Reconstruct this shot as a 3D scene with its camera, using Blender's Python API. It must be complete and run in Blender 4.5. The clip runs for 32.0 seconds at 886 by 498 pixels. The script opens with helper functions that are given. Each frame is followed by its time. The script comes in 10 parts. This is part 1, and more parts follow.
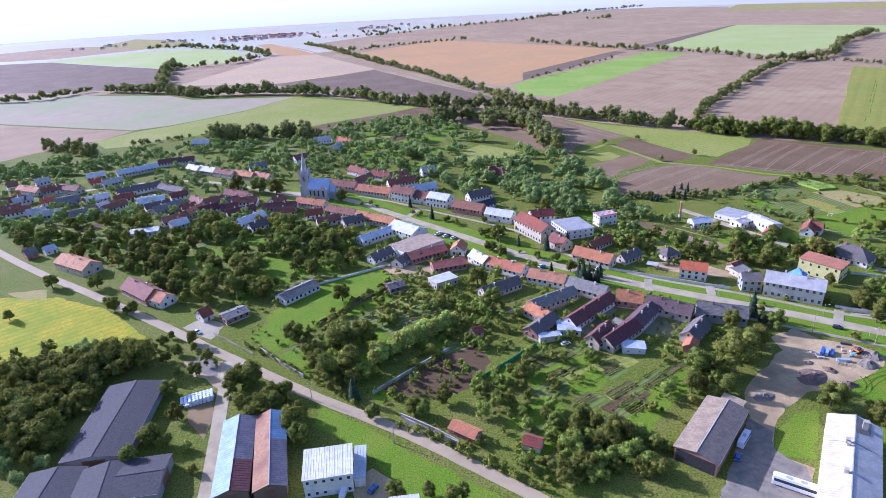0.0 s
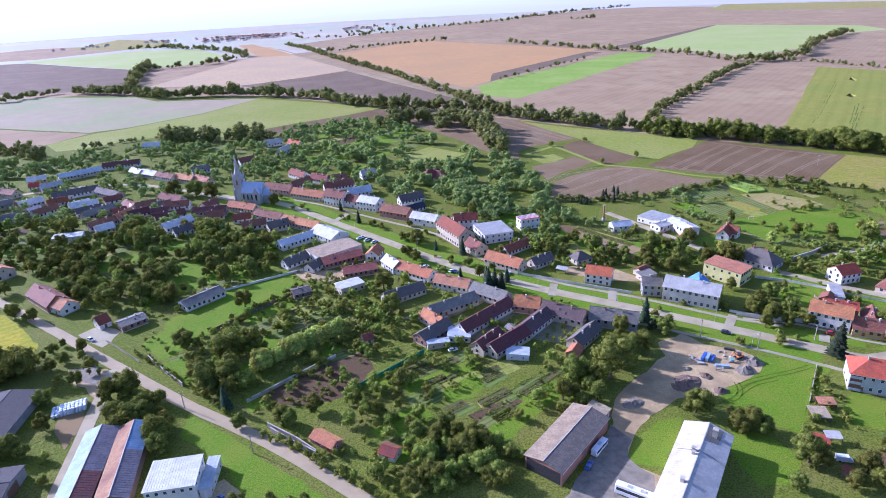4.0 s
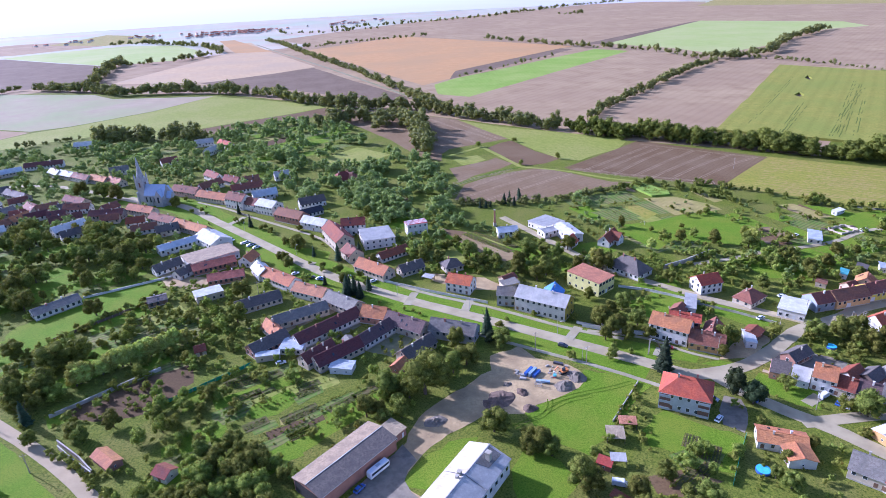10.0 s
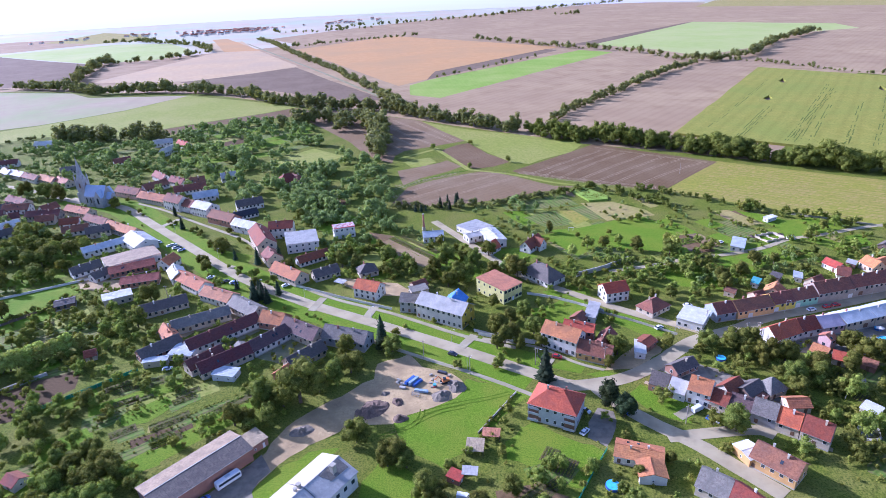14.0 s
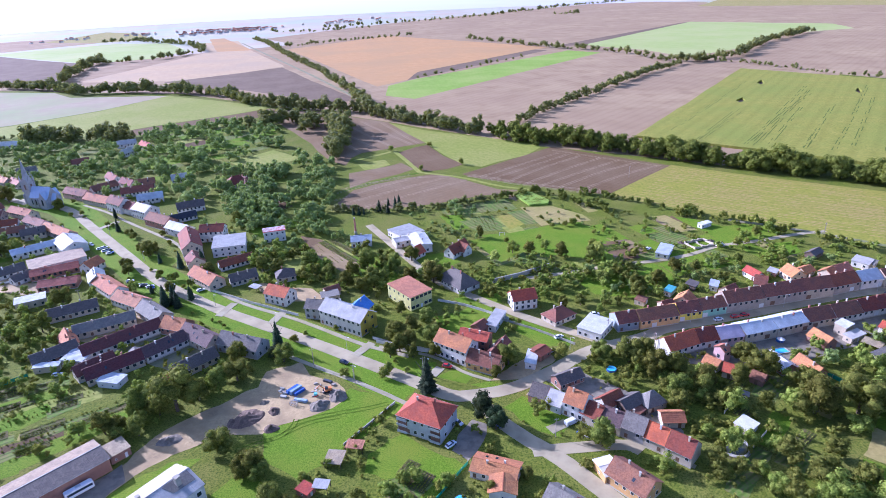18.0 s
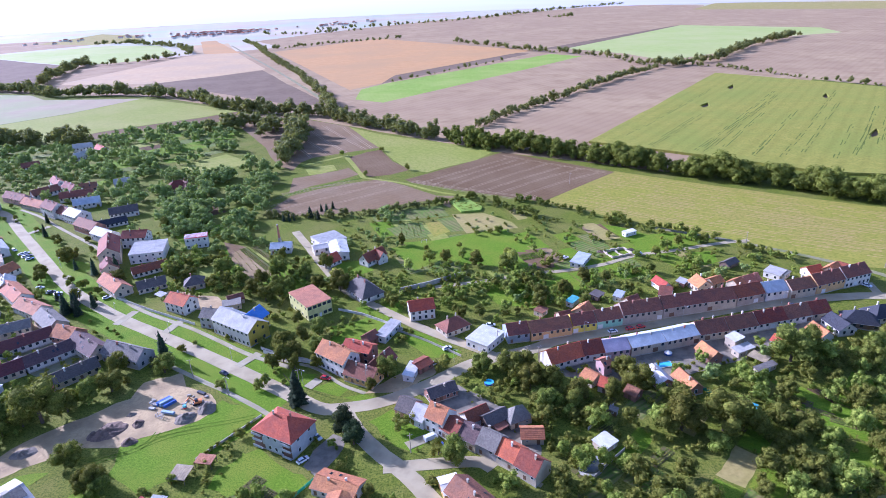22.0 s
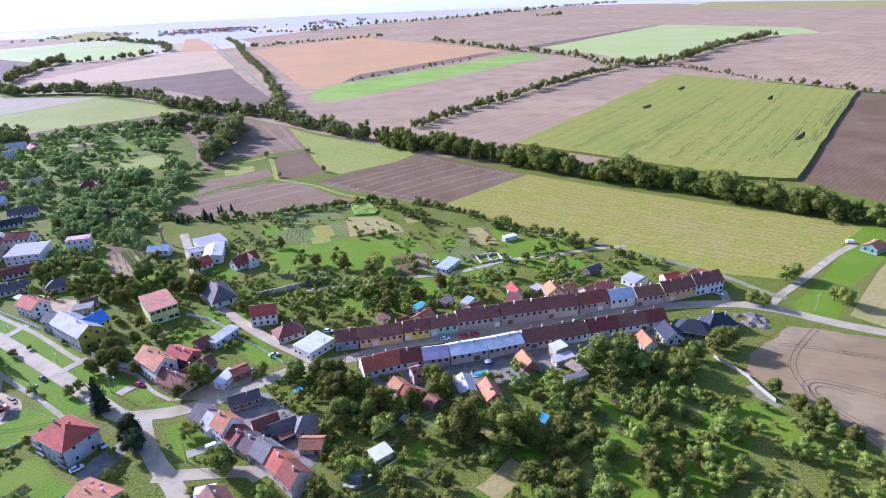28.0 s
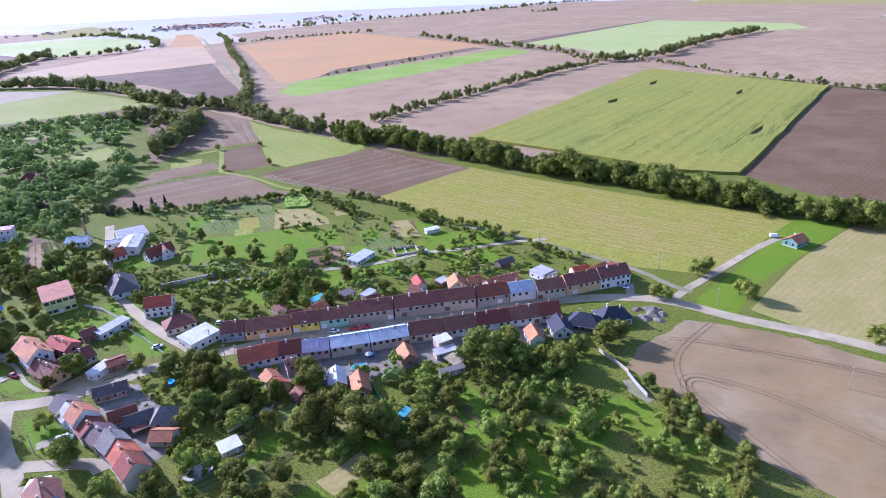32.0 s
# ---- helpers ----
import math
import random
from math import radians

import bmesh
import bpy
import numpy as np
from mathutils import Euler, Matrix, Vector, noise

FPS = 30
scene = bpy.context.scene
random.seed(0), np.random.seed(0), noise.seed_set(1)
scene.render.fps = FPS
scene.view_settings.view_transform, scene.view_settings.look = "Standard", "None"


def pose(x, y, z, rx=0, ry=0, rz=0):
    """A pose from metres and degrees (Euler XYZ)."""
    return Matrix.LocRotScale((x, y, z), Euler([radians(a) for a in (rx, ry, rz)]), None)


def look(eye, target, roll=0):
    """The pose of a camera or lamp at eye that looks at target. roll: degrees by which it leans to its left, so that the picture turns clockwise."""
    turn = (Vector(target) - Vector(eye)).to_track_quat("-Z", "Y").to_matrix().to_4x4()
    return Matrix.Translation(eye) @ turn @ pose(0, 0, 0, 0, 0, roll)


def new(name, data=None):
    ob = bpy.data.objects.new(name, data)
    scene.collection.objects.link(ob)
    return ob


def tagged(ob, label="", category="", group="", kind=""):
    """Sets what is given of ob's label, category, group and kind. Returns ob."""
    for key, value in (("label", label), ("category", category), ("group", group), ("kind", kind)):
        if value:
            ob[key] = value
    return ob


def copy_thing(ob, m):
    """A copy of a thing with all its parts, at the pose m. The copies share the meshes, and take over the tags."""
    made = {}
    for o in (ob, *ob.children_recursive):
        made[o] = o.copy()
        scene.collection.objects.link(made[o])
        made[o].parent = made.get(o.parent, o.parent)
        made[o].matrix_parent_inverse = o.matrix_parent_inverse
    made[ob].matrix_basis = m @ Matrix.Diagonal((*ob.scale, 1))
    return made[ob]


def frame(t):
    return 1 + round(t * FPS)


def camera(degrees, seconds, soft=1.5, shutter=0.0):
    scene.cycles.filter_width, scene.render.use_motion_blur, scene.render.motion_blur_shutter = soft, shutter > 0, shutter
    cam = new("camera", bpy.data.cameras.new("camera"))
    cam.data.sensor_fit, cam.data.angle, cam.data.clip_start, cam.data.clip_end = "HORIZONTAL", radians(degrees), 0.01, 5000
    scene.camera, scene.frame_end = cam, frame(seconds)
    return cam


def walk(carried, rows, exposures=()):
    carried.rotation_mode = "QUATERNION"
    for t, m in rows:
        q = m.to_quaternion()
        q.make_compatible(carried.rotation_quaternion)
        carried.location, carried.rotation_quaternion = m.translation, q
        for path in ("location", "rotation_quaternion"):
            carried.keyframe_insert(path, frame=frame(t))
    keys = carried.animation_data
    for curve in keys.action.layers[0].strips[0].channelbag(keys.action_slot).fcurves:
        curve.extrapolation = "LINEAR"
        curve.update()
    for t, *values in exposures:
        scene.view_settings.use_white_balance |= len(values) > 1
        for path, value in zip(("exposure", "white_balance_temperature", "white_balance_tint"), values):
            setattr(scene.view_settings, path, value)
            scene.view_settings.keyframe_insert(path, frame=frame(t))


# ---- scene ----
cam = camera(73.4, 32.0, soft=0.6)
METRES, EYE, TILT, LEAN, TURN = 388.0, 140.25, -23.3, 2.6, 0.0
ROWS = [
    (0.0, 0.0, 0.0, 0.0, 0.0, 0.0, -0.0),
    (0.5, 0.0154, 0.0006, 0.001, 0.11, 0.01, -0.01),
    (1.0, 0.0303, 0.0011, 0.002, 0.19, 0.02, -0.03),
    (1.5, 0.0452, 0.0015, 0.0029, 0.11, 0.04, 0.02),
    (2.0, 0.0602, 0.0017, 0.0038, -0.08, 0.05, 0.1),
    (2.5, 0.0751, 0.0017, 0.0049, -0.17, 0.03, 0.11),
    (3.0, 0.0904, 0.0021, 0.0056, -0.24, 0.04, 0.14),
    (3.5, 0.1048, 0.0023, 0.0062, -0.35, 0.01, 0.17),
    (5.5, 0.1659, 0.005, 0.0103, -0.53, -0.11, 0.28),
    (6.0, 0.1814, 0.0058, 0.0114, -0.53, -0.14, 0.27),
    (6.5, 0.1972, 0.0067, 0.0129, -0.54, -0.21, 0.27),
    (7.0, 0.2127, 0.0081, 0.0142, -0.54, -0.26, 0.27),
    (7.5, 0.2285, 0.0095, 0.0158, -0.52, -0.3, 0.26),
    (8.0, 0.2439, 0.0112, 0.017, -0.45, -0.34, 0.24),
    (8.5, 0.2595, 0.013, 0.0188, -0.38, -0.4, 0.19),
    (9.0, 0.2749, 0.0148, 0.0201, -0.3, -0.44, 0.17),
    (9.5, 0.2912, 0.0166, 0.0215, -0.21, -0.47, 0.13),
    (10.0, 0.3065, 0.0183, 0.023, -0.2, -0.49, 0.11),
    (10.5, 0.3211, 0.0195, 0.0239, -0.22, -0.49, 0.08),
    (11.0, 0.3371, 0.0203, 0.0249, -0.19, -0.5, 0.06),
    (11.5, 0.3529, 0.0211, 0.0259, -0.15, -0.53, 0.01),
    (12.0, 0.368, 0.0215, 0.0272, -0.11, -0.56, -0.07),
    (12.5, 0.3833, 0.0225, 0.0281, -0.02, -0.57, -0.16),
    (13.0, 0.399, 0.0234, 0.0294, 0.06, -0.57, -0.23),
    (13.5, 0.4147, 0.0244, 0.0304, 0.17, -0.57, -0.29),
    (14.0, 0.4296, 0.0252, 0.0314, 0.24, -0.56, -0.34),
    (14.5, 0.4446, 0.0262, 0.0329, 0.3, -0.6, -0.41),
    (16.5, 0.5069, 0.0309, 0.0375, 0.61, -0.57, -0.54),
    (17.0, 0.5218, 0.0323, 0.0383, 0.68, -0.57, -0.58),
    (17.5, 0.5365, 0.0336, 0.0395, 0.83, -0.61, -0.64),
    (18.0, 0.5524, 0.035, 0.0409, 1.04, -0.64, -0.68),
    (18.5, 0.5688, 0.0369, 0.0424, 1.18, -0.65, -0.73),
    (19.0, 0.5838, 0.0389, 0.044, 1.21, -0.66, -0.74),
    (19.5, 0.6002, 0.0404, 0.0454, 1.29, -0.65, -0.76),
    (20.0, 0.6152, 0.0417, 0.0465, 1.27, -0.62, -0.8),
    (20.5, 0.631, 0.0433, 0.0475, 1.3, -0.56, -0.84),
    (21.0, 0.6474, 0.0447, 0.0486, 1.36, -0.53, -0.9),
    (21.5, 0.6633, 0.046, 0.05, 1.4, -0.5, -0.92),
    (22.0, 0.6787, 0.0468, 0.0512, 1.39, -0.45, -0.94),
    (22.5, 0.6954, 0.0478, 0.0526, 1.4, -0.42, -0.93),
    (23.0, 0.7112, 0.0485, 0.0536, 1.35, -0.39, -0.94),
    (23.5, 0.7273, 0.0487, 0.0546, 1.32, -0.37, -0.93),
    (24.0, 0.7442, 0.0492, 0.0554, 1.35, -0.39, -0.94),
    (24.5, 0.7597, 0.0495, 0.0563, 1.36, -0.4, -0.98),
    (25.0, 0.7756, 0.0502, 0.0572, 1.42, -0.42, -1.03),
    (25.5, 0.7913, 0.0512, 0.058, 1.56, -0.46, -1.08),
    (27.5, 0.8531, 0.0552, 0.063, 1.71, -0.6, -1.22),
    (28.0, 0.8688, 0.0561, 0.0641, 1.74, -0.65, -1.25),
    (28.5, 0.8842, 0.0575, 0.0651, 1.72, -0.69, -1.29),
    (29.0, 0.8992, 0.059, 0.065, 1.76, -0.7, -1.32),
    (29.5, 0.9147, 0.0611, 0.0645, 1.85, -0.73, -1.33),
    (30.0, 0.9308, 0.0634, 0.064, 1.96, -0.78, -1.35),
    (30.5, 0.9459, 0.0654, 0.0629, 1.95, -0.79, -1.37),
    (31.0, 0.9622, 0.0679, 0.0622, 2.04, -0.84, -1.41),
    (31.5, 0.9775, 0.0701, 0.061, 2.08, -0.89, -1.43),
    (32.0, 0.9941, 0.0727, 0.0601, 2.21, -0.92, -1.47),
]
walk(cam, [(t, pose(0, 0, EYE, TILT, LEAN, TURN) @ pose(METRES * x, METRES * y, METRES * z, 90 + pitch, roll, yaw)) for t, x, y, z, yaw, pitch, roll in ROWS],
     [(0.0, 0.69, 4680.0, 39.0), (12.0, 0.76, 4680.0, 39.0), (20.0, 0.84, 4680.0, 39.0), (32.0, 0.83, 4680.0, 39.0)])

# ---- light ----
SUN_AZ, SUN_EL = 299.0, 24.0
world = bpy.data.worlds.new("sky")
scene.world = world
world.use_nodes = True
wn, wl = world.node_tree.nodes, world.node_tree.links
sky = wn.new("ShaderNodeTexSky")
sky.sky_type, sky.sun_disc = "NISHITA", False
sky.sun_elevation, sky.sun_rotation = radians(SUN_EL), radians(SUN_AZ)
sky.dust_density, sky.air_density = 1.5, 1.2
wl.new(sky.outputs[0], wn["Background"].inputs[0])
wn["Background"].inputs[1].default_value = 0.112
sun_way = Vector((math.sin(radians(SUN_AZ)) * math.cos(radians(SUN_EL)), math.cos(radians(SUN_AZ)) * math.cos(radians(SUN_EL)), math.sin(radians(SUN_EL))))
sun = new("sun", bpy.data.lights.new("sun", "SUN"))
sun.data.energy, sun.data.angle, sun.data.color = 5.0, radians(0.6), (1.0, 0.92, 0.79)
sun.matrix_world = look(sun_way * 100, (0, 0, 0))

# ---- materials ----
MATS = {}


def material(name, a, b, scale=1.0, rough=0.85, metal=0.0, bump=0.0, big=0.05, c=None, stripe=None, island=0.0, spec=0.3, sheen=0.0, fine=None, deep=0.15):
    """A surface of two mottled colours a and b (scale: spots per metre) and a third, c, in broad patches (big: per metre).
    stripe: (spacing in metres, heading in degrees, strength) of rows or courses. island: how far loose pieces differ."""
    m = bpy.data.materials.new(name)
    m.use_nodes = True
    n, l = m.node_tree.nodes, m.node_tree.links
    bsdf = n["Principled BSDF"]
    bsdf.inputs["Roughness"].default_value = rough
    bsdf.inputs["Metallic"].default_value = metal
    bsdf.inputs["Specular IOR Level"].default_value = spec
    bsdf.inputs["Sheen Weight"].default_value = sheen
    bsdf.inputs["Sheen Roughness"].default_value = 0.5
    bsdf.inputs["Sheen Tint"].default_value = (0.92, 0.95, 1.0, 1)
    geo = n.new("ShaderNodeNewGeometry")
    pos = geo.outputs["Position"]

    def noise_of(s, detail, rough_=0.6):
        t = n.new("ShaderNodeTexNoise")
        t.inputs["Scale"].default_value, t.inputs["Detail"].default_value, t.inputs["Roughness"].default_value = s, detail, rough_
        l.new(pos, t.inputs["Vector"])
        return t.outputs["Fac"]

    def ramp(v, lo, hi):
        r = n.new("ShaderNodeMapRange")
        r.inputs[1].default_value, r.inputs[2].default_value = lo, hi
        l.new(v, r.inputs[0])
        return r.outputs[0]

    def mixed(f, x, y):
        k = n.new("ShaderNodeMix")
        k.data_type = "RGBA"
        for socket, v in ((k.inputs[0], f), (k.inputs[6], x), (k.inputs[7], y)):
            if hasattr(v, "links"):
                l.new(v, socket)
            elif isinstance(v, tuple):
                socket.default_value = (*v, 1)
            else:
                socket.default_value = v
        return k.outputs[2]

    small = noise_of(scale, 6)
    col = mixed(ramp(small, 0.35, 0.65), a, b)
    if c:
        col = mixed(ramp(noise_of(big, 4), 0.42, 0.66), col, c)
    if fine:
        col = mixed(ramp(noise_of(fine[0], 3), 0.45, 0.7), col, fine[1])
    if stripe:
        spacing, heading, strength = stripe
        mp = n.new("ShaderNodeMapping")
        mp.inputs["Rotation"].default_value[2] = -radians(heading)
        l.new(pos, mp.inputs["Vector"])
        w = n.new("ShaderNodeTexWave")
        w.bands_direction = "Y"
        w.inputs["Scale"].default_value = 0.314 / spacing
        w.inputs["Distortion"].default_value, w.inputs["Detail"].default_value, w.inputs["Detail Scale"].default_value = 1.2, 2.0, 0.3
        l.new(mp.outputs[0], w.inputs["Vector"])
        k = n.new("ShaderNodeMath")
        k.operation = "MULTIPLY"
        k.inputs[1].default_value = strength
        l.new(ramp(w.outputs["Fac"], 0.45, 0.95), k.inputs[0])
        col = mixed(k.outputs[0], col, tuple(v * 0.55 for v in a))
    if island:
        hs = n.new("ShaderNodeHueSaturation")
        info = n.new("ShaderNodeObjectInfo")
        add = n.new("ShaderNodeMath")
        add.operation = "ADD"
        l.new(geo.outputs["Random Per Island"], add.inputs[0])
        l.new(info.outputs["Random"], add.inputs[1])
        r = n.new("ShaderNodeMapRange")
        r.inputs[2].default_value, r.inputs[3].default_value, r.inputs[4].default_value = 2.0, 1 - island, 1 + island
        l.new(add.outputs[0], r.inputs[0])
        l.new(r.outputs[0], hs.inputs["Value"])
        r2 = n.new("ShaderNodeMapRange")
        r2.inputs[3].default_value, r2.inputs[4].default_value = 0.5 - island * 0.05, 0.5 + island * 0.05
        l.new(info.outputs["Random"], r2.inputs[0])
        l.new(r2.outputs[0], hs.inputs["Hue"])
        l.new(col, hs.inputs["Color"])
        col = hs.outputs[0]
    l.new(col, bsdf.inputs["Base Color"])
    if bump:
        bp = n.new("ShaderNodeBump")
        bp.inputs["Strength"].default_value, bp.inputs["Distance"].default_value = bump, deep
        l.new(small, bp.inputs["Height"])
        l.new(bp.outputs[0], bsdf.inputs["Normal"])
    if name.startswith("leaf_"):                     # light comes through leaves
        thin, both = n.new("ShaderNodeBsdfTranslucent"), n.new("ShaderNodeMixShader")
        warm = n.new("ShaderNodeMix")
        warm.data_type, warm.blend_type = "RGBA", "MULTIPLY"
        warm.inputs[0].default_value, warm.inputs[7].default_value = 1.0, (1.5, 1.45, 0.7, 1)
        l.new(col, warm.inputs[6])
        l.new(warm.outputs[2], thin.inputs[0])
        both.inputs[0].default_value = 0.26
        l.new(bsdf.outputs[0], both.inputs[1])
        l.new(thin.outputs[0], both.inputs[2])
        l.new(both.outputs[0], n["Material Output"].inputs[0])
    MATS[name] = m
    return m


SHEEN, SHEEN_HAZE = 0.03, 0.06
material("ground", (0.124, 0.157, 0.015), (0.205, 0.223, 0.027), 0.6, bump=1.0, big=0.045, c=(0.215, 0.205, 0.042), fine=(1.5, (0.048, 0.08, 0.008)), spec=0.06, deep=0.5)
material("grass_bright", (0.118, 0.205, 0.009), (0.19, 0.285, 0.016), 0.9, bump=0.8, big=0.06, c=(0.21, 0.255, 0.022), fine=(2.2, (0.07, 0.145, 0.006)), spec=0.06, deep=0.28)
material("crop_green", (0.22, 0.33, 0.04), (0.26, 0.37, 0.055), 0.1, big=0.01, c=(0.32, 0.38, 0.08), stripe=(6, 62, 0.1), spec=0.08)
material("crop_dark", (0.1, 0.13, 0.02), (0.14, 0.17, 0.03), 0.5, bump=0.4, spec=0.05)
material("soil_pale", (0.33, 0.25, 0.15), (0.39, 0.3, 0.18), 0.6, spec=0.08)
material("soil_wet", (0.175, 0.12, 0.058), (0.215, 0.152, 0.075), 0.8, spec=0.1)
material("crop_pale", (0.34, 0.4, 0.1), (0.38, 0.43, 0.12), 0.05, big=0.006, c=(0.42, 0.43, 0.15), stripe=(9, 30, 0.08), spec=0.15, rough=0.8)
material("crop_lime", (0.237, 0.266, 0.0375), (0.299, 0.314, 0.057), 0.15, big=0.015, c=(0.323, 0.309, 0.075), stripe=(5, 20, 0.1), spec=0.1, fine=(0.4, (0.199, 0.233, 0.03)))
material("crop_olive", (0.27, 0.262, 0.04), (0.33, 0.302, 0.055), 0.12, big=0.012, c=(0.25, 0.275, 0.045), stripe=(14, 54.8, 0.16), bump=0.7, spec=0.06, fine=(0.5, (0.2, 0.21, 0.036)))
material("crop_mown", (0.26, 0.255, 0.032), (0.325, 0.295, 0.048), 0.12, big=0.02, c=(0.33, 0.265, 0.065), stripe=(6, -28, 0.06), bump=0.8, spec=0.06, fine=(0.5, (0.19, 0.215, 0.026)))
# far_plain: pale sheen and gloss at low angles stand in for haze
material("far_plain", (0.4, 0.35, 0.22), (0.45, 0.4, 0.26), 0.003, big=0.0012, c=(0.33, 0.39, 0.21), sheen=SHEEN_HAZE, spec=0.3, rough=0.75, fine=(0.004, (0.43, 0.31, 0.19)))
material("crop_stubble", (0.35, 0.285, 0.17), (0.4, 0.325, 0.2), 0.04, big=0.005, c=(0.27, 0.33, 0.12), stripe=(9, 15, 0.1), spec=0.1, rough=0.9)
material("crop_yellow", (0.39, 0.335, 0.018), (0.49, 0.395, 0.025), 0.15, big=0.045, c=(0.2, 0.3, 0.018), stripe=(4.5, 40, 0.3), bump=0.9, spec=0.06, fine=(0.7, (0.24, 0.27, 0.016)))
material("stubble_pale", (0.47, 0.33, 0.17), (0.52, 0.38, 0.2), 0.06, big=0.006, c=(0.44, 0.33, 0.19), stripe=(14, 62, 0.12), spec=0.1, rough=0.9)
material("stubble_orange", (0.46, 0.265, 0.095), (0.51, 0.3, 0.115), 0.06, big=0.006, c=(0.43, 0.27, 0.11), stripe=(8, 20, 0.08), spec=0.1, rough=0.8)
material("straw", (0.34, 0.275, 0.09), (0.41, 0.335, 0.12), 0.3, big=0.03, c=(0.28, 0.275, 0.06), stripe=(3.0, 42, 0.12), bump=0.5, spec=0.06, fine=(0.7, (0.29, 0.24, 0.08)))
material("soil_rose", (0.325, 0.225, 0.12), (0.365, 0.26, 0.14), 0.06, big=0.006, c=(0.41, 0.3, 0.155), stripe=(11, 50, 0.12), spec=0.1, rough=0.9, fine=(0.03, (0.3, 0.205, 0.105)))
material("soil_brown", (0.15, 0.094, 0.042), (0.19, 0.122, 0.056), 0.3, big=0.02, c=(0.225, 0.155, 0.08), stripe=(3.5, 46, 0.14), bump=0.6, spec=0.08, fine=(0.9, (0.128, 0.083, 0.04)))
material("soil_plough", (0.215, 0.142, 0.068), (0.255, 0.172, 0.085), 0.25, big=0.02, c=(0.28, 0.205, 0.115), stripe=(4.5, 40, 0.14), bump=0.6, spec=0.08, fine=(0.8, (0.175, 0.12, 0.062)))
material("straw_tan", (0.35, 0.262, 0.085), (0.4, 0.3, 0.105), 0.4, spec=0.06)
material("soil_dark", (0.16, 0.112, 0.066), (0.2, 0.142, 0.085), 0.1, big=0.02, c=(0.215, 0.155, 0.095), stripe=(7, 58, 0.15), spec=0.1, rough=0.9)
material("soil_near", (0.27, 0.184, 0.078), (0.318, 0.222, 0.097), 0.12, big=0.025, c=(0.345, 0.265, 0.138), stripe=(3.5, -18, 0.06), bump=0.5, spec=0.08, fine=(0.06, (0.225, 0.162, 0.076)))
material("yard", (0.46, 0.335, 0.155), (0.54, 0.4, 0.19), 0.25, big=0.09, c=(0.29, 0.21, 0.105), bump=0.8, fine=(0.9, (0.38, 0.275, 0.125)))
material("asphalt_pale", (0.37, 0.305, 0.17), (0.43, 0.358, 0.205), 0.3, big=0.04, c=(0.46, 0.39, 0.23), bump=0.08, fine=(0.15, (0.31, 0.258, 0.145)))
material("lane_pale", (0.38, 0.295, 0.16), (0.44, 0.345, 0.19), 0.3, big=0.05, c=(0.33, 0.262, 0.145), bump=0.1, fine=(0.2, (0.41, 0.325, 0.18)))
material("grass_dark", (0.07, 0.13, 0.006), (0.11, 0.175, 0.01), 0.8, bump=0.5, spec=0.06)
# grey of yard asphalt, also laid as painted shade over back gardens
material("asphalt_shade_grey", (0.2, 0.175, 0.125), (0.25, 0.218, 0.155), 0.4, big=0.12, c=(0.3, 0.255, 0.175), bump=0.1, fine=(0.3, (0.16, 0.14, 0.1)))
material("track", (0.24, 0.216, 0.12), (0.3, 0.265, 0.141), 0.7, big=0.1, c=(0.17, 0.186, 0.0563), bump=0.3)
material("paving", (0.36, 0.314, 0.19), (0.42, 0.372, 0.232), 1.0, big=0.1, c=(0.32, 0.274, 0.155), bump=0.2)
ROOFS = {"brown": ((0.225, 0.09, 0.05), (0.3, 0.125, 0.07)), "dark_red": ((0.22, 0.06, 0.03), (0.285, 0.085, 0.042)), "red": ((0.44, 0.095, 0.042), (0.51, 0.13, 0.058)),
         "orange": ((0.44, 0.175, 0.065), (0.53, 0.23, 0.09)), "pink": ((0.42, 0.17, 0.085), (0.5, 0.225, 0.12)), "dark": ((0.13, 0.108, 0.088), (0.175, 0.147, 0.122)),
         "grey": ((0.2, 0.182, 0.145), (0.26, 0.236, 0.19)), "dark_blue": ((0.04, 0.042, 0.05), (0.06, 0.062, 0.072)), "tar": ((0.042, 0.038, 0.036), (0.065, 0.058, 0.054)), "salmon": ((0.43, 0.145, 0.085), (0.5, 0.185, 0.115)), "slate_dark": ((0.115, 0.07, 0.062), (0.16, 0.1, 0.088)), "slats": ((0.17, 0.145, 0.112), (0.23, 0.198, 0.155)), "maroon": ((0.13, 0.045, 0.038), (0.18, 0.07, 0.055)), "slate": ((0.17, 0.155, 0.165), (0.23, 0.21, 0.22)),
         "tar_light": ((0.37, 0.28, 0.165), (0.45, 0.35, 0.215))}
for key, (ca, cb) in ROOFS.items():
    material("roof_" + key, ca, cb, 2.2, rough=0.8, bump=0.5, big=0.35, c=tuple(v * 0.68 + 0.025 for v in ca), fine=(1.6, tuple(v * 0.72 for v in ca)), island=0.2)
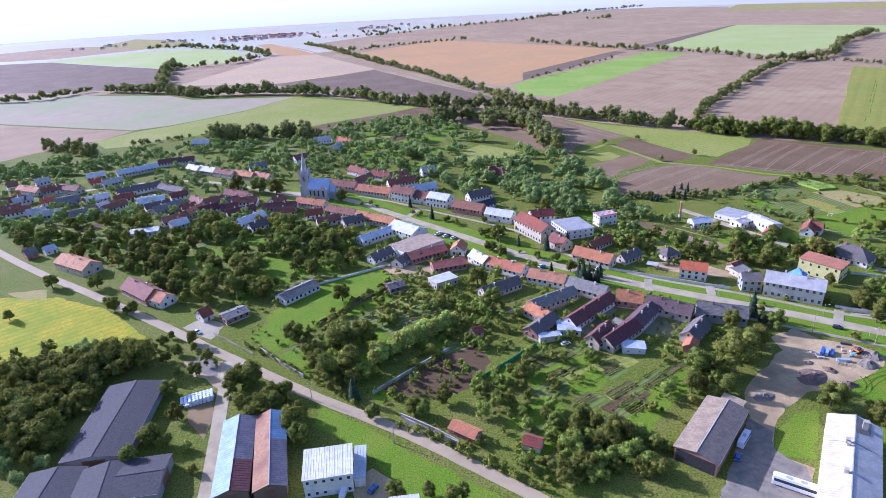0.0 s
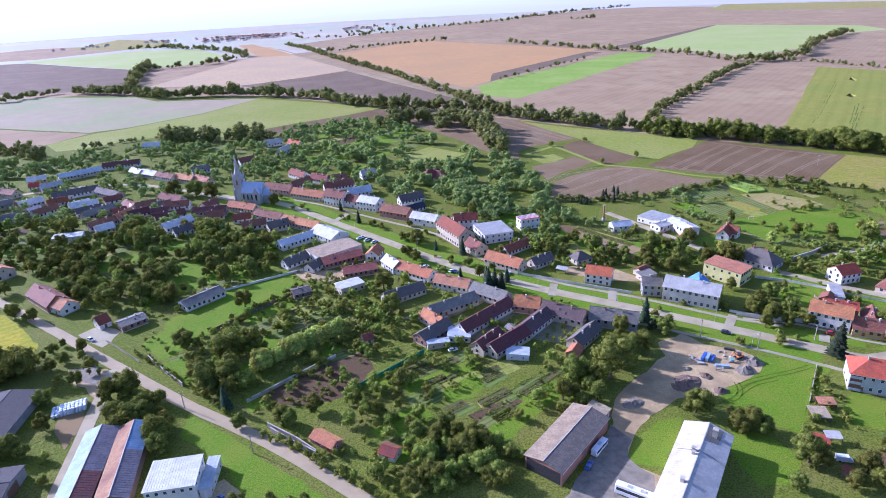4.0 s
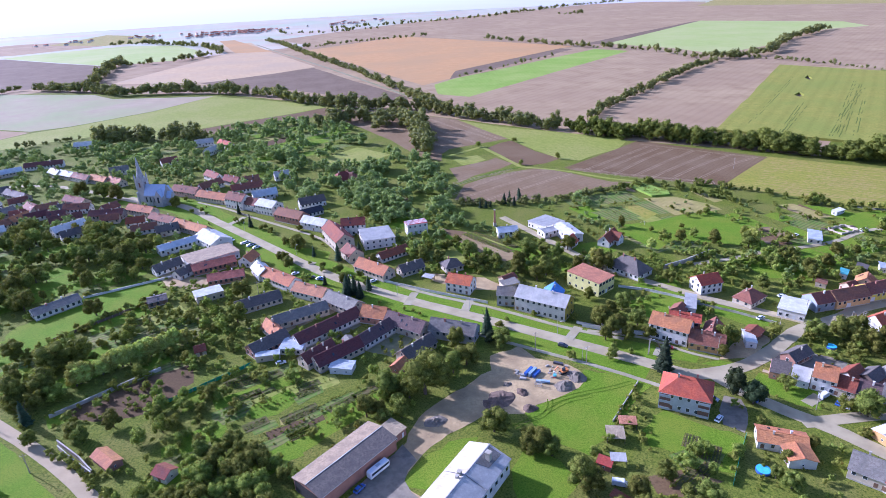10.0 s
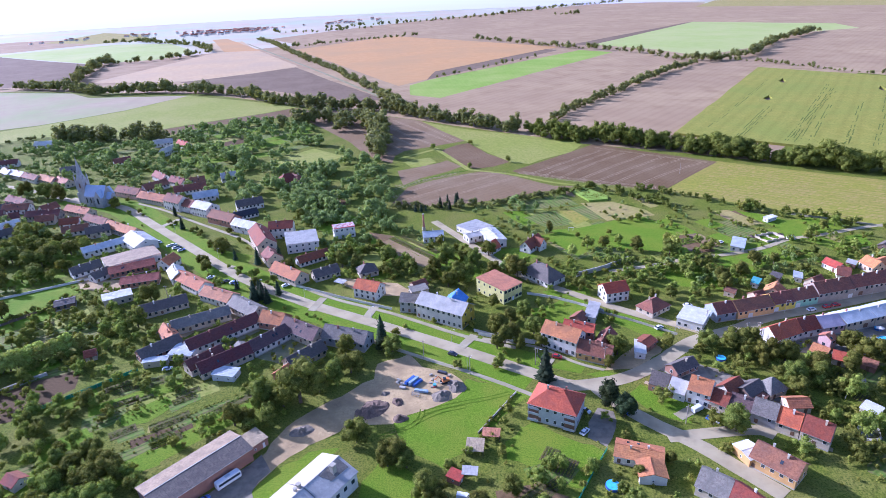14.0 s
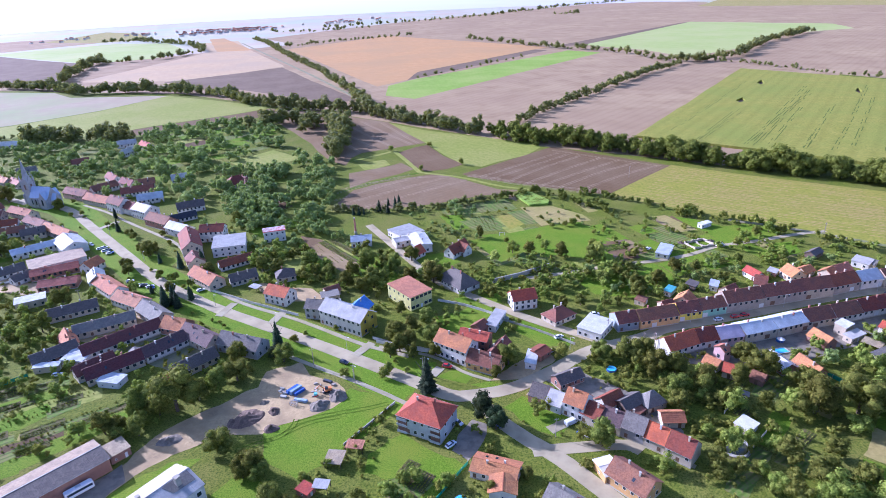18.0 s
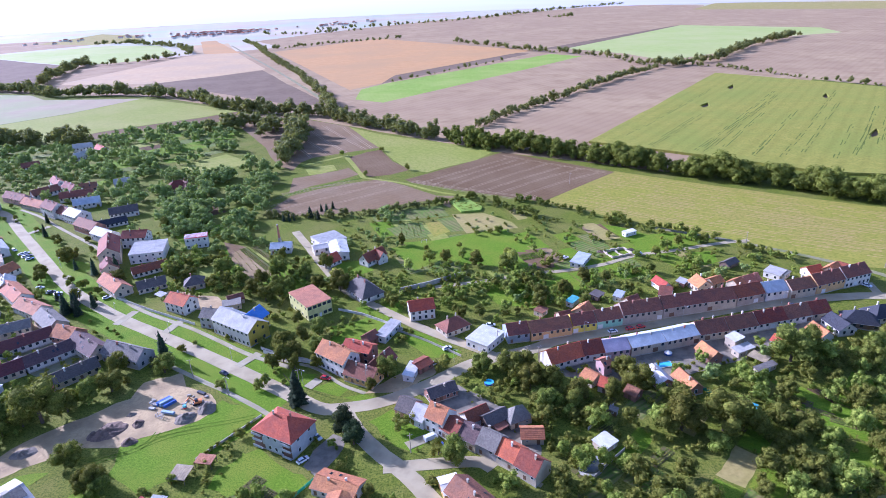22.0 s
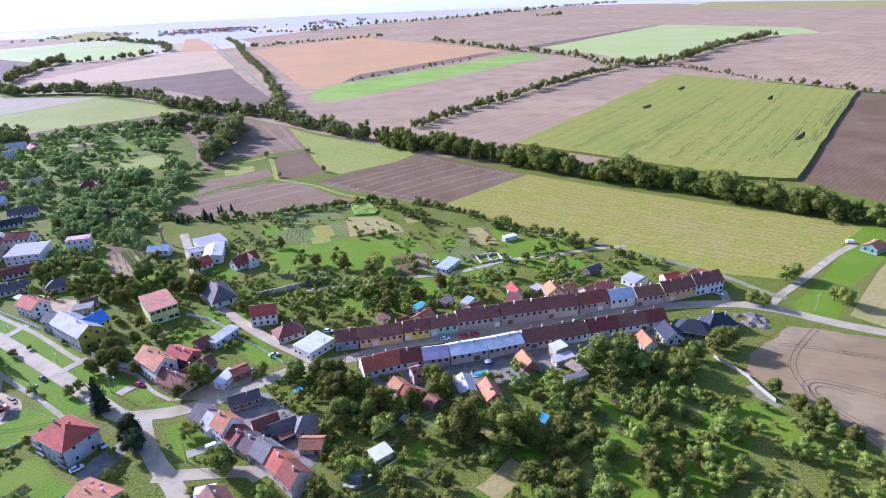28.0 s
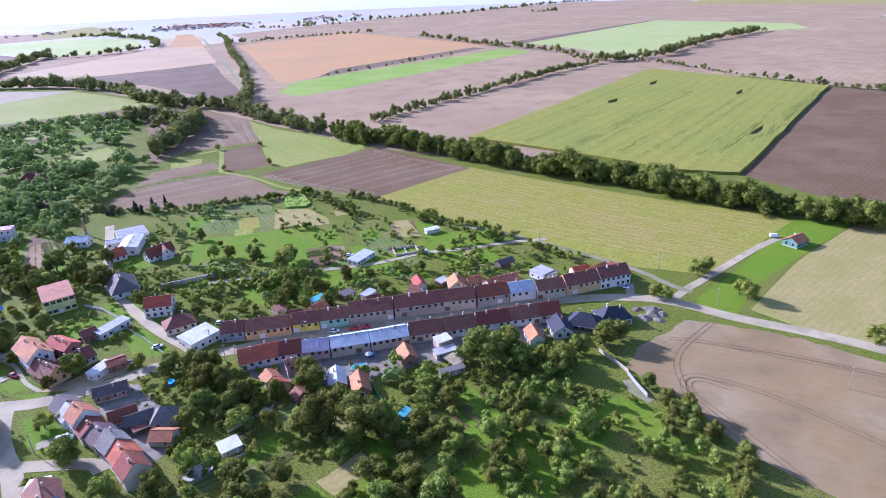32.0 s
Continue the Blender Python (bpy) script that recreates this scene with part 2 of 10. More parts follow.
for key, ca, cb in (("metal_white", (0.66, 0.64, 0.57), (0.74, 0.72, 0.65)), ("metal_grey", (0.46, 0.44, 0.385), (0.53, 0.51, 0.45)), ("metal_blue", (0.5, 0.53, 0.53), (0.57, 0.6, 0.59)), ("metal_cream", (0.55, 0.49, 0.38), (0.62, 0.56, 0.44)),
                    ("metal_lilac", (0.5, 0.42, 0.46), (0.56, 0.47, 0.5)), ("old_blue", (0.16, 0.26, 0.38), (0.21, 0.31, 0.43)), ("worn_blue", (0.3, 0.41, 0.5), (0.37, 0.48, 0.57)), ("cobalt", (0.12, 0.26, 0.58), (0.15, 0.3, 0.64)), ("teal", (0.12, 0.42, 0.42), (0.15, 0.47, 0.46)), ("red_stripe", (0.5, 0.1, 0.08), (0.55, 0.13, 0.1))):
    material("roof_" + key, ca, cb, 0.8, rough=0.68, big=0.3, c=tuple(v * 0.78 for v in ca), bump=0.1, spec=0.3, fine=(1.5, tuple(v * 0.88 for v in ca)))
material("roof_rust", (0.35, 0.185, 0.078), (0.42, 0.25, 0.12), 0.7, rough=0.8, big=0.14, c=(0.22, 0.1, 0.06), bump=0.2, fine=(1.5, (0.3, 0.15, 0.08)))
for key, ca in (("white", (0.76, 0.72, 0.63)), ("cream", (0.58, 0.49, 0.35)), ("beige", (0.42, 0.36, 0.29)), ("pink", (0.6, 0.4, 0.36)), ("yellow", (0.82, 0.66, 0.1)), ("mint", (0.34, 0.6, 0.44)), ("lime", (0.66, 0.62, 0.24)),
                ("blue", (0.33, 0.37, 0.4)), ("apricot", (0.74, 0.47, 0.2)), ("ochre", (0.62, 0.38, 0.14)), ("salmon", (0.6, 0.3, 0.23)), ("school", (0.55, 0.53, 0.47)), ("grey_wall", (0.4, 0.39, 0.37)),
                ("render_grey", (0.48, 0.5, 0.5)), ("brown_wall", (0.2, 0.14, 0.1)), ("concrete", (0.34, 0.32, 0.29)), ("wood", (0.22, 0.15, 0.1)), ("brick", (0.36, 0.19, 0.13)), ("teal_wall", (0.17, 0.31, 0.25)),
                ("church_stone", (0.4, 0.4, 0.42)), ("metal_white", (0.7, 0.7, 0.68))):
    material("wall_" + key, tuple(v * 0.93 for v in ca), ca, 0.9, rough=0.9, bump=0.15, big=0.25, c=tuple(v * 0.72 for v in ca), fine=(1.4, tuple(v * 0.84 for v in ca)))
material("glass", (0.035, 0.045, 0.055), (0.05, 0.06, 0.07), 0.5, rough=0.08, spec=0.9)
material("frame_white", (0.7, 0.7, 0.68), (0.75, 0.75, 0.72), 3.0, rough=0.5)
material("door_brown", (0.14, 0.08, 0.05), (0.2, 0.12, 0.07), 3.0, rough=0.6)
material("door_white", (0.65, 0.65, 0.62), (0.7, 0.7, 0.68), 2.0, rough=0.5)
material("brick_red", (0.34, 0.15, 0.1), (0.42, 0.2, 0.14), 4.0, rough=0.9)
material("bark", (0.09, 0.065, 0.045), (0.14, 0.105, 0.075), 4.0, rough=0.95, bump=0.5)
# "far" leaves carry distance haze in a paler colour and a bluish-white sheen
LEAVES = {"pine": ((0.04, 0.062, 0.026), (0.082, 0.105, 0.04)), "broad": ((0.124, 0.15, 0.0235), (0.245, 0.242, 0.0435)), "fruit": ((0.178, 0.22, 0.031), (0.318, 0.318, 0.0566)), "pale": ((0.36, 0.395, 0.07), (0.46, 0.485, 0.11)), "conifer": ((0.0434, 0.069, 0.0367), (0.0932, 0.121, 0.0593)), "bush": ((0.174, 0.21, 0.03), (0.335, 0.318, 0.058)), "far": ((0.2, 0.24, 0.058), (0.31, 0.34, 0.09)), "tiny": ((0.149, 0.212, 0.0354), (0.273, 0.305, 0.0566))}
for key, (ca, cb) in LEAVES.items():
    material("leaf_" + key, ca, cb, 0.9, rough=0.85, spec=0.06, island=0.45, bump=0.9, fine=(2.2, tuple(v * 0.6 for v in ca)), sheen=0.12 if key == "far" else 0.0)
material("concrete", (0.42, 0.392, 0.317), (0.5, 0.47, 0.378), 1.0, bump=0.2, big=0.3, c=(0.36, 0.323, 0.246))


# ---- builders ----
def M(name):
    return MATS[name]


def mesh_of(name, verts, faces, mats=(), slots=None, smooth=False):
    me = bpy.data.meshes.new(name)
    me.from_pydata([tuple(v) for v in verts], [], faces)
    for m in mats:
        me.materials.append(m)
    if slots is not None:
        me.polygons.foreach_set("material_index", slots)
    if smooth:
        me.polygons.foreach_set("use_smooth", [True] * len(me.polygons))
    me.update()
    return me


def piece(name, me, parent=None, m=None, label=""):
    ob = new(name, me)
    if parent:
        ob.parent = parent
    if m is not None:
        ob.matrix_basis = m
    if label:
        tagged(ob, label)
    return ob


def part(name, bm, mat, parent, label=""):
    me = bpy.data.meshes.new(name)
    bm.to_mesh(me)
    bm.free()
    me.materials.append(mat)
    return piece(name, me, parent, None, label)


def box(bm, x0, x1, y0, y1, z0, z1):
    v = [bm.verts.new(p) for p in ((x0, y0, z0), (x1, y0, z0), (x1, y1, z0), (x0, y1, z0), (x0, y0, z1), (x1, y0, z1), (x1, y1, z1), (x0, y1, z1))]
    for f in ((3, 2, 1, 0), (4, 5, 6, 7), (0, 1, 5, 4), (1, 2, 6, 5), (2, 3, 7, 6), (3, 0, 4, 7)):
        bm.faces.new([v[i] for i in f])
    return v


def thing(name, x, y, rz=0, z=0, label="", category="", group=""):
    ob = new(name)
    ob.empty_display_size = 0.5
    ob.matrix_basis = pose(x, y, z, 0, 0, rz)
    return tagged(ob, label, category, group)


def slab(bm, quad, thick):
    """A sheet of the given four corners with thickness downwards."""
    top = [bm.verts.new(p) for p in quad]
    low = [bm.verts.new((p[0], p[1], p[2] - thick)) for p in quad]
    k = len(quad)
    bm.faces.new(top)
    bm.faces.new(low[::-1])
    for i in range(k):
        bm.faces.new((top[i], low[i], low[(i + 1) % k], top[(i + 1) % k]))


def uneven(pts, step, amount):
    """The same outline with small bends, as edges of grass and dirt have."""
    rng = random.Random(int(abs(pts[0][0] * 17 + pts[0][1])))
    out = []
    for (ax, ay), (bx, by) in zip(pts, pts[1:] + pts[:1]):
        n = max(1, min(14, int(math.hypot(bx - ax, by - ay) / step)))
        for i in range(n):
            f = i / n
            out.append((ax + (bx - ax) * f + rng.uniform(-amount, amount), ay + (by - ay) * f + rng.uniform(-amount, amount)))
    return out


def flat_sheet(name, mat, z, pts, label, category):
    z = z * 0.4 if z < 1 else z
    bm = bmesh.new()
    f = bm.faces.new([bm.verts.new((x, y, z)) for x, y in pts])
    f.normal_update()
    if f.normal.z < 0:
        f.normal_flip()
    rim = list(f.verts)
    if z > 0:
        low = [bm.verts.new((v.co.x, v.co.y, -0.05)) for v in rim]
        for i in range(len(rim)):
            j = (i + 1) % len(rim)
            bm.faces.new((rim[i], low[i], low[j], rim[j]))
    bmesh.ops.triangulate(bm, faces=[f])
    me = bpy.data.meshes.new(name)
    bm.to_mesh(me)
    bm.free()
    me.materials.append(M(mat))
    return tagged(new(name, me), label, category, kind="structure")


FIELD_LABELS = {"asphalt_shade_grey": "grey patched ground: yard asphalt and back gardens with painted shade", "ground": "rough weedy grass verge along the road", "crop_yellow": "yellow-green flowering catch crop beside the lane", "stubble_pale": "pale orange stubble with faint tramlines", "soil_rose": "pale pinkish harrowed soil of a wide field", "soil_brown": "brown ploughed soil with faint tramlines", "soil_dark": "dark freshly ploughed strip of soil",
                "straw": "pale yellow straw stubble on a mown field", "crop_green": "fresh green young crop in a long strip", "crop_pale": "pale green crop of a wide field", "crop_lime": "yellow-green meadow beside ploughed land",
                "crop_mown": "yellow-green mown meadow with mowing lines", "far_plain": "pale patchwork of far fields, haze put in as sheen and gloss", "crop_olive": "olive-green mown field with mowing lines", "crop_stubble": "grey-green stubble field with weeds", "stubble_orange": "orange-brown stubble of a wide field", "grass_bright": "bright green lawn of mown grass",
                "soil_plough": "light brown ploughed field with wheel lines", "soil_near": "bare light-brown tilled soil with tyre tracks", "yard": "dusty gravel and dirt yard with worn patches"}
field_count = 0


def field(name, mat, z, pts, label=""):
    global field_count
    field_count += 1
    near = max(p[1] for p in pts) < 340
    return flat_sheet(f"{name}_{field_count}", mat, z + 0.004 * (field_count % 9), uneven(pts, 4, 0.8) if near else uneven(pts, 30, 1.0), label or FIELD_LABELS[mat], name)


ROADS = []
road_count = 0


def strip(name, mat, width, z, pts):
    """A road of even width along a smoothed line."""
    global road_count
    road_count += 1
    p = np.array(pts)
    for _ in range(2):
        q = [p[0]]
        for a, b in zip(p[:-1], p[1:]):
            q += [a * 0.75 + b * 0.25, a * 0.25 + b * 0.75]
        p = np.array(q + [p[-1]])
    d = np.gradient(p, axis=0)
    d /= np.linalg.norm(d, axis=1)[:, None] + 1e-9
    nrm = np.c_[-d[:, 1], d[:, 0]]
    if z < 1:
        z = 0.066 + 0.0045 * (road_count % 23) if z > 0.05 else 0.012
    rng = np.random.RandomState(road_count)
    wob = rng.uniform(-0.12, 0.12, (2, len(p), 1)) * min(1.0, width / 4)
    left, right = p + nrm * (width / 2 + wob[0]), p - nrm * (width / 2 + wob[1])
    verts = [(x, y, z) for x, y in left] + [(x, y, z) for x, y in right]
    k = len(p)
    verts += [(x, y, -0.05) for x, y, _ in verts]
    faces = [(i, i + k, i + k + 1, i + 1) for i in range(k - 1)]
    for i in range(k - 1):
        faces += [(i, i + 1, i + 1 + 2 * k, i + 2 * k), (i + k + 1, i + k, i + 3 * k, i + 3 * k + 1)]
    me = mesh_of(name, verts, faces, [M(mat)])
    ROADS.append((p, width))
    label = {"grass_dark": "rough green grass strip between fields", "crop_lime": "yellowish grass strip between ploughed fields", "crop_dark": "lodged line through the standing crop", "grass_bright": "mown green verge along the village street", "asphalt_pale": "worn pale grey asphalt village road", "lane_pale": "narrow dusty tan lane with worn asphalt", "track": "unpaved farm track with grass between ruts", "soil_dark": "tyre tracks pressed into tilled soil", "soil_near": "pale tyre lines across ploughed soil", "paving": "narrow concrete-slab footpath"}[mat]
    return tagged(new(f"{name}_{road_count}", me), label, name, kind="structure")


def drawn_lines(name, mat, z, width, gap, rows, label, dash=0.0):
    """Wheel lines over a field: each row of points becomes two narrow strips, gap apart; dash: how much of them is broken."""
    rng = random.Random(len(rows) * 31 + int(abs(rows[0][0][0])))
    verts, faces = [], []
    for row in rows:
        p = np.array(row, dtype=float)
        for _ in range(2 if len(row) > 2 else 0):
            q = [p[0]]
            for a, b in zip(p[:-1], p[1:]):
                q += [a * 0.75 + b * 0.25, a * 0.25 + b * 0.75]
            p = np.array(q + [p[-1]])
        for side in (-gap / 2, gap / 2):
            for (ax, ay), (bx, by) in zip(p[:-1], p[1:]):
                long = math.hypot(bx - ax, by - ay)
                if long < 0.01:
                    continue
                ux, uy = (bx - ax) / long, (by - ay) / long
                d = 0.0
                while d < long - 0.05:
                    e = min(long, d + (rng.uniform(3, 16) if dash else long))
                    if rng.random() >= dash:
                        w0, w1 = width * rng.uniform(0.3, 0.6), width * rng.uniform(0.3, 0.6)
                        o = side + (rng.uniform(-0.3, 0.3) if dash else 0)
                        k = len(verts)
                        for f, w in ((d, w0), (e, w1)):
                            cx, cy = ax + ux * f - uy * o, ay + uy * f + ux * o
                            verts += [(cx - uy * w, cy + ux * w, z), (cx + uy * w, cy - ux * w, z)]
                        faces.append((k + 1, k + 3, k + 2, k))
                    d = e
    return tagged(new(name, mesh_of(name, verts, faces, [M(mat)])), label, "wheel lines", kind="stuff")


TAKEN = []          # centre, half size and heading of each building
WINDOWS = {}


def framed(name, w, h, glass):
    """A window in one piece: a frame round a recessed middle."""
    bm = bmesh.new()
    box(bm, -w / 2, w / 2, -0.07, 0.02, 0, h)
    bm.faces.ensure_lookup_table()
    front = min(bm.faces, key=lambda f: f.calc_center_median().y)
    bmesh.ops.inset_individual(bm, faces=[front], thickness=0.1, depth=-0.05)
    me = bpy.data.meshes.new(name)
    me.materials.append(M("frame_white"))
    if glass:
        front.material_index = 1
        me.materials.append(M("glass"))
    bm.to_mesh(me)
    bm.free()
    return me


def window_meshes(w, h):
    key = (round(w, 2), round(h, 2))
    if key not in WINDOWS:
        bm = bmesh.new()
        box(bm, -w / 2 + 0.09, w / 2 - 0.09, -0.085, -0.05, 0.09, h - 0.09)
        gl = bpy.data.meshes.new("pane")
        bm.to_mesh(gl)
        bm.free()
        gl.materials.append(M("glass"))
        WINDOWS[key] = (framed("window", w, h, False), gl, framed("window", w, h, True))
    return WINDOWS[key]


def unseen(parent, face):
    """Whether a wall of a house further off faces away to the north, where nobody passes."""
    turn = parent.matrix_basis.to_euler().z + radians(face)
    return parent.matrix_basis.translation.y > 235 and math.sin(turn) > 0.25


def window(parent, x, y, z, face, w=1.0, h=1.3):
    """face: the heading of the wall's outer side in degrees, in the house's own axes."""
    if unseen(parent, face):
        return
    fr, gl, both = window_meshes(w, h)
    if parent.matrix_basis.translation.y > 215:
        piece("window", both, parent, pose(x, y, z, 0, 0, face + 90))
        return
    # the nearest houses have their panes as pieces of their own
    ob = piece("window", fr, parent, pose(x, y, z, 0, 0, face + 90))
    piece("pane", gl, ob)


DOORS = {}


def door(parent, x, y, z, face, w=1.1, h=2.1, mat="door_brown", name="door"):
    if unseen(parent, face):
        return
    key = (round(w, 2), round(h, 2), mat)
    if key not in DOORS:
        bm = bmesh.new()
        box(bm, -w / 2, w / 2, -0.04, 0.02, 0, h)
        bm.faces.ensure_lookup_table()
        front = min(bm.faces, key=lambda f: f.calc_center_median().y)
        bmesh.ops.inset_individual(bm, faces=[front], thickness=0.12, depth=-0.03)
        me = bpy.data.meshes.new(name)
        bm.to_mesh(me)
        bm.free()
        me.materials.append(M(mat))
        DOORS[key] = me
    piece(name, DOORS[key], parent, pose(x, y, z, 0, 0, face + 90))


WORDS = {"brown": "brown-tiled", "dark_red": "dark red tiled", "red": "red-tiled", "orange": "orange-tiled", "pink": "faded pinkish-red", "dark": "dark weathered", "grey": "grey fibre-cement", "dark_blue": "slate-blue tiled",
         "tar": "dark bitumen", "tar_light": "grey-brown bitumen", "metal_white": "white sheet-metal", "metal_grey": "grey sheet-metal", "metal_blue": "pale blue sheet-metal", "metal_lilac": "lilac-grey metal", "metal_cream": "pale cream sheet-metal",
         "teal": "teal sheet", "cobalt": "bright blue sheet-metal", "twin_blue": "faded blue and grey corrugated", "twin_rust": "rusty corrugated", "red_stripe": "red striped", "maroon": "dark maroon tiled", "slate_dark": "dark slate-brown tiled", "salmon": "salmon-red sheet"}
WALLWORDS = {"white": "white", "cream": "cream", "beige": "beige", "pink": "pink", "yellow": "yellow", "mint": "mint-green", "lime": "pale lime-yellow", "blue": "blue-grey", "apricot": "apricot", "ochre": "ochre", "salmon": "salmon", "school": "pale stone-coloured",
             "grey_wall": "grey", "render_grey": "light grey", "brown_wall": "brown", "concrete": "bare concrete", "wood": "wooden", "brick": "brick", "teal_wall": "pale teal", "metal_white": "white metal"}


def profiled(bm, a, b, c, d, prof_x=None, prof_s=None, thick=0.16):
    """A roof slope a-b (eave) c-d (ridge, c over b) as one sheet with thickness. prof_x: seams across its length, as (share, lift);
    prof_s: courses from eave to ridge, as (share, lift)."""
    a, b, c, d = map(Vector, (a, b, c, d))
    nrm = (b - a).cross(d - a).normalized()
    if nrm.z < 0:
        nrm = -nrm
    fx = prof_x or [(0, 0), (1, 0)]
    fs = prof_s or [(0, 0), (1, 0)]
    grid = [[bm.verts.new(a.lerp(b, u).lerp(d.lerp(c, u), w) + nrm * (lu + lw)) for u, lu in fx] for w, lw in fs]
    for r0, r1 in zip(grid[:-1], grid[1:]):
        for i in range(len(fx) - 1):
            bm.faces.new((r0[i], r0[i + 1], r1[i + 1], r1[i]))
    low = [bm.verts.new(p - Vector((0, 0, thick))) for p in (a, b, c, d)]
    bm.faces.new((low[3], low[2], low[1], low[0]))
    bm.faces.new([low[0], low[1]] + grid[0][::-1])
    bm.faces.new([low[2], low[3]] + grid[-1])
    bm.faces.new([low[3], low[0]] + [r[0] for r in grid])
    bm.faces.new([low[1], low[2]] + [r[-1] for r in grid[::-1]])
    bmesh.ops.recalc_face_normals(bm, faces=bm.faces)


def seams(length, every, high):
    k = max(2, int(length / every))
    e = 0.06 / length
    out = [(0, 0)]
    for i in range(1, k):
        out += [(i / k - e, 0), (i / k - e * 0.5, high), (i / k + e * 0.5, high), (i / k + e, 0)]
    return out + [(1, 0)]


def courses(length):
    k = max(4, int(length / 0.6))
    out = []
    for i in range(k):
        out += [(i / k, 0.06), ((i + 1) / k - 0.001, 0.0)]
    return out + [(1, 0.0)]


def house(x, y, L, W, heading, eave, ridge, roof, wall, kind="gable", row=False, windows=True, hall=False, gable="", patches=None):
    rng = random.Random(int(abs(x * 37 + y * 91)))
    TAKEN.append((x, y, L / 2 + 0.5, W / 2 + 0.8, heading))
    small = L * W < 60 and eave <= 3.5
    barn = hall or wall in ("wood", "concrete") or roof.startswith("tar")
    noun = "barn" if barn else ("shed" if small else ("terraced_house" if row else "house"))
    label = f"{WALLWORDS[wall]} {'outbuilding' if small else 'barn' if barn else 'village house'} under a {WORDS[roof]} {'hipped' if kind == 'hip' else 'gabled'} roof"
    ho = thing(noun, x, y, heading, 0, label, noun.replace("_", " "), "row of houses along the street" if row else "")
    hl, hw = L / 2, W / 2
    # walls with gables
    bm = bmesh.new()
    base = [(-hl, -hw), (hl, -hw), (hl, hw), (-hl, hw)]
    lo = [bm.verts.new((px, py, -0.3)) for px, py in base]
    hi = [bm.verts.new((px, py, eave)) for px, py in base]
    bm.faces.new((lo[0], lo[1], hi[1], hi[0]))
    bm.faces.new((lo[2], lo[3], hi[3], hi[2]))
    if kind == "gable":
        ga, gb = bm.verts.new((-hl, 0, ridge - 0.12)), bm.verts.new((hl, 0, ridge - 0.12))
        bm.faces.new((lo[1], lo[2], hi[2], gb, hi[1]))
        bm.faces.new((lo[3], lo[0], hi[0], ga, hi[3]))
    else:
        bm.faces.new((lo[1], lo[2], hi[2], hi[1]))
        bm.faces.new((lo[3], lo[0], hi[0], hi[3]))
    bm.faces.new(hi)
    part("wall", bm, M("wall_" + wall), ho)
    if gable:
        for sgn in (-1, 1):
            bm = bmesh.new()
            v = [(sgn * (hl + 0.05), -hw, 0.0), (sgn * (hl + 0.05), hw, 0.0), (sgn * (hl + 0.05), hw, eave), (sgn * (hl + 0.05), 0, ridge - 0.15), (sgn * (hl + 0.05), -hw, eave)]
            f = bm.faces.new([bm.verts.new(q) for q in v])
            bmesh.ops.solidify(bm, geom=[f], thickness=0.04)
            part("gable_wall", bm, M("wall_" + gable), ho, f"{gable} painted gable wall")
    if not small and not barn:
        bm = bmesh.new()
        box(bm, -hl - 0.06, hl + 0.06, -hw - 0.06, hw + 0.06, -0.3, 0.5)
        part("plinth", bm, M("concrete"), ho)
    # roof slabs
    over = 0.35 if not row else 0.02
    out = 0.45
    slope = (ridge - eave) / hw
    ez = eave - out * slope + 0.05
    yl, xl = hw + out, hl + over
    rn = {"twin_blue": "old_blue", "twin_rust": "rust"}.get(roof, roof)
    rm = M("roof_" + rn)
    metal = roof.startswith("metal") or roof.startswith("twin") or roof == "cobalt"
    plain = roof.startswith("tar")
    if patches:
        # sheets of different age or tone along each slope, shares of its length from one end
        for sgn, rows in patches.items():
            for f0, f1, key in rows:
                x0, x1 = -xl + 2 * xl * f0, -xl + 2 * xl * f1 - 0.02
                bm = bmesh.new()
                profiled(bm, (x0, sgn * yl, ez), (x1, sgn * yl, ez), (x1, 0, ridge + 0.05), (x0, 0, ridge + 0.05), prof_x=seams(x1 - x0, 1.0, 0.05))
                part("roof_slope", bm, M("roof_" + key), ho)
        bm = bmesh.new()
        box(bm, -xl, xl, -0.14, 0.14, ridge, ridge + 0.14)
        part("ridge_cap", bm, M("roof_metal_grey"), ho)
    elif kind == "gable":
        for sgn in (1, -1):
            bm = bmesh.new()
            q = [(-xl, sgn * yl, ez), (xl, sgn * yl, ez), (xl, 0, ridge + 0.05), (-xl, 0, ridge + 0.05)]
            if plain:
                profiled(bm, *q)
            elif metal:
                profiled(bm, *q, prof_x=seams(2 * xl, 0.9 if L < 25 else 1.4, 0.045))
            else:
                profiled(bm, *q, prof_s=courses(math.hypot(yl, ridge - ez)))
            part("roof_slope", bm, rm, ho)
        bm = bmesh.new()
        box(bm, -xl, xl, -0.14, 0.14, ridge, ridge + 0.14)
        part("ridge_cap", bm, rm, ho)
    else:
        rl = max(0.4, hl - hw)
        bm = bmesh.new()
        a, b = (-rl, 0, ridge), (rl, 0, ridge)
        hx = hl + out
        slab(bm, [(-hx, -yl, ez), (hx, -yl, ez), b, a], 0.14)
        slab(bm, [(hx, yl, ez), (-hx, yl, ez), a, b], 0.14)
        slab(bm, [(hx, -yl, ez), (hx, yl, ez), b], 0.14)
        slab(bm, [(-hx, yl, ez), (-hx, -yl, ez), a], 0.14)
        part("roof", bm, rm, ho)
    if not metal or not barn:
        for sgn in ((-1, 1) if not small and y < 310 else ()):
            bm = bmesh.new()
            box(bm, -xl, xl, sgn * yl - 0.07, sgn * yl + 0.07, ez - 0.16, ez - 0.02)
            part("gutter", bm, M("roof_metal_grey"), ho)
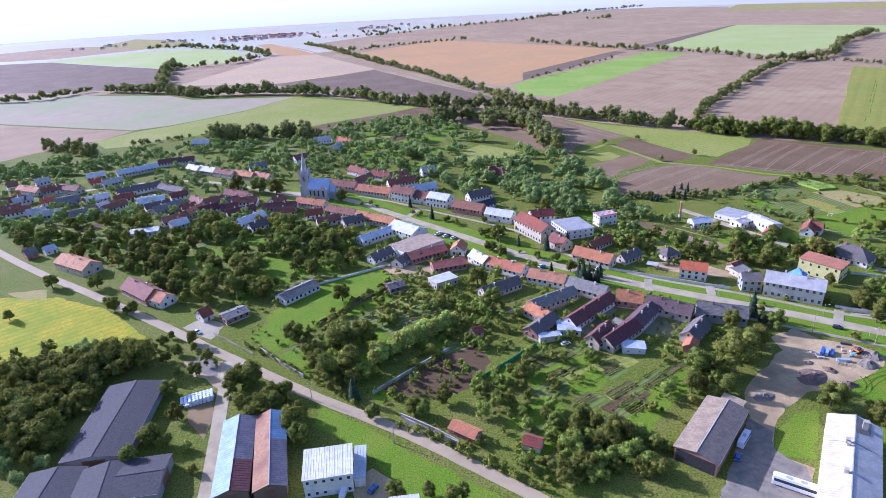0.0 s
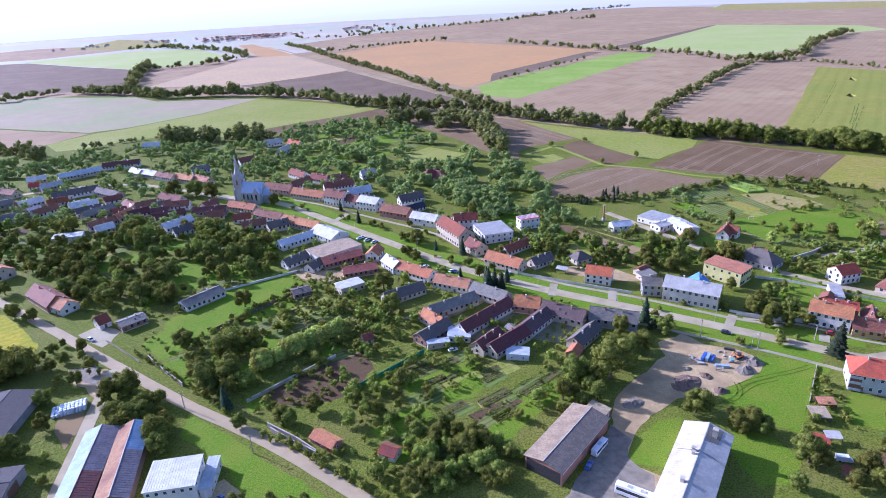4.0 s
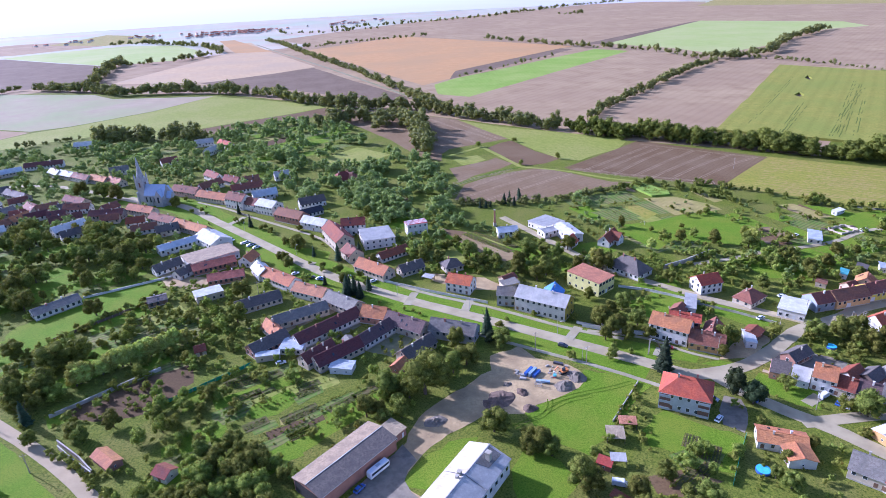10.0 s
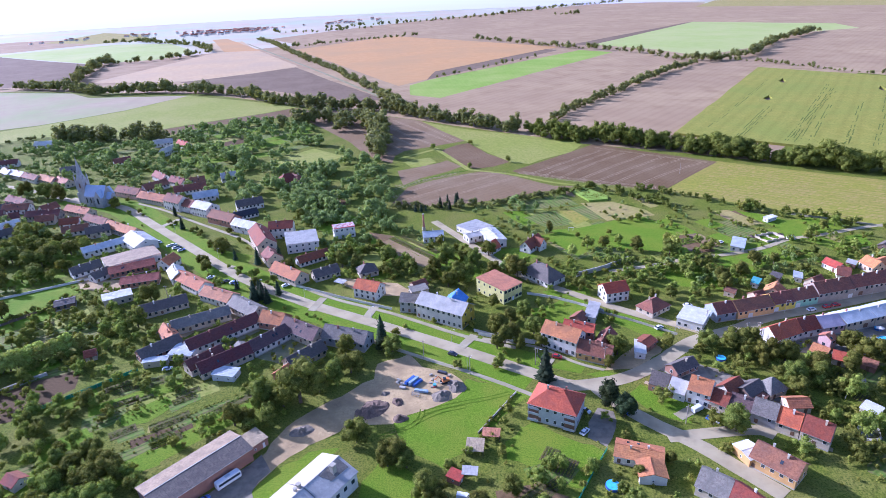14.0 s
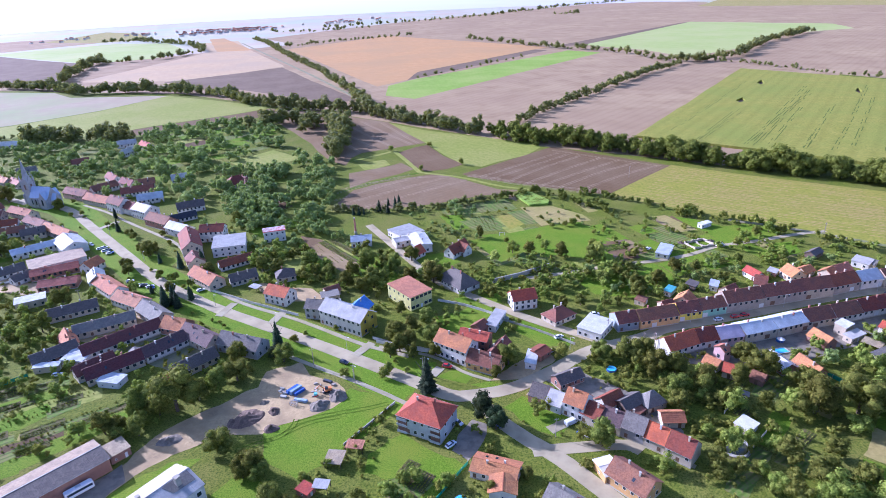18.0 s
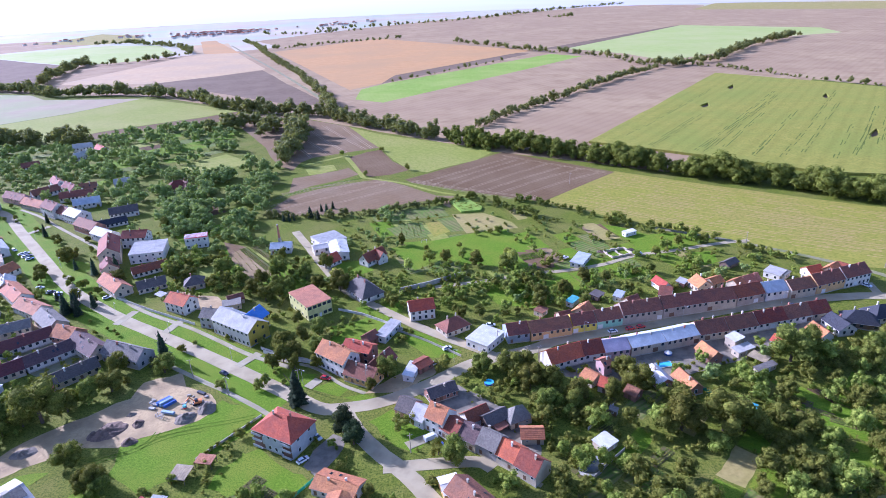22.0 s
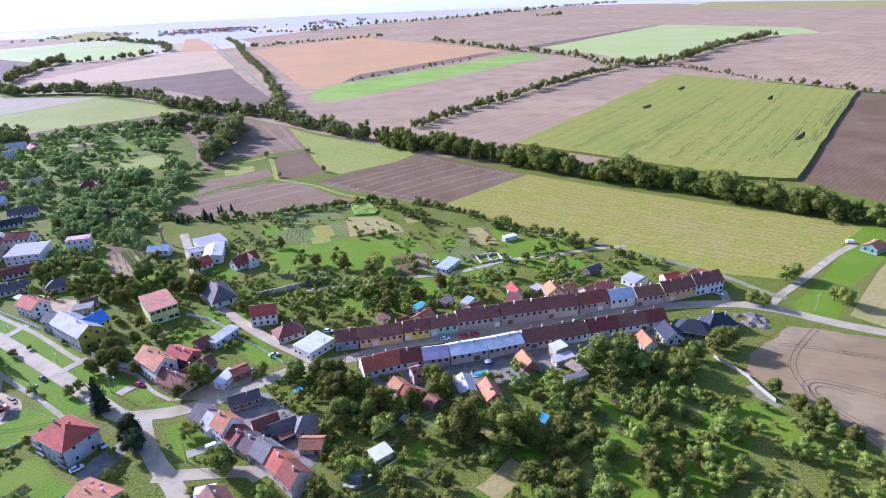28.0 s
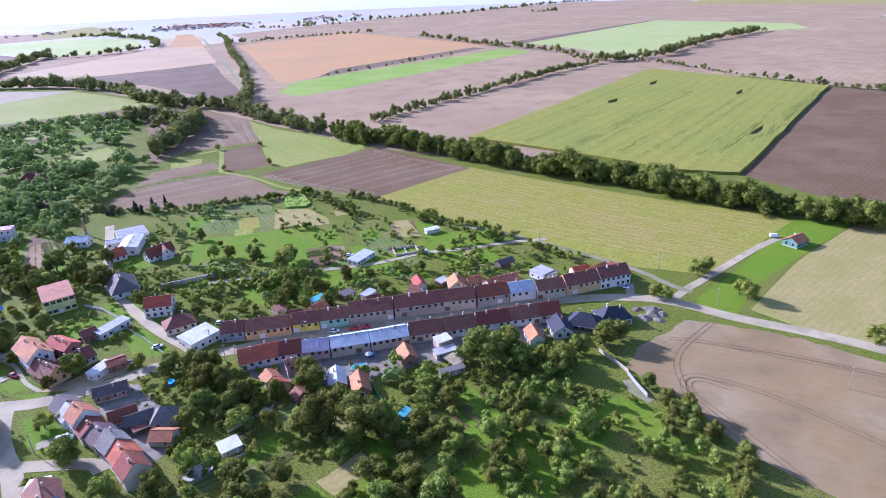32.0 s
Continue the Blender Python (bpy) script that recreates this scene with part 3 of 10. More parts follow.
    # chimneys
    if not small and not barn:
        for i in range(1 + (L > 12)):
            cx = (rng.uniform(-0.6, 0.6) if L <= 12 else (-0.5 + i) * 0.9) * hl * 0.8
            cy = rng.choice((-0.8, 0.8))
            bm = bmesh.new()
            box(bm, cx - 0.28, cx + 0.28, cy - 0.25, cy + 0.25, ridge - 1.2, ridge + 0.75)
            box(bm, cx - 0.36, cx + 0.36, cy - 0.33, cy + 0.33, ridge + 0.75, ridge + 0.88)
            part("chimney", bm, M(rng.choice(("brick_red", "wall_white", "wall_cream", "concrete"))), ho)
    # windows and doors
    if windows and not barn:
        floors = 2 if eave >= (5.8 if row else 5.2) else 1
        ww, wh = (1.2, 1.55) if not small else (0.7, 0.8)
        for sgn, face in ((-1, -90), (1, 90)):
            n = max(1, int(L / (2.6 if not small else 3.0)))
            gate = rng.randrange(n)
            for fl in range(floors):
                z = (eave - 2.0 if floors == 1 else (0.95 if fl == 0 else eave - 1.95)) if not small else 1.1
                for i in range(n):
                    px = -hl + L * (i + 0.5) / n
                    if fl == 0 and i == gate and (n > 1 or small):
                        if row and n > 3:
                            door(ho, px, sgn * hw, 0.0, face, 2.3, 2.5, rng.choice(("door_brown", "door_white")), "gate")
                        else:
                            door(ho, px, sgn * hw, 0.0, face, 1.1, 2.1)
                        continue
                    window(ho, px, sgn * hw, z, face, ww, wh)
        if not row:
            for sgn, face in ((1, 0), (-1, 180)):
                for fl in range(floors):
                    z = 1.1 if floors == 1 else (0.95 if fl == 0 else eave - 1.95)
                    for py in ((-W * 0.22, W * 0.22) if W > 7.5 and not small else (0,)):
                        window(ho, sgn * hl, py, z, face, ww, wh)
                if kind == "gable" and ridge - eave > 2.6:
                    window(ho, sgn * hl, 0, eave + 0.3, face, 0.8, 1.0)
        if not row and not small and kind == "gable" and not metal and rng.random() < 0.45:
            for i in range(rng.randint(1, 2)):         # roof lights
                sgn = rng.choice((-1, 1))
                f = rng.uniform(0.35, 0.55)
                px = rng.uniform(-0.6, 0.6) * hl
                bm = bmesh.new()
                box(bm, -0.4, 0.4, -0.6, 0.6, 0, 0.1)
                ob = part("roof_window", bm, M("glass"), ho)
                ob.matrix_basis = pose(px, sgn * yl * (1 - f), ez + (ridge - ez) * f + 0.06, -sgn * math.degrees(math.atan(slope)), 0, 0)
    if hall:
        for vx, vy, w, top, name in ((-hl + 5.0, 2.6, 0.75, 2.1, "chimney"), (-hl + 15.0, -1.6, 0.55, 0.9, "roof_vent"), (-hl + 16.6, -1.4, 0.4, 0.6, "roof_vent"), (8.0, -1.5, 0.55, 0.9, "roof_vent")):
            bm = bmesh.new()
            box(bm, vx - w, vx + w, vy - w, vy + w, ridge - 1.6, ridge + top)
            box(bm, vx - w - 0.12, vx + w + 0.12, vy - w - 0.12, vy + w + 0.12, ridge + top, ridge + top + 0.15)
            part(name, bm, M("concrete"), ho)
        bm = bmesh.new()                                # patched sheet behind the chimney
        slab(bm, [(-hl + 0.6, 0.5, ridge + 0.16 - 0.5 * slope), (-hl + 9.0, 0.5, ridge + 0.16 - 0.5 * slope), (-hl + 7.6, 4.2, ridge + 0.16 - 4.2 * slope), (-hl + 0.6, 4.6, ridge + 0.16 - 4.6 * slope)], 0.1)
        part("roof_patch", bm, M("roof_grey"), ho, "grey patched roofing felt round the chimney")
        for k in range(12):
            window(ho, -hl + 2.0 + 3.3 * k, hw, 2.9, 90, 1.6, 1.7)
    if barn:
        bm = bmesh.new()
        box(bm, hl - 0.02, hl + 0.06, -W * 0.18, W * 0.18, 0, min(4, eave - 0.5))
        part("barn_door", bm, M("door_brown"), ho)
        bm = bmesh.new()
        # the wide one is a black panel for the shade inside an open end
        wide = 0.46 if patches and roof == "tar_light" else 0.18
        box(bm, -hl - 0.06, -hl + 0.02, -W * wide, W * wide, 0, min(4.6, eave - 0.5))
        part("barn_door", bm, M("roof_tar" if wide > 0.4 else "door_brown"), ho, "wide black panel painted as the shade of an open end" if wide > 0.4 else "")
    return ho


def flat_house(x, y, L, W, heading, h, roof, wall):
    TAKEN.append((x, y, L / 2 + 0.5, W / 2 + 0.5, heading))
    small = L * W < 60
    noun = "shed" if small else "flat_roofed_building"
    ho = thing(noun, x, y, heading, 0, f"{WALLWORDS[wall]} {'low shed' if small else 'building'} with a nearly flat {WORDS[roof]} roof", "shed" if small else "building")
    hl, hw = L / 2, W / 2
    bm = bmesh.new()
    box(bm, -hl, hl, -hw, hw, -0.3, h - 0.15)
    part("wall", bm, M("wall_" + wall), ho)
    bm = bmesh.new()
    q = [(-hl - 0.3, -hw - 0.3, h - 0.15), (hl + 0.3, -hw - 0.3, h - 0.15), (hl + 0.3, hw + 0.3, h + 0.25), (-hl - 0.3, hw + 0.3, h + 0.25)]
    profiled(bm, *q, prof_x=seams(L + 0.6, 0.8, 0.06) if roof.startswith("metal") or roof == "pink" else None)
    part("roof", bm, M("roof_" + roof), ho)
    if roof == "red_stripe":
        for i in range(5):
            bm = bmesh.new()
            px = -hl + L * (i + 0.5) / 5
            box(bm, px - L / 28, px + L / 28, -hw - 0.2, hw + 0.2, h + 0.3, h + 0.36)
            part("stripe", bm, M("frame_white"), ho)
    floors = 2 if h > 5.2 else 1
    for sgn, face in ((-1, -90), (1, 90)):
        n = max(1, int(L / 2.4))
        for fl in range(floors):
            z = 0.9 if fl == 0 else h - 2.2
            for i in range(n):
                px = -hl + L * (i + 0.5) / n
                if fl == 0 and i == n // 2:
                    door(ho, px, sgn * hw, 0, face, 1.1 if not small else 0.9, 2.0, "door_white")
                else:
                    window(ho, px, sgn * hw, z, face, (1.9 if wall == "lime" else 1.1) if not small else 0.7, (1.5 if wall == "lime" else 1.2) if not small else 0.8)
    for sgn, face in ((1, 0), (-1, 180)):
        n = max(1, int(W / 3.2))
        for fl in range(floors):
            for i in range(n):
                window(ho, sgn * hl, -hw + W * (i + 0.5) / n, 0.9 if fl == 0 else h - 2.2, face, 1.0 if not small else 0.7, 1.2 if not small else 0.8)
    return ho


# ---- trees ----
def leaf_cloud(rng, centres, radii, count, size):
    """Small folded leaf clumps over the skins of the given blobs."""
    verts, faces = [], []
    total = sum(r * r for r in radii)
    for c, r in zip(centres, radii):
        for _ in range(max(3, int(count * r * r / total))):
            d = Vector((rng.gauss(0, 1), rng.gauss(0, 1), rng.gauss(0.25, 1))).normalized()
            p = Vector(c) + d * r * rng.uniform(0.8, 1.14)
            nrm = (d + Vector((rng.gauss(0, 0.38), rng.gauss(0, 0.38), rng.gauss(0.15, 0.38)))).normalized()
            u = nrm.orthogonal().normalized()
            u = Matrix.Rotation(rng.uniform(0, 6.28), 3, nrm) @ u
            w = nrm.cross(u)
            s = size * rng.uniform(0.6, 1.35)
            k = len(verts)
            verts += [p - u * s + w * s * 0.2, p + w * s * 0.75 + nrm * s * 0.3, p + u * s - w * s * 0.55]
            faces.append((k, k + 1, k + 2))
    return verts, faces


def trunk_mesh(rng, height, r, limbs, spread):
    """A tapered trunk with limbs."""
    verts, faces = [], []

    def tube(a, b, ra, rb, k=6):
        a, b = Vector(a), Vector(b)
        d = (b - a).normalized()
        u = d.orthogonal().normalized()
        w = d.cross(u)
        s = len(verts)
        for p, q in ((a, ra), (b, rb)):
            for i in range(k):
                t = 6.2832 * i / k
                verts.append(p + (u * math.cos(t) + w * math.sin(t)) * q)
        for i in range(k):
            faces.append((s + i, s + (i + 1) % k, s + k + (i + 1) % k, s + k + i))
        faces.append(tuple(s + k + i for i in range(k)))
    fork = height * 0.42
    tube((0, 0, -0.15), (0, 0, fork), r, r * 0.7)
    tube((0, 0, fork), (rng.uniform(-0.2, 0.2), rng.uniform(-0.2, 0.2), height * 0.85), r * 0.65, r * 0.2)
    for i in range(limbs):
        t = 6.2832 * i / limbs + rng.uniform(-0.4, 0.4)
        z = fork * rng.uniform(0.75, 1.1)
        tube((0, 0, z), (math.cos(t) * spread, math.sin(t) * spread, z + height * rng.uniform(0.2, 0.35)), r * 0.45, r * 0.12, 5)
    return mesh_of("trunk", verts, faces, [M("bark")])


def crown_data(kind, seed):
    """Points and triangles of a domed crown one unit high overall (trunk included): lumpy boughs under a skin of small leaf clumps."""
    rng = random.Random(seed)
    n_blob, leaves, size, rx, z0, cut = {"pine": (12, 1700, 0.034, 0.38, 0.03, 2), "broad": (11, 1500, 0.032, 0.4, 0.05, 2), "fruit": (9, 700, 0.045, 0.44, 0.04, 1), "pale": (12, 1200, 0.045, 0.34, 0.0, 1),
                                         "bush": (7, 380, 0.07, 0.52, 0.0, 1), "far": (7, 190, 0.068, 0.4, 0.0, 1), "tiny": (4, 100, 0.09, 0.5, 0.0, 1)}[kind]
    lean = rng.uniform(0.82, 1.12)
    centres, radii = [(0, 0, 0.5)], [rx * 0.62]
    for i in range(n_blob - 1):
        # boughs spread evenly round the stem, the lower ones wider out
        t = 2.39996 * i + rng.uniform(-0.5, 0.5)
        zc = z0 + (1 - z0) * (0.2 + 0.62 * ((i + 0.5) / (n_blob - 1)) ** 0.85)
        wide = rx * lean * math.sqrt(max(0.05, 1 - ((zc - 0.42) / 0.58) ** 2)) * rng.uniform(0.82, 1.12)
        rr = rng.uniform(0.33, 0.5) * rx
        d = max(0.0, wide - rr * 0.8)
        centres.append((math.cos(t) * d, math.sin(t) * d, min(zc, 0.97 - rr * 0.7)))
        radii.append(rr)
    v, f = leaf_cloud(rng, centres, radii, leaves, size)
    v = [tuple(p) for p in v]
    for c, r in zip(centres, radii):
        bm = bmesh.new()
        bmesh.ops.create_icosphere(bm, subdivisions=cut, radius=1)
        k = len(v)
        off = Vector((rng.uniform(0, 50),) * 3)
        v += [tuple(Vector(c) + q.co * r * (0.79 + 0.34 * noise.noise(q.co * 2.2 + off))) for q in bm.verts]
        f += [tuple(k + q.index for q in face.verts) for face in bm.faces]
        bm.free()
    return v, f


def conifer_data(seed):
    """A spruce: whorls of drooping boughs of uneven length round a thin stem."""
    rng = random.Random(seed)
    v, f = [], []
    layers = 17
    for i in range(layers):
        h = i / layers
        r = 0.22 * (1 - h) ** 0.75 * rng.uniform(0.85, 1.1) + 0.012
        k = max(5, int(17 * (1 - h) + 4))
        start = rng.uniform(0, 6.28)
        for j in range(k):
            t = start + 6.2832 * (j + rng.uniform(-0.35, 0.35)) / k
            z = 0.07 + 0.9 * h + rng.uniform(-0.022, 0.022)
            rr = r * rng.uniform(0.62, 1.15)
            d, side = Vector((math.cos(t), math.sin(t), 0)), Vector((-math.sin(t), math.cos(t), 0))
            w = rr * 0.26 + 0.008
            up = Vector((0, 0, 1))
            root, mid, tip = up * (z + 0.05), d * rr * 0.55 + up * (z + 0.005), d * rr + up * (z - 0.035 * rng.random())
            q = len(v)
            v += [tuple(root), tuple(mid + side * w - up * 0.02), tuple(mid + up * 0.022), tuple(mid - side * w - up * 0.02), tuple(tip)]
            f += [(q, q + 1, q + 2), (q, q + 2, q + 3), (q + 1, q + 4, q + 2), (q + 2, q + 4, q + 3)]
    q = len(v)
    v += [(0, 0, 1.0), (0.02, 0, 0.9), (-0.01, 0.02, 0.9), (-0.01, -0.02, 0.9), (0.05, 0, 0.05), (-0.03, 0.045, 0.05), (-0.03, -0.045, 0.05)]
    f += [(q, q + 1, q + 2), (q, q + 2, q + 3), (q, q + 3, q + 1)]
    f += [(q + 1, q + 4, q + 5), (q + 1, q + 5, q + 2), (q + 2, q + 5, q + 6), (q + 2, q + 6, q + 3), (q + 3, q + 6, q + 4), (q + 3, q + 4, q + 1)]
    return v, f


KINDS = {"pine": 2, "broad": 5, "fruit": 4, "pale": 2, "bush": 4, "far": 5, "tiny": 4, "conifer": 2}
CROWNS = {}
for kind, many in KINDS.items():
    CROWNS[kind] = [conifer_data(70 + i) if kind == "conifer" else crown_data(kind, 11 * i + len(kind) * 100) for i in range(many)]
CROWN_MESH = {k: [mesh_of("crown", v, f, [M("leaf_" + k)], smooth=True) for v, f in CROWNS[k]] for k in CROWNS if k not in ("far", "tiny")}
TRUNKS = {k: [trunk_mesh(random.Random(i), 1.0, {"broad": 0.035, "conifer": 0.025}.get(k, 0.03), 4, 0.2) for i in range(2)] for k in CROWN_MESH}
TREE_WORDS = {"pine": ("pine", "dense broad pine with very dark green needles", "tree"), "broad": ("broadleaf_tree", "full-crowned broadleaf tree with dense dark green foliage", "tree"), "fruit": ("fruit_tree", "low fruit tree with a loose green crown", "tree"),
              "pale": ("willow", "tall light green willow with dense leafy shoots", "tree"), "bush": ("shrub", "rounded garden shrub with yellowish green leaves", "shrub"), "conifer": ("spruce", "tall dark green spruce with a pointed top", "tree")}
TREE_NO = {k: 0 for k in CROWNS}
LOOSE = {}          # trees beyond counting: material to lists of points and faces


def tree(kind, x, y, h):
    i = TREE_NO[kind]
    TREE_NO[kind] += 1
    name, label, cat = TREE_WORDS[kind]
    rng = random.Random(i * 7 + len(kind))
    ob = thing(name, x, y, rng.uniform(0, 360), 0, label, cat, name.replace("_", " ") + "s of the village")
    w = h * rng.uniform(0.95, 1.3)
    ob.matrix_basis = ob.matrix_basis @ Matrix.Diagonal((w, w, h, 1))
    piece("trunk", TRUNKS[kind][i % 2], ob)
    piece("crown", CROWN_MESH[kind][i % KINDS[kind]], ob)


def loose(group, kind, x, y, h):
    rng = random.Random(int(x * 13 + y * 7))
    base = "tiny" if kind == "bush" or y > 850 or y > 420 and h < 5.5 else ("fruit" if y < 200 and h > 4 or y < 560 and h > 11 else "far")
    v, f = CROWNS[base][rng.randrange(KINDS[base])]
    LOOSE.setdefault((group, kind), []).append((kind, v, f, x, y, h, rng.uniform(0, 6.28), rng.uniform(0.8, 1.35)))


def blocked(x, y, gap):
    for cx, cy, a, b, hd in TAKEN:
        dx, dy = x - cx, y - cy
        if dx * dx + dy * dy > (a + b + gap) ** 2:
            continue
        c, s = math.cos(radians(hd)), math.sin(radians(hd))
        if abs(dx * c + dy * s) < a + gap and abs(-dx * s + dy * c) < b + gap:
            return True
    for p, w in ROADS:
        if np.min(np.hypot(p[:, 0] - x, p[:, 1] - y)) < w / 2 + gap * 0.7 + 0.3:
            return True
    return False


PLANTED = []


def plant(kind, rows):
    for x, y, h in rows:
        PLANTED.append((x, y, h * 0.3))
        tree(kind, x, y, h * GROW)


def clear(x, y, r):
    return all((x - a) ** 2 + (y - b) ** 2 > (r + c) ** 2 for a, b, c in PLANTED)


def belt(line, kind, h0, h1, step, wide):
    rng = random.Random(int(abs(line[0][0]) * 3 + abs(line[0][1])))
    for (ax, ay), (bx, by) in zip(line[:-1], line[1:]):
        n = max(1, int(math.hypot(bx - ax, by - ay) / (step * (0.9 if kind == 'far' else 1.0))))
        for i in range(n):
            f = (i + rng.random()) / n
            x, y = ax + (bx - ax) * f + rng.uniform(-wide, wide) / 2, ay + (by - ay) * f + rng.uniform(-wide, wide) / 2
            h = rng.uniform(h0, h1) * rng.uniform(0.75, 1.1) * GROW
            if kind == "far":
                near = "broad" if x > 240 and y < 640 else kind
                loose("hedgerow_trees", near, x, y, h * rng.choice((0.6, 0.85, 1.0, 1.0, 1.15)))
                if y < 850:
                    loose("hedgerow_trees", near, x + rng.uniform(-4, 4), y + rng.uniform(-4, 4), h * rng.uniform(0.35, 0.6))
            elif kind == "bush":
                loose("hedge", kind, x, y, h)
            else:
                PLANTED.append((x, y, h * 0.3))
                tree(kind, x, y, h)


def inside(x, y, poly):
    hit, j = False, len(poly) - 1
    for i in range(len(poly)):
        (xi, yi), (xj, yj) = poly[i], poly[j]
        if (yi > y) != (yj > y) and x < (xj - xi) * (y - yi) / (yj - yi) + xi:
            hit = not hit
        j = i
    return hit


GROW = 1.22        # how much taller the trees stand than their listed sizes


OPEN = [[(216.9, 344.6), (243.3, 355.6), (266.6, 365.1), (280.7, 362.4), (298.8, 341.4), (300.9, 316.4), (286.9, 311.9), (271.1, 320.7), (248.1, 326.0), (233.8, 313.5)], [(344.7, 377.1), (358.6, 369.6), (371.5, 356.3), (372.4, 327.7), (361.7, 332.7), (355.0, 352.9)], [(209.2, 403.6), (226.4, 411.7), (245.0, 418.3), (250.7, 397.8), (231.0, 393.8), (213.1, 389.8)], [(211.6, 377.5), (232.1, 385.9), (240.2, 366.3), (223.1, 358.5)], [(243.3, 392.2), (254.8, 396.1), (264.2, 370.5), (252.3, 368.0)], [(-5.9, 513.5), (0.9, 540.7), (17.6, 563.8), (35.6, 588.6), (66.6, 538.3), (38.3, 524.9), (2.6, 516.1)], [(119.0, 344.0), (127.0, 359.0), (142.0, 342.0), (162.0, 314.0), (150.0, 302.0), (134.0, 318.0)], [(226.0, 334.0), (232.0, 362.0), (262.0, 366.0), (266.0, 340.0)], [(196.0, 322.0), (206.0, 334.0), (226.0, 330.0), (228.0, 314.0), (206.0, 306.0)],
        [(-92.0, 246.0), (-76.0, 284.0), (-42.0, 302.0), (-36.0, 288.0), (-62.0, 250.0), (-84.0, 226.0)], [(36.0, 176.0), (60.0, 206.0), (86.0, 198.0), (62.0, 168.0)], [(203.0, 240.0), (214.0, 262.0), (234.0, 250.0), (220.0, 236.0)]]    # lawns and beds with no trees on them


def orchard(poly, kinds, h0, h1, gap, far=False):
    """Trees in loose clumps with clearings between them."""
    rng = random.Random(int(abs(poly[0][0]) * 5 + abs(poly[1][1])))
    xs, ys = [p[0] for p in poly], [p[1] for p in poly]
    gap *= 0.86
    airy = sum(xs) / len(xs) > 200 and 255 < sum(ys) / len(ys) < 400
    if airy:                                  # open lawns with small trees
        gap, h1 = gap * 1.15, h0 + (h1 - h0) * 0.85
    y = min(ys)
    while y < max(ys):
        x = min(xs)
        while x < max(xs):
            px, py = x + rng.uniform(-0.7, 0.7) * gap, y + rng.uniform(-0.7, 0.7) * gap
            x += gap
            dense = noise.noise((px / 22, py / 22, 3.0)) + 0.5 * noise.noise((px / 9, py / 9, 7.0))
            if dense < (0.06 if py > 400 else -0.2) + rng.uniform(-0.25, 0.1) or not inside(px, py, poly):
                continue
            kind = rng.choice(kinds)
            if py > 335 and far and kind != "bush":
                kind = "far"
            h = rng.uniform(h0, h1) * (GROW + max(-0.2, min(0.25, dense * 0.5)))
            if py > 380:
                h *= 1.25
            if kind == "bush":
                h = min(h, 3.6) * rng.uniform(0.6, 1.1)
            if blocked(px, py, h * 0.25) or not clear(px, py, h * 0.1) or any(inside(px, py, q) for q in OPEN):
                continue
            PLANTED.append((px, py, h * 0.18))
            if far or TREE_NO[kind] > {"broad": 215, "fruit": 170}.get(kind, 40):
                loose("garden_trees", kind, px, py, h)
            else:
                tree(kind, px, py, h)
        y += gap


def settle_loose():
    """Joins the trees beyond counting into one mesh for each kind."""
    for (group, kind), rows in LOOSE.items():
        vs, fs, k = [], [], 0
        for _, v, f, x, y, h, turn, w in rows:
            a = np.array(v)
            c, s = math.cos(turn), math.sin(turn)
            p = np.c_[(a[:, 0] * c - a[:, 1] * s) * h * w + x, (a[:, 0] * s + a[:, 1] * c) * h * w + y, a[:, 2] * h - 0.1]
            vs.append(p)
            fs.append(np.array(f) + k)
            k += len(a)
        vs, fs = np.concatenate(vs), np.concatenate(fs)
        me = bpy.data.meshes.new(group)
        me.vertices.add(len(vs))
        me.vertices.foreach_set("co", vs.ravel())
        me.loops.add(fs.size)
        me.loops.foreach_set("vertex_index", fs.ravel())
        me.polygons.add(len(fs))
        me.polygons.foreach_set("loop_start", np.arange(0, fs.size, 3))
        me.polygons.foreach_set("use_smooth", [True] * len(fs))
        me.update(calc_edges=True)
        me.materials.append(M("leaf_" + kind))
        words = {"hedgerow_trees": "dark green broadleaf trees in long field belts", "garden_rows": "rows of green vegetables and maize in garden plots", "hedge": "rough green hedge of mixed shrubs along a track", "garden_trees": "mixed green trees crowding the village gardens"}[group]
        tagged(new(group, me), words, "trees", kind="stuff")


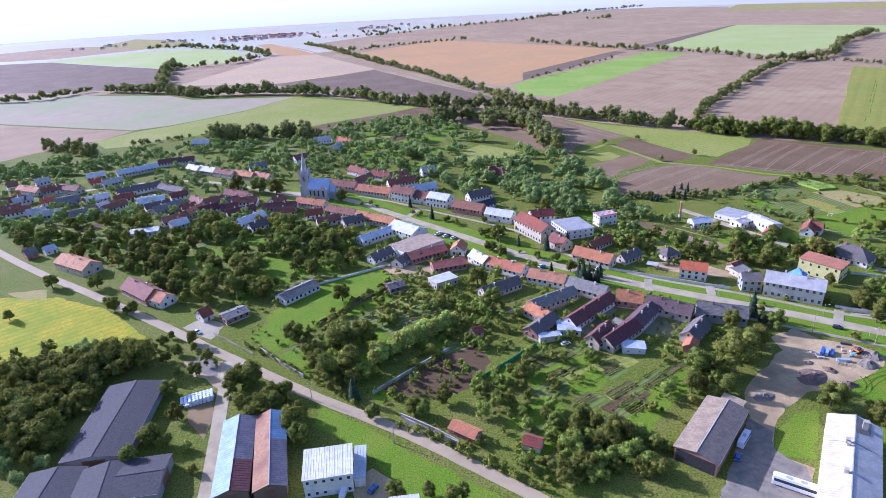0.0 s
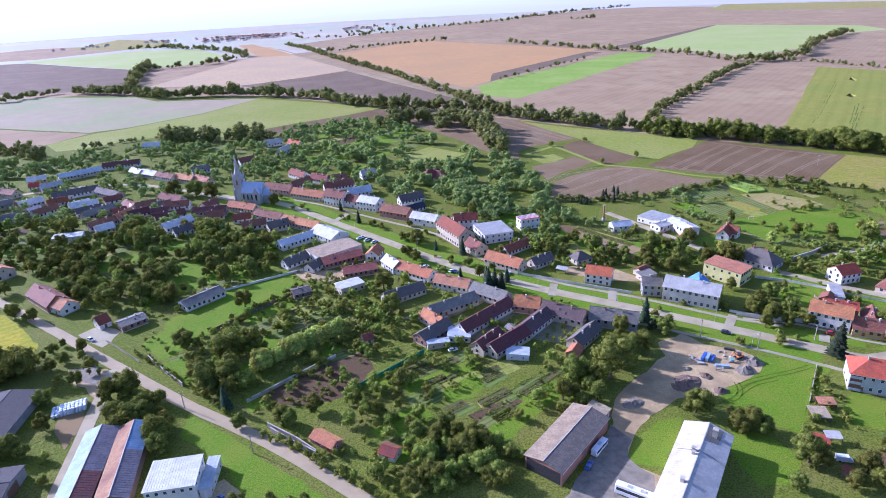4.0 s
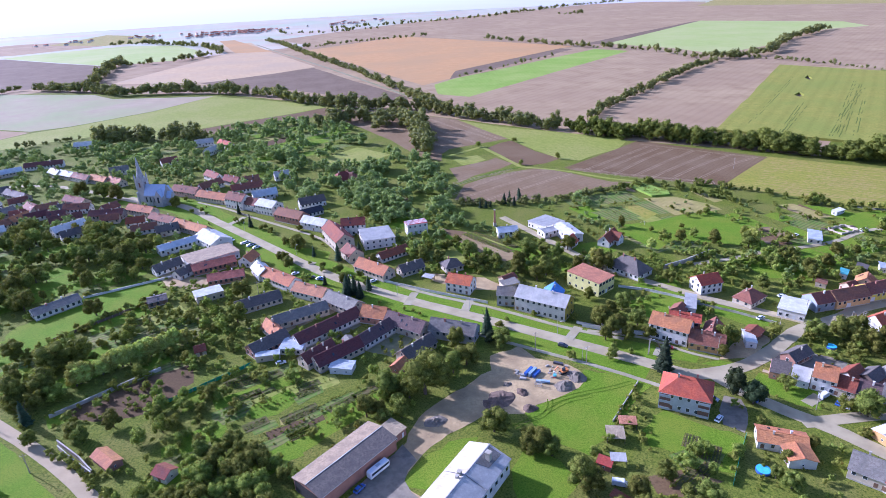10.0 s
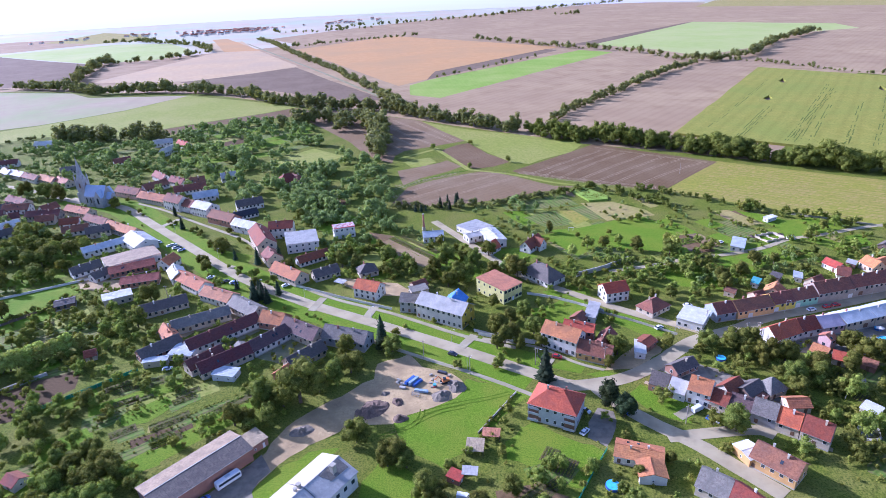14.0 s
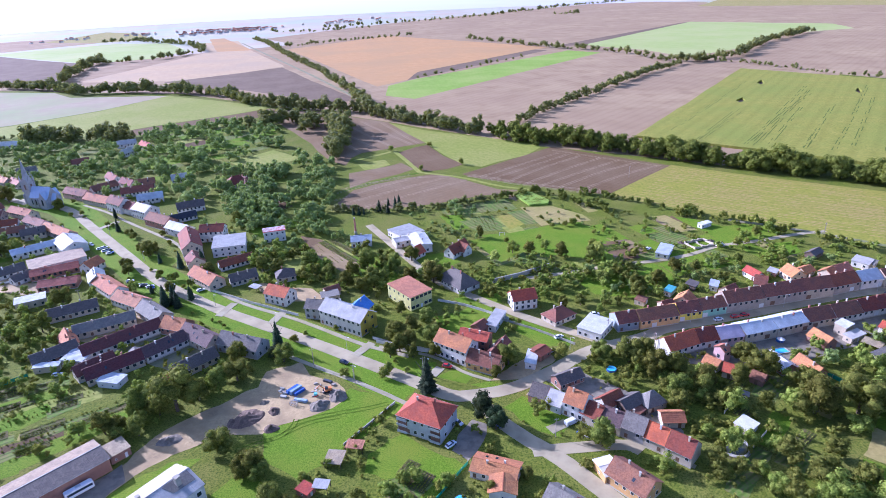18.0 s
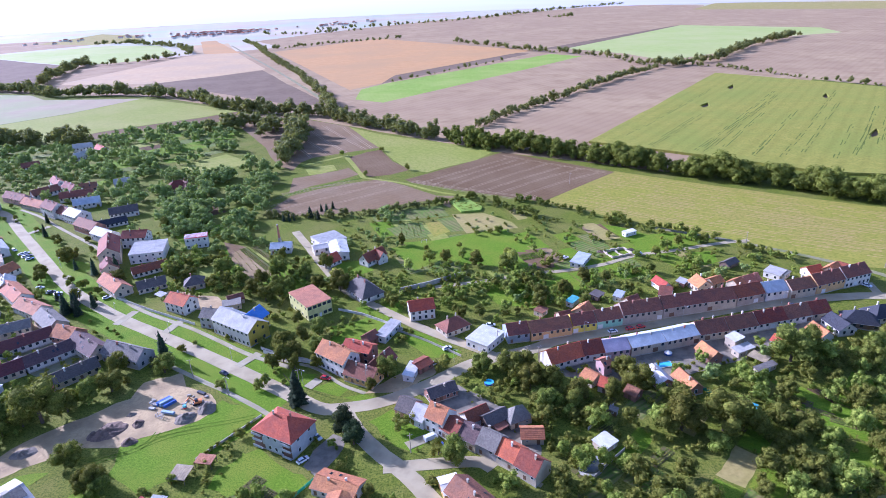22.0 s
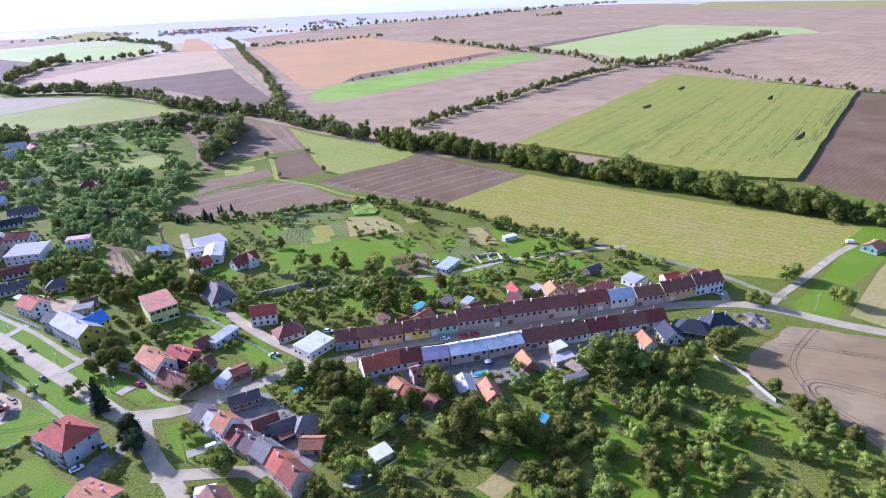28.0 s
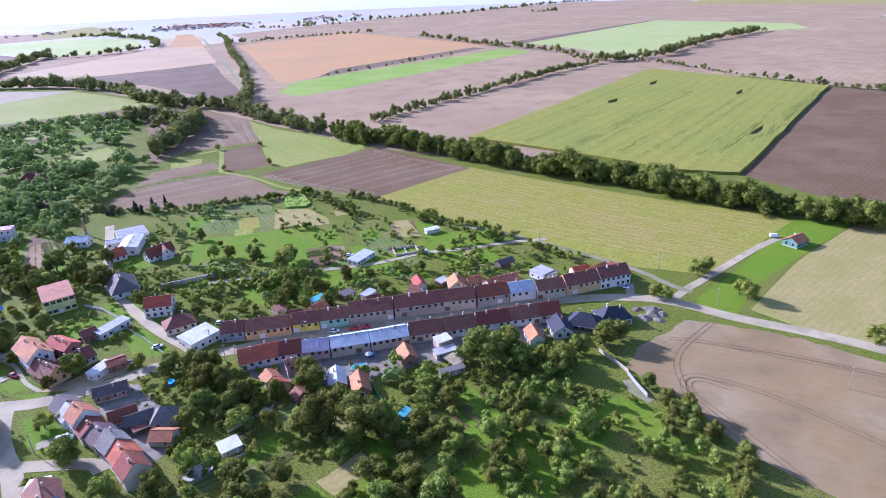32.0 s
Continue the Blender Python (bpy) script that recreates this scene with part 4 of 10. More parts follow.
def plots(poly, heading, w0, w1, d0, d1):
    """Garden ground in narrow plots: lawns, dry grass, dug beds and rows, between strips of rough grass."""
    rng = random.Random(int(abs(poly[0][0]) * 7 + abs(poly[0][1])))
    c, s = math.cos(radians(heading)), math.sin(radians(heading))
    loc = [(x * c + y * s, -x * s + y * c) for x, y in poly]
    sheets = {}
    v = min(q[1] for q in loc)
    while v < max(q[1] for q in loc):
        w = rng.uniform(w0, w1)
        u = min(q[0] for q in loc) - rng.uniform(0, d0)
        while u < max(q[0] for q in loc):
            d = rng.uniform(d0, d1)
            mat = rng.choices(("", "grass_bright", "crop_lime", "straw", "bed_soil", "soil_near", "garden_rows"), (32, 36, 12, 3, 2, 0, 15))[0]
            corners = [(u + 0.6, v + 0.4), (u + d - 0.6, v + 0.4), (u + d - 0.6, v + w - 0.4), (u + 0.6, v + w - 0.4)]
            world_ = [(a * c - b * s, a * s + b * c) for a, b in corners]
            if mat and all(inside(x, y, poly) for x, y in world_):
                edge = uneven(world_, 3, 0.35)
                sheets.setdefault(mat, []).append(edge)
            u += d
        v += w
    for i, (mat, rows) in enumerate(sheets.items()):
        verts, faces = [], []
        for edge in rows:
            k = len(verts)
            n = len(edge)
            verts += [(x, y, 0.005 + 0.0015 * i) for x, y in edge]
            faces.append(tuple(range(k, k + n)))
        words = {"grass_bright": "mown green lawns of the village gardens", "crop_lime": "yellowish dry lawns of the village gardens", "straw": "dry straw-coloured garden plots", "bed_soil": "dark dug garden beds", "soil_near": "bare light soil of garden plots", "garden_rows": "green vegetable rows in garden plots"}[mat]
        tagged(new("garden_plot", mesh_of("garden_plot", verts, faces, [M(mat)])), words, "garden plots", kind="stuff")


def tall_crop(pts, holes, h):
    """A standing crop with height, and small gaps in it."""
    global field_count
    field_count += 1
    rim = uneven(pts, 12, 0.8)
    for hole in holes:
        cx, cy = sum(p[0] for p in hole) / len(hole), sum(p[1] for p in hole) / len(hole)
        area = sum(a[0] * b[1] - b[0] * a[1] for a, b in zip(rim, rim[1:] + rim[:1]))
        turn = sum(a[0] * b[1] - b[0] * a[1] for a, b in zip(hole, hole[1:] + hole[:1]))
        ring = hole if area * turn < 0 else hole[::-1]
        k = min(range(len(rim)), key=lambda i: (rim[i][0] - cx) ** 2 + (rim[i][1] - cy) ** 2)
        j = min(range(len(ring)), key=lambda i: (ring[i][0] - rim[k][0]) ** 2 + (ring[i][1] - rim[k][1]) ** 2)
        ring = ring[j:] + ring[:j]
        rim = rim[:k + 1] + ring + [(ring[0][0] + 0.03, ring[0][1] + 0.03), (rim[k][0] + 0.03, rim[k][1] + 0.03)] + rim[k + 1:]
    flat_sheet(f"field_{field_count}", "crop_olive", h, rim, "tall standing green crop with lodged lines and gaps", "field")


# ---- ground ----
material("garden_rows", (0.12, 0.2, 0.025), (0.18, 0.26, 0.038), 0.8, bump=0.5, big=0.1, c=(0.24, 0.22, 0.07), stripe=(2.2, 35, 0.6), fine=(0.8, (0.19, 0.14, 0.065)), spec=0.1)
flat_sheet("ground", "ground", 0.0, [(-4900, -900), (4900, -900), (4900, 4900), (-4900, 4900)], "green garden and meadow land under the village", "ground")


def backdrop():
    """The hazy rim of the world: a plain pale band for sky and far land at the horizon, its haze put in as glow."""
    m = bpy.data.materials.new("haze_glow")
    m.use_nodes = True
    n, l = m.node_tree.nodes, m.node_tree.links
    n.remove(n["Principled BSDF"])
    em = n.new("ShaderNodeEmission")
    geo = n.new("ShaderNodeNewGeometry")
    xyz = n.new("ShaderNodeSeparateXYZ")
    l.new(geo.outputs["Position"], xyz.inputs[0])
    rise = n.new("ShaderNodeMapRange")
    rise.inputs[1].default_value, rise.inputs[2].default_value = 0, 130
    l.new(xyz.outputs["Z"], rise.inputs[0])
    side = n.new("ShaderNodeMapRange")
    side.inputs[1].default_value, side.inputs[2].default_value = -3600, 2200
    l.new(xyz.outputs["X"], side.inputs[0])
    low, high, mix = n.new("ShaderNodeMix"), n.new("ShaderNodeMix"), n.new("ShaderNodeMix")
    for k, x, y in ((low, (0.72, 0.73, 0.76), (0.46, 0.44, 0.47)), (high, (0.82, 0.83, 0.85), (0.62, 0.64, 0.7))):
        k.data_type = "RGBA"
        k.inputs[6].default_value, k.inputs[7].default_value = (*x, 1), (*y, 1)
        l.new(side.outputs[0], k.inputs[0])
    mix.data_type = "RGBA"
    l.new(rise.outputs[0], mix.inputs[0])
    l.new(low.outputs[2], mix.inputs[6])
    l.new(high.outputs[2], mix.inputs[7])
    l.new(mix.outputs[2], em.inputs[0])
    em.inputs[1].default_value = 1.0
    l.new(em.outputs[0], n["Material Output"].inputs[0])
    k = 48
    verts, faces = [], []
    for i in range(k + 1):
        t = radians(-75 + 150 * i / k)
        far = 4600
        # the glowing inner apron also covers the band's own shadow on the plain
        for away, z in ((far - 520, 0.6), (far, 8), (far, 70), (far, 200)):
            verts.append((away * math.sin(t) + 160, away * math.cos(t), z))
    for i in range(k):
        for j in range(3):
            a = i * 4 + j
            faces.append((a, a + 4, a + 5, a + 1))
    tagged(new("backdrop", mesh_of("backdrop", verts, faces, [m])), "glowing pale band put in for haze over the far horizon", "backdrop", kind="structure")


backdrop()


# ---- small things ----
material("net_green", (0.03, 0.25, 0.14), (0.05, 0.32, 0.18), 1.0, rough=0.7)
material("gravel", (0.19, 0.16, 0.115), (0.27, 0.23, 0.165), 2.0, bump=0.8, fine=(1.0, (0.15, 0.125, 0.09)))
material("dirt", (0.13, 0.09, 0.06), (0.2, 0.14, 0.095), 1.5, bump=0.6)
material("wood_pole", (0.3, 0.25, 0.19), (0.4, 0.34, 0.27), 3.0)
material("tyre", (0.02, 0.02, 0.02), (0.035, 0.035, 0.035), 4.0)
material("paint_white", (0.75, 0.75, 0.74), (0.8, 0.8, 0.79), 1.0, rough=0.3, spec=0.6)
material("paint_red", (0.5, 0.03, 0.03), (0.55, 0.04, 0.04), 1.0, rough=0.3, spec=0.6)
material("paint_blue", (0.05, 0.11, 0.36), (0.06, 0.14, 0.42), 1.0, rough=0.3, spec=0.6)
material("paint_dark", (0.05, 0.05, 0.06), (0.07, 0.07, 0.08), 1.0, rough=0.3, spec=0.6)
material("paint_orange", (0.6, 0.2, 0.05), (0.65, 0.24, 0.06), 1.0, rough=0.5)
material("plastic_wrap", (0.7, 0.75, 0.78), (0.78, 0.82, 0.84), 1.5, rough=0.3, spec=0.6)
material("pool_water", (0.1, 0.5, 0.68), (0.14, 0.56, 0.74), 0.8, rough=0.05, spec=0.6)
material("church_wall", (0.4, 0.39, 0.37), (0.48, 0.47, 0.45), 1.2, rough=0.9, bump=0.3, big=0.2, c=(0.34, 0.33, 0.31))
material("church_roof", (0.42, 0.5, 0.62), (0.48, 0.56, 0.68), 0.6, rough=0.45, spec=0.5)
material("pond_water", (0.05, 0.055, 0.03), (0.07, 0.075, 0.04), 0.5, rough=0.1, spec=0.8)
material("bed_soil", (0.095, 0.062, 0.03), (0.145, 0.098, 0.048), 1.5, bump=0.6, spec=0.06)
material("soil_garden", (0.13, 0.095, 0.045), (0.18, 0.135, 0.065), 1.2, bump=0.6, big=0.3, c=(0.09, 0.12, 0.02), fine=(1.6, (0.08, 0.11, 0.018)), spec=0.06)


def cylinder(bm, x, y, z0, z1, r0, r1, k=8):
    lo = [bm.verts.new((x + r0 * math.cos(6.2832 * i / k), y + r0 * math.sin(6.2832 * i / k), z0)) for i in range(k)]
    hi = [bm.verts.new((x + r1 * math.cos(6.2832 * i / k), y + r1 * math.sin(6.2832 * i / k), z1)) for i in range(k)]
    bm.faces.new(lo[::-1])
    bm.faces.new(hi)
    for i in range(k):
        bm.faces.new((lo[i], lo[(i + 1) % k], hi[(i + 1) % k], hi[i]))


def cone(bm, x, y, z0, z1, r, k=8, turn=0.0):
    lo = [bm.verts.new((x + r * math.cos(6.2832 * i / k + turn), y + r * math.sin(6.2832 * i / k + turn), z0)) for i in range(k)]
    tip = bm.verts.new((x, y, z1))
    bm.faces.new(lo[::-1])
    for i in range(k):
        bm.faces.new((lo[i], lo[(i + 1) % k], tip))


def fence(pts, h, thick, mat, name, label):
    """A wall or fence along a line: panels between posts."""
    ax, ay = pts[0]
    ob = thing(name, ax, ay, 0, 0, label, "wall" if "wall" in name else "fence")
    wallish = "wall" in name or name == "cold_frame"
    for (x0, y0), (x1, y1) in zip(pts[:-1], pts[1:]):
        run = math.hypot(x1 - x0, y1 - y0)
        n = 1 if wallish else max(1, int(run / 3.0))
        hd = math.degrees(math.atan2(y1 - y0, x1 - x0))
        for i in range(n):
            sx, sy = x0 + (x1 - x0) * i / n - ax, y0 + (y1 - y0) * i / n - ay
            bm = bmesh.new()
            if name == "picket_fence":
                for j in range(8):
                    box(bm, run / n * j / 8, run / n * (j + 0.6) / 8, -0.03, 0.03, 0.1, h)
            else:
                box(bm, 0.05 if not wallish else 0, run / n - (0.05 if not wallish else 0), -thick / 2, thick / 2, -0.1, h)
            p = part("panel" if not wallish else "wall_run", bm, M(mat), ob)
            if name == "picket_fence":
                tagged(p, kind="stuff")
            p.matrix_basis = pose(sx, sy, 0, 0, 0, hd)
            bm = bmesh.new()
            if wallish:
                box(bm, 0, run, -thick / 2 - 0.05, thick / 2 + 0.05, h, h + 0.07)
                q = part("coping", bm, M("concrete"), ob)
            else:
                box(bm, -0.07, 0.07, -0.07, 0.07, -0.2, h + 0.1)
                q = part("post", bm, M("concrete" if mat != "wall_white" else "wall_white"), ob)
            q.matrix_basis = pose(sx, sy, 0, 0, 0, hd)
    return ob


POLE_PARTS = {}


def utility_pole(x, y, h):
    ob = thing("utility_pole", x, y, 20, 0, "weathered pale utility pole with a short crossarm", "pole", "utility poles along the roads")
    bm = bmesh.new()
    cylinder(bm, 0, 0, -0.3, h, 0.17, 0.11)
    part("pole", bm, M("wood_pole"), ob)
    bm = bmesh.new()
    box(bm, -0.9, 0.9, -0.06, 0.06, h - 0.75, h - 0.62)
    part("crossarm", bm, M("wood_pole"), ob)
    for i in (-0.8, 0, 0.8):
        bm = bmesh.new()
        cylinder(bm, i, 0, h - 0.62, h - 0.4, 0.06, 0.04, 6)
        part("insulator", bm, M("frame_white"), ob)


def street_lamp(x, y):
    ob = thing("street_lamp", x, y, -30, 0, "grey steel street lamp with a curved arm", "street lamp", "street lamps along the road")
    bm = bmesh.new()
    cylinder(bm, 0, 0, -0.2, 6.5, 0.09, 0.06)
    part("pole", bm, M("roof_metal_grey"), ob)
    bm = bmesh.new()
    box(bm, -0.04, 1.3, -0.04, 0.04, 6.42, 6.5)
    part("arm", bm, M("roof_metal_grey"), ob)
    bm = bmesh.new()
    box(bm, 1.1, 1.75, -0.14, 0.14, 6.36, 6.52)
    part("lamp_head", bm, M("frame_white"), ob)


CARS = {}


def loft(bm, stations):
    """A skin through cross-sections: (x, half width low, half width high, z low, z high)."""
    rings = []
    for x, wl, wh, zl, zh in stations:
        rings.append([bm.verts.new(p) for p in ((x, -wl, zl), (x, -wl * 1.02, (zl + zh) / 2), (x, -wh, zh), (x, wh, zh), (x, wl * 1.02, (zl + zh) / 2), (x, wl, zl))])
    for a, b in zip(rings[:-1], rings[1:]):
        for i in range(6):
            bm.faces.new((a[i], b[i], b[(i + 1) % 6], a[(i + 1) % 6]))
    bm.faces.new(rings[0])
    bm.faces.new(rings[-1][::-1])
    bmesh.ops.recalc_face_normals(bm, faces=bm.faces)


def wheels(ob, xs, half, r):
    for x in xs:
        for s in (-1, 1):
            bm = bmesh.new()
            cylinder(bm, 0, 0, -0.1, 0.1, r, r, 10)
            w = part("wheel", bm, M("tyre"), ob)
            w.matrix_basis = pose(x, s * half, r, 90, 0, 0)


def car(x, y, heading, colour, kind):
    key = (colour, kind)
    word = {"white": "white", "red": "dark red", "blue": "blue", "dark": "dark grey"}[colour]
    if key in CARS:
        copy_thing(CARS[key], pose(x, y, 0.14, 0, 0, heading))
        return
    ob = thing("car" if kind == "car" else "van", x, y, heading, 0.14, f"parked {word} {'hatchback car' if kind == 'car' else 'delivery van'}", kind, "parked cars")
    CARS[key] = ob
    van = kind == "van"
    bm = bmesh.new()
    if van:
        loft(bm, [(-2.4, 0.85, 0.8, 0.3, 2.0), (1.2, 0.9, 0.82, 0.3, 2.05), (1.75, 0.9, 0.85, 0.3, 1.15), (2.4, 0.8, 0.75, 0.35, 0.95)])
    else:
        loft(bm, [(-2.05, 0.8, 0.72, 0.35, 0.85), (-1.85, 0.87, 0.8, 0.28, 0.95), (1.0, 0.88, 0.82, 0.26, 0.95), (1.9, 0.82, 0.72, 0.3, 0.78), (2.1, 0.74, 0.66, 0.38, 0.66)])
    part("body", bm, M("paint_" + colour), ob)
    bm = bmesh.new()
    if van:
        loft(bm, [(1.0, 0.84, 0.78, 1.25, 1.9), (1.6, 0.87, 0.84, 1.2, 1.32)])
        part("windscreen", bm, M("glass"), ob)
    else:
        loft(bm, [(-1.8, 0.78, 0.7, 0.93, 1.05), (-1.35, 0.78, 0.6, 0.93, 1.42), (0.25, 0.78, 0.6, 0.93, 1.44), (1.05, 0.78, 0.74, 0.93, 0.98)])
        part("window_band", bm, M("glass"), ob)
        bm = bmesh.new()
        loft(bm, [(-1.38, 0.6, 0.55, 1.41, 1.47), (0.2, 0.6, 0.55, 1.43, 1.49)])
        part("roof", bm, M("paint_" + colour), ob)
    wheels(ob, (-1.35, 1.3), 0.8, 0.31)
    for s in (-0.55, 0.55):
        bm = bmesh.new()
        box(bm, 2.0 if not van else 2.3, 2.13 if not van else 2.43, s - 0.15, s + 0.15, 0.55, 0.7)
        part("headlight", bm, M("frame_white"), ob)


def bus(x, y, heading, length, name, label):
    ob = thing(name, x, y, heading, 0.14, label, "bus")
    h, w = (3.3, 1.25) if length > 10 else (2.7, 1.05)
    l = length / 2
    bm = bmesh.new()
    loft(bm, [(-l, w * 0.95, w * 0.85, 0.4, h - 0.25), (-l + 0.3, w, w * 0.92, 0.32, h), (l - 0.5, w, w * 0.92, 0.32, h), (l, w * 0.93, w * 0.8, 0.4, h - 0.45)])
    part("body", bm, M("paint_white"), ob)
    for s in (-1, 1):
        bm = bmesh.new()
        box(bm, -l + 0.5, l - 0.4, s * w * 1.0 - 0.04, s * w * 1.0 + 0.04, h * 0.5, h * 0.8)
        part("window_band", bm, M("glass"), ob)
    bm = bmesh.new()
    box(bm, l - 0.12, l + 0.03, -w * 0.8, w * 0.8, h * 0.42, h * 0.8)
    part("windscreen", bm, M("glass"), ob)
    for px in ((-0.3, 0.35) if length > 10 else (0,)):
        bm = bmesh.new()
        box(bm, px * l - 0.8, px * l + 0.8, -0.5, 0.5, h - 0.02, h + 0.16)
        part("roof_hatch", bm, M("roof_metal_grey" if length > 10 else "roof_metal_blue"), ob)
    wheels(ob, (-l * 0.55, l * 0.6), w - 0.1, 0.48)


def mound(x, y, r, h, mat):
    rng = random.Random(int(x * 3 + y))
    ob = thing("gravel_heap" if mat == "gravel" else "earth_mound", x, y, rng.uniform(0, 360), 0, "loose heap of grey gravel on the yard" if mat == "gravel" else "heap of dug brown earth on the yard", "heap")
    verts, faces = [(0, 0, h)], []
    n, rings = 18, 5
    for j in range(1, rings + 1):
        f = j / rings
        for i in range(n):
            t = 6.2832 * i / n
            rr = r * f * (1 + 0.45 * noise.noise((math.cos(t) * 1.3 + x, math.sin(t) * 1.3 + y, f)))
            z = 0.8 * h * (1 - f) ** 0.95 * (1 + 0.75 * noise.noise((math.cos(t) * 3, math.sin(t) * 3, f * 4 + x))) - (0.1 if j == rings else 0)
            verts.append((rr * math.cos(t) * 1.15, rr * math.sin(t) * 0.9, z))
    for i in range(n):
        faces.append((0, 1 + i, 1 + (i + 1) % n))
        for j in range(rings - 1):
            a, b = 1 + j * n, 1 + (j + 1) * n
            faces.append((a + i, b + i, b + (i + 1) % n, a + (i + 1) % n))
    piece("mass", mesh_of("mass", verts, faces, [M(mat)]), ob)


def building_yard(x, y):
    """Stacked pipes, containers and an excavator on the site."""
    for dx, dy, turn, l, h, mat, lab in ((-3.9, 5.4, 52, 5.6, 1.5, "paint_blue", "blue-wrapped stack of long boards"), (-2.5, 4.7, 52, 5.4, 1.7, "roof_worn_blue", "pale blue wrapped stack of boards"), (-1.0, 4.0, 52, 5.0, 1.2, "paint_blue", "blue-wrapped stack of long boards"),
                                         (0.7, -1.1, -14, 5.4, 1.0, "roof_worn_blue", "long pale blue stack under a sheet"), (-6.6, 1.6, -14, 2.6, 0.7, "roof_metal_grey", "stack of grey kerb stones"), (8.6, 10.4, -26, 4.0, 0.9, "paint_dark", "dark sheet-covered stack of boards")):
        ob = thing("material_stack", x + dx, y + dy, turn, 0.06, lab + " on the building yard", "building materials")
        for k in range(3):
            bm = bmesh.new()
            box(bm, -l / 2 + 0.3 + k * (l - 0.8) / 2, -l / 2 + 0.5 + k * (l - 0.8) / 2, -0.55, 0.55, 0, 0.12)
            part("bearer", bm, M("wood_pole"), ob)
        for k in range(2):
            bm = bmesh.new()
            z0 = 0.12 + k * (h - 0.12) / 2
            box(bm, -l / 2 + 0.12 * k, l / 2 - 0.18 * k, -0.62 + 0.04 * k, 0.62 - 0.06 * k, z0, z0 + (h - 0.12) / 2 - 0.03)
            part("wrapped_layer", bm, M(mat), ob)
    ob = thing("wire_cage", x - 1.4, y - 3.2, -14, 0.06, "open grey metal frame cage on the building yard", "cage")
    for ax, ay in ((-1.3, -0.6), (1.3, -0.6), (1.3, 0.6), (-1.3, 0.6)):
        bm = bmesh.new()
        box(bm, ax - 0.06, ax + 0.06, ay - 0.06, ay + 0.06, 0, 1.5)
        part("post", bm, M("roof_metal_grey"), ob)
    for z in (0.1, 0.8, 1.44):
        for ay in (-0.6, 0.6):
            bm = bmesh.new()
            box(bm, -1.3, 1.3, ay - 0.05, ay + 0.05, z, z + 0.08)
            part("rail", bm, M("roof_metal_grey"), ob)
        for ax in (-1.3, 1.3):
            bm = bmesh.new()
            box(bm, ax - 0.05, ax + 0.05, -0.6, 0.6, z, z + 0.08)
            part("rail", bm, M("roof_metal_grey"), ob)
    ob = thing("excavator", x + 9.6, y + 4.4, 200, 0.06, "small orange excavator with a dark cab among rubble", "excavator")
    for s in (-0.8, 0.8):
        bm = bmesh.new()
        loft(bm, [(-1.7, 0.25, 0.25, 0.2, 0.5), (-1.3, 0.25, 0.25, 0, 0.75), (1.3, 0.25, 0.25, 0, 0.75), (1.7, 0.25, 0.25, 0.2, 0.5)])
        part("track", bm, M("tyre"), ob).matrix_basis = pose(0, s, 0)
    bm = bmesh.new()
    loft(bm, [(-1.7, 0.9, 0.8, 0.8, 1.7), (0.6, 1.0, 0.9, 0.8, 1.6), (1.1, 0.9, 0.8, 0.8, 1.2)])
    part("body", bm, M("paint_orange"), ob)
    bm = bmesh.new()
    loft(bm, [(-0.3, 0.5, 0.42, 1.5, 2.6), (0.8, 0.5, 0.42, 1.2, 2.6)])
    part("cab", bm, M("glass"), ob).matrix_basis = pose(0, 0.4, 0)
    for i, (px, pz, ry, l) in enumerate(((1.0, 1.4, -50, 2.6), (2.6, 3.3, 40, 2.0))):
        bm = bmesh.new()
        box(bm, 0, l, -0.15, 0.15, -0.15, 0.15)
        part("boom" if i == 0 else "stick", bm, M("paint_orange"), ob).matrix_basis = pose(px, -0.3, pz, 0, ry, 0)
    bm = bmesh.new()
    loft(bm, [(3.7, 0.4, 0.4, 1.2, 1.9), (4.3, 0.4, 0.4, 1.2, 1.5)])
    part("bucket", bm, M("roof_metal_grey"), ob).matrix_basis = pose(0, -0.3, 0)
    ob = thing("cement_mixer", x + 5.7, y + 1.9, 40, 0.06, "teal cement mixer beside the gravel heaps", "cement mixer")
    bm = bmesh.new()
    cylinder(bm, 0, 0, 0.6, 1.3, 0.75, 0.7, 12)
    part("drum", bm, M("roof_teal"), ob)
    bm = bmesh.new()
    box(bm, -0.6, 0.6, -0.5, 0.5, 0, 0.6)
    part("base", bm, M("paint_red"), ob)
    rng = random.Random(8)
    for i in range(22):
        ob = thing("pallet_stack" if i % 3 == 1 else "rubble_block", x + rng.choice((-9, -8, 3, 5, 7, 12)) + rng.uniform(-1.5, 1.5), y + rng.choice((3, 6, 8, 9)) * rng.uniform(0.4, 1.1), rng.uniform(0, 180), 0.06, "stack of wooden pallets on the building yard" if i % 3 == 1 else "broken pale concrete block on the yard", "pallets" if i % 3 == 1 else "rubble")
        if i % 3 == 1:
            for j in range(rng.randint(2, 5)):
                bm = bmesh.new()
                box(bm, -0.6, 0.6, -0.4, 0.4, j * 0.16, j * 0.16 + 0.12)
                part("pallet", bm, M("wood_pole"), ob)
        else:
            bm = bmesh.new()
            w = rng.uniform(0.35, 0.95)
            loft(bm, [(-w, w * 0.6, w * 0.5, 0, w * 0.7), (w, w * 0.7, w * 0.4, 0, w * 0.9)])
            part("block", bm, M("concrete"), ob)


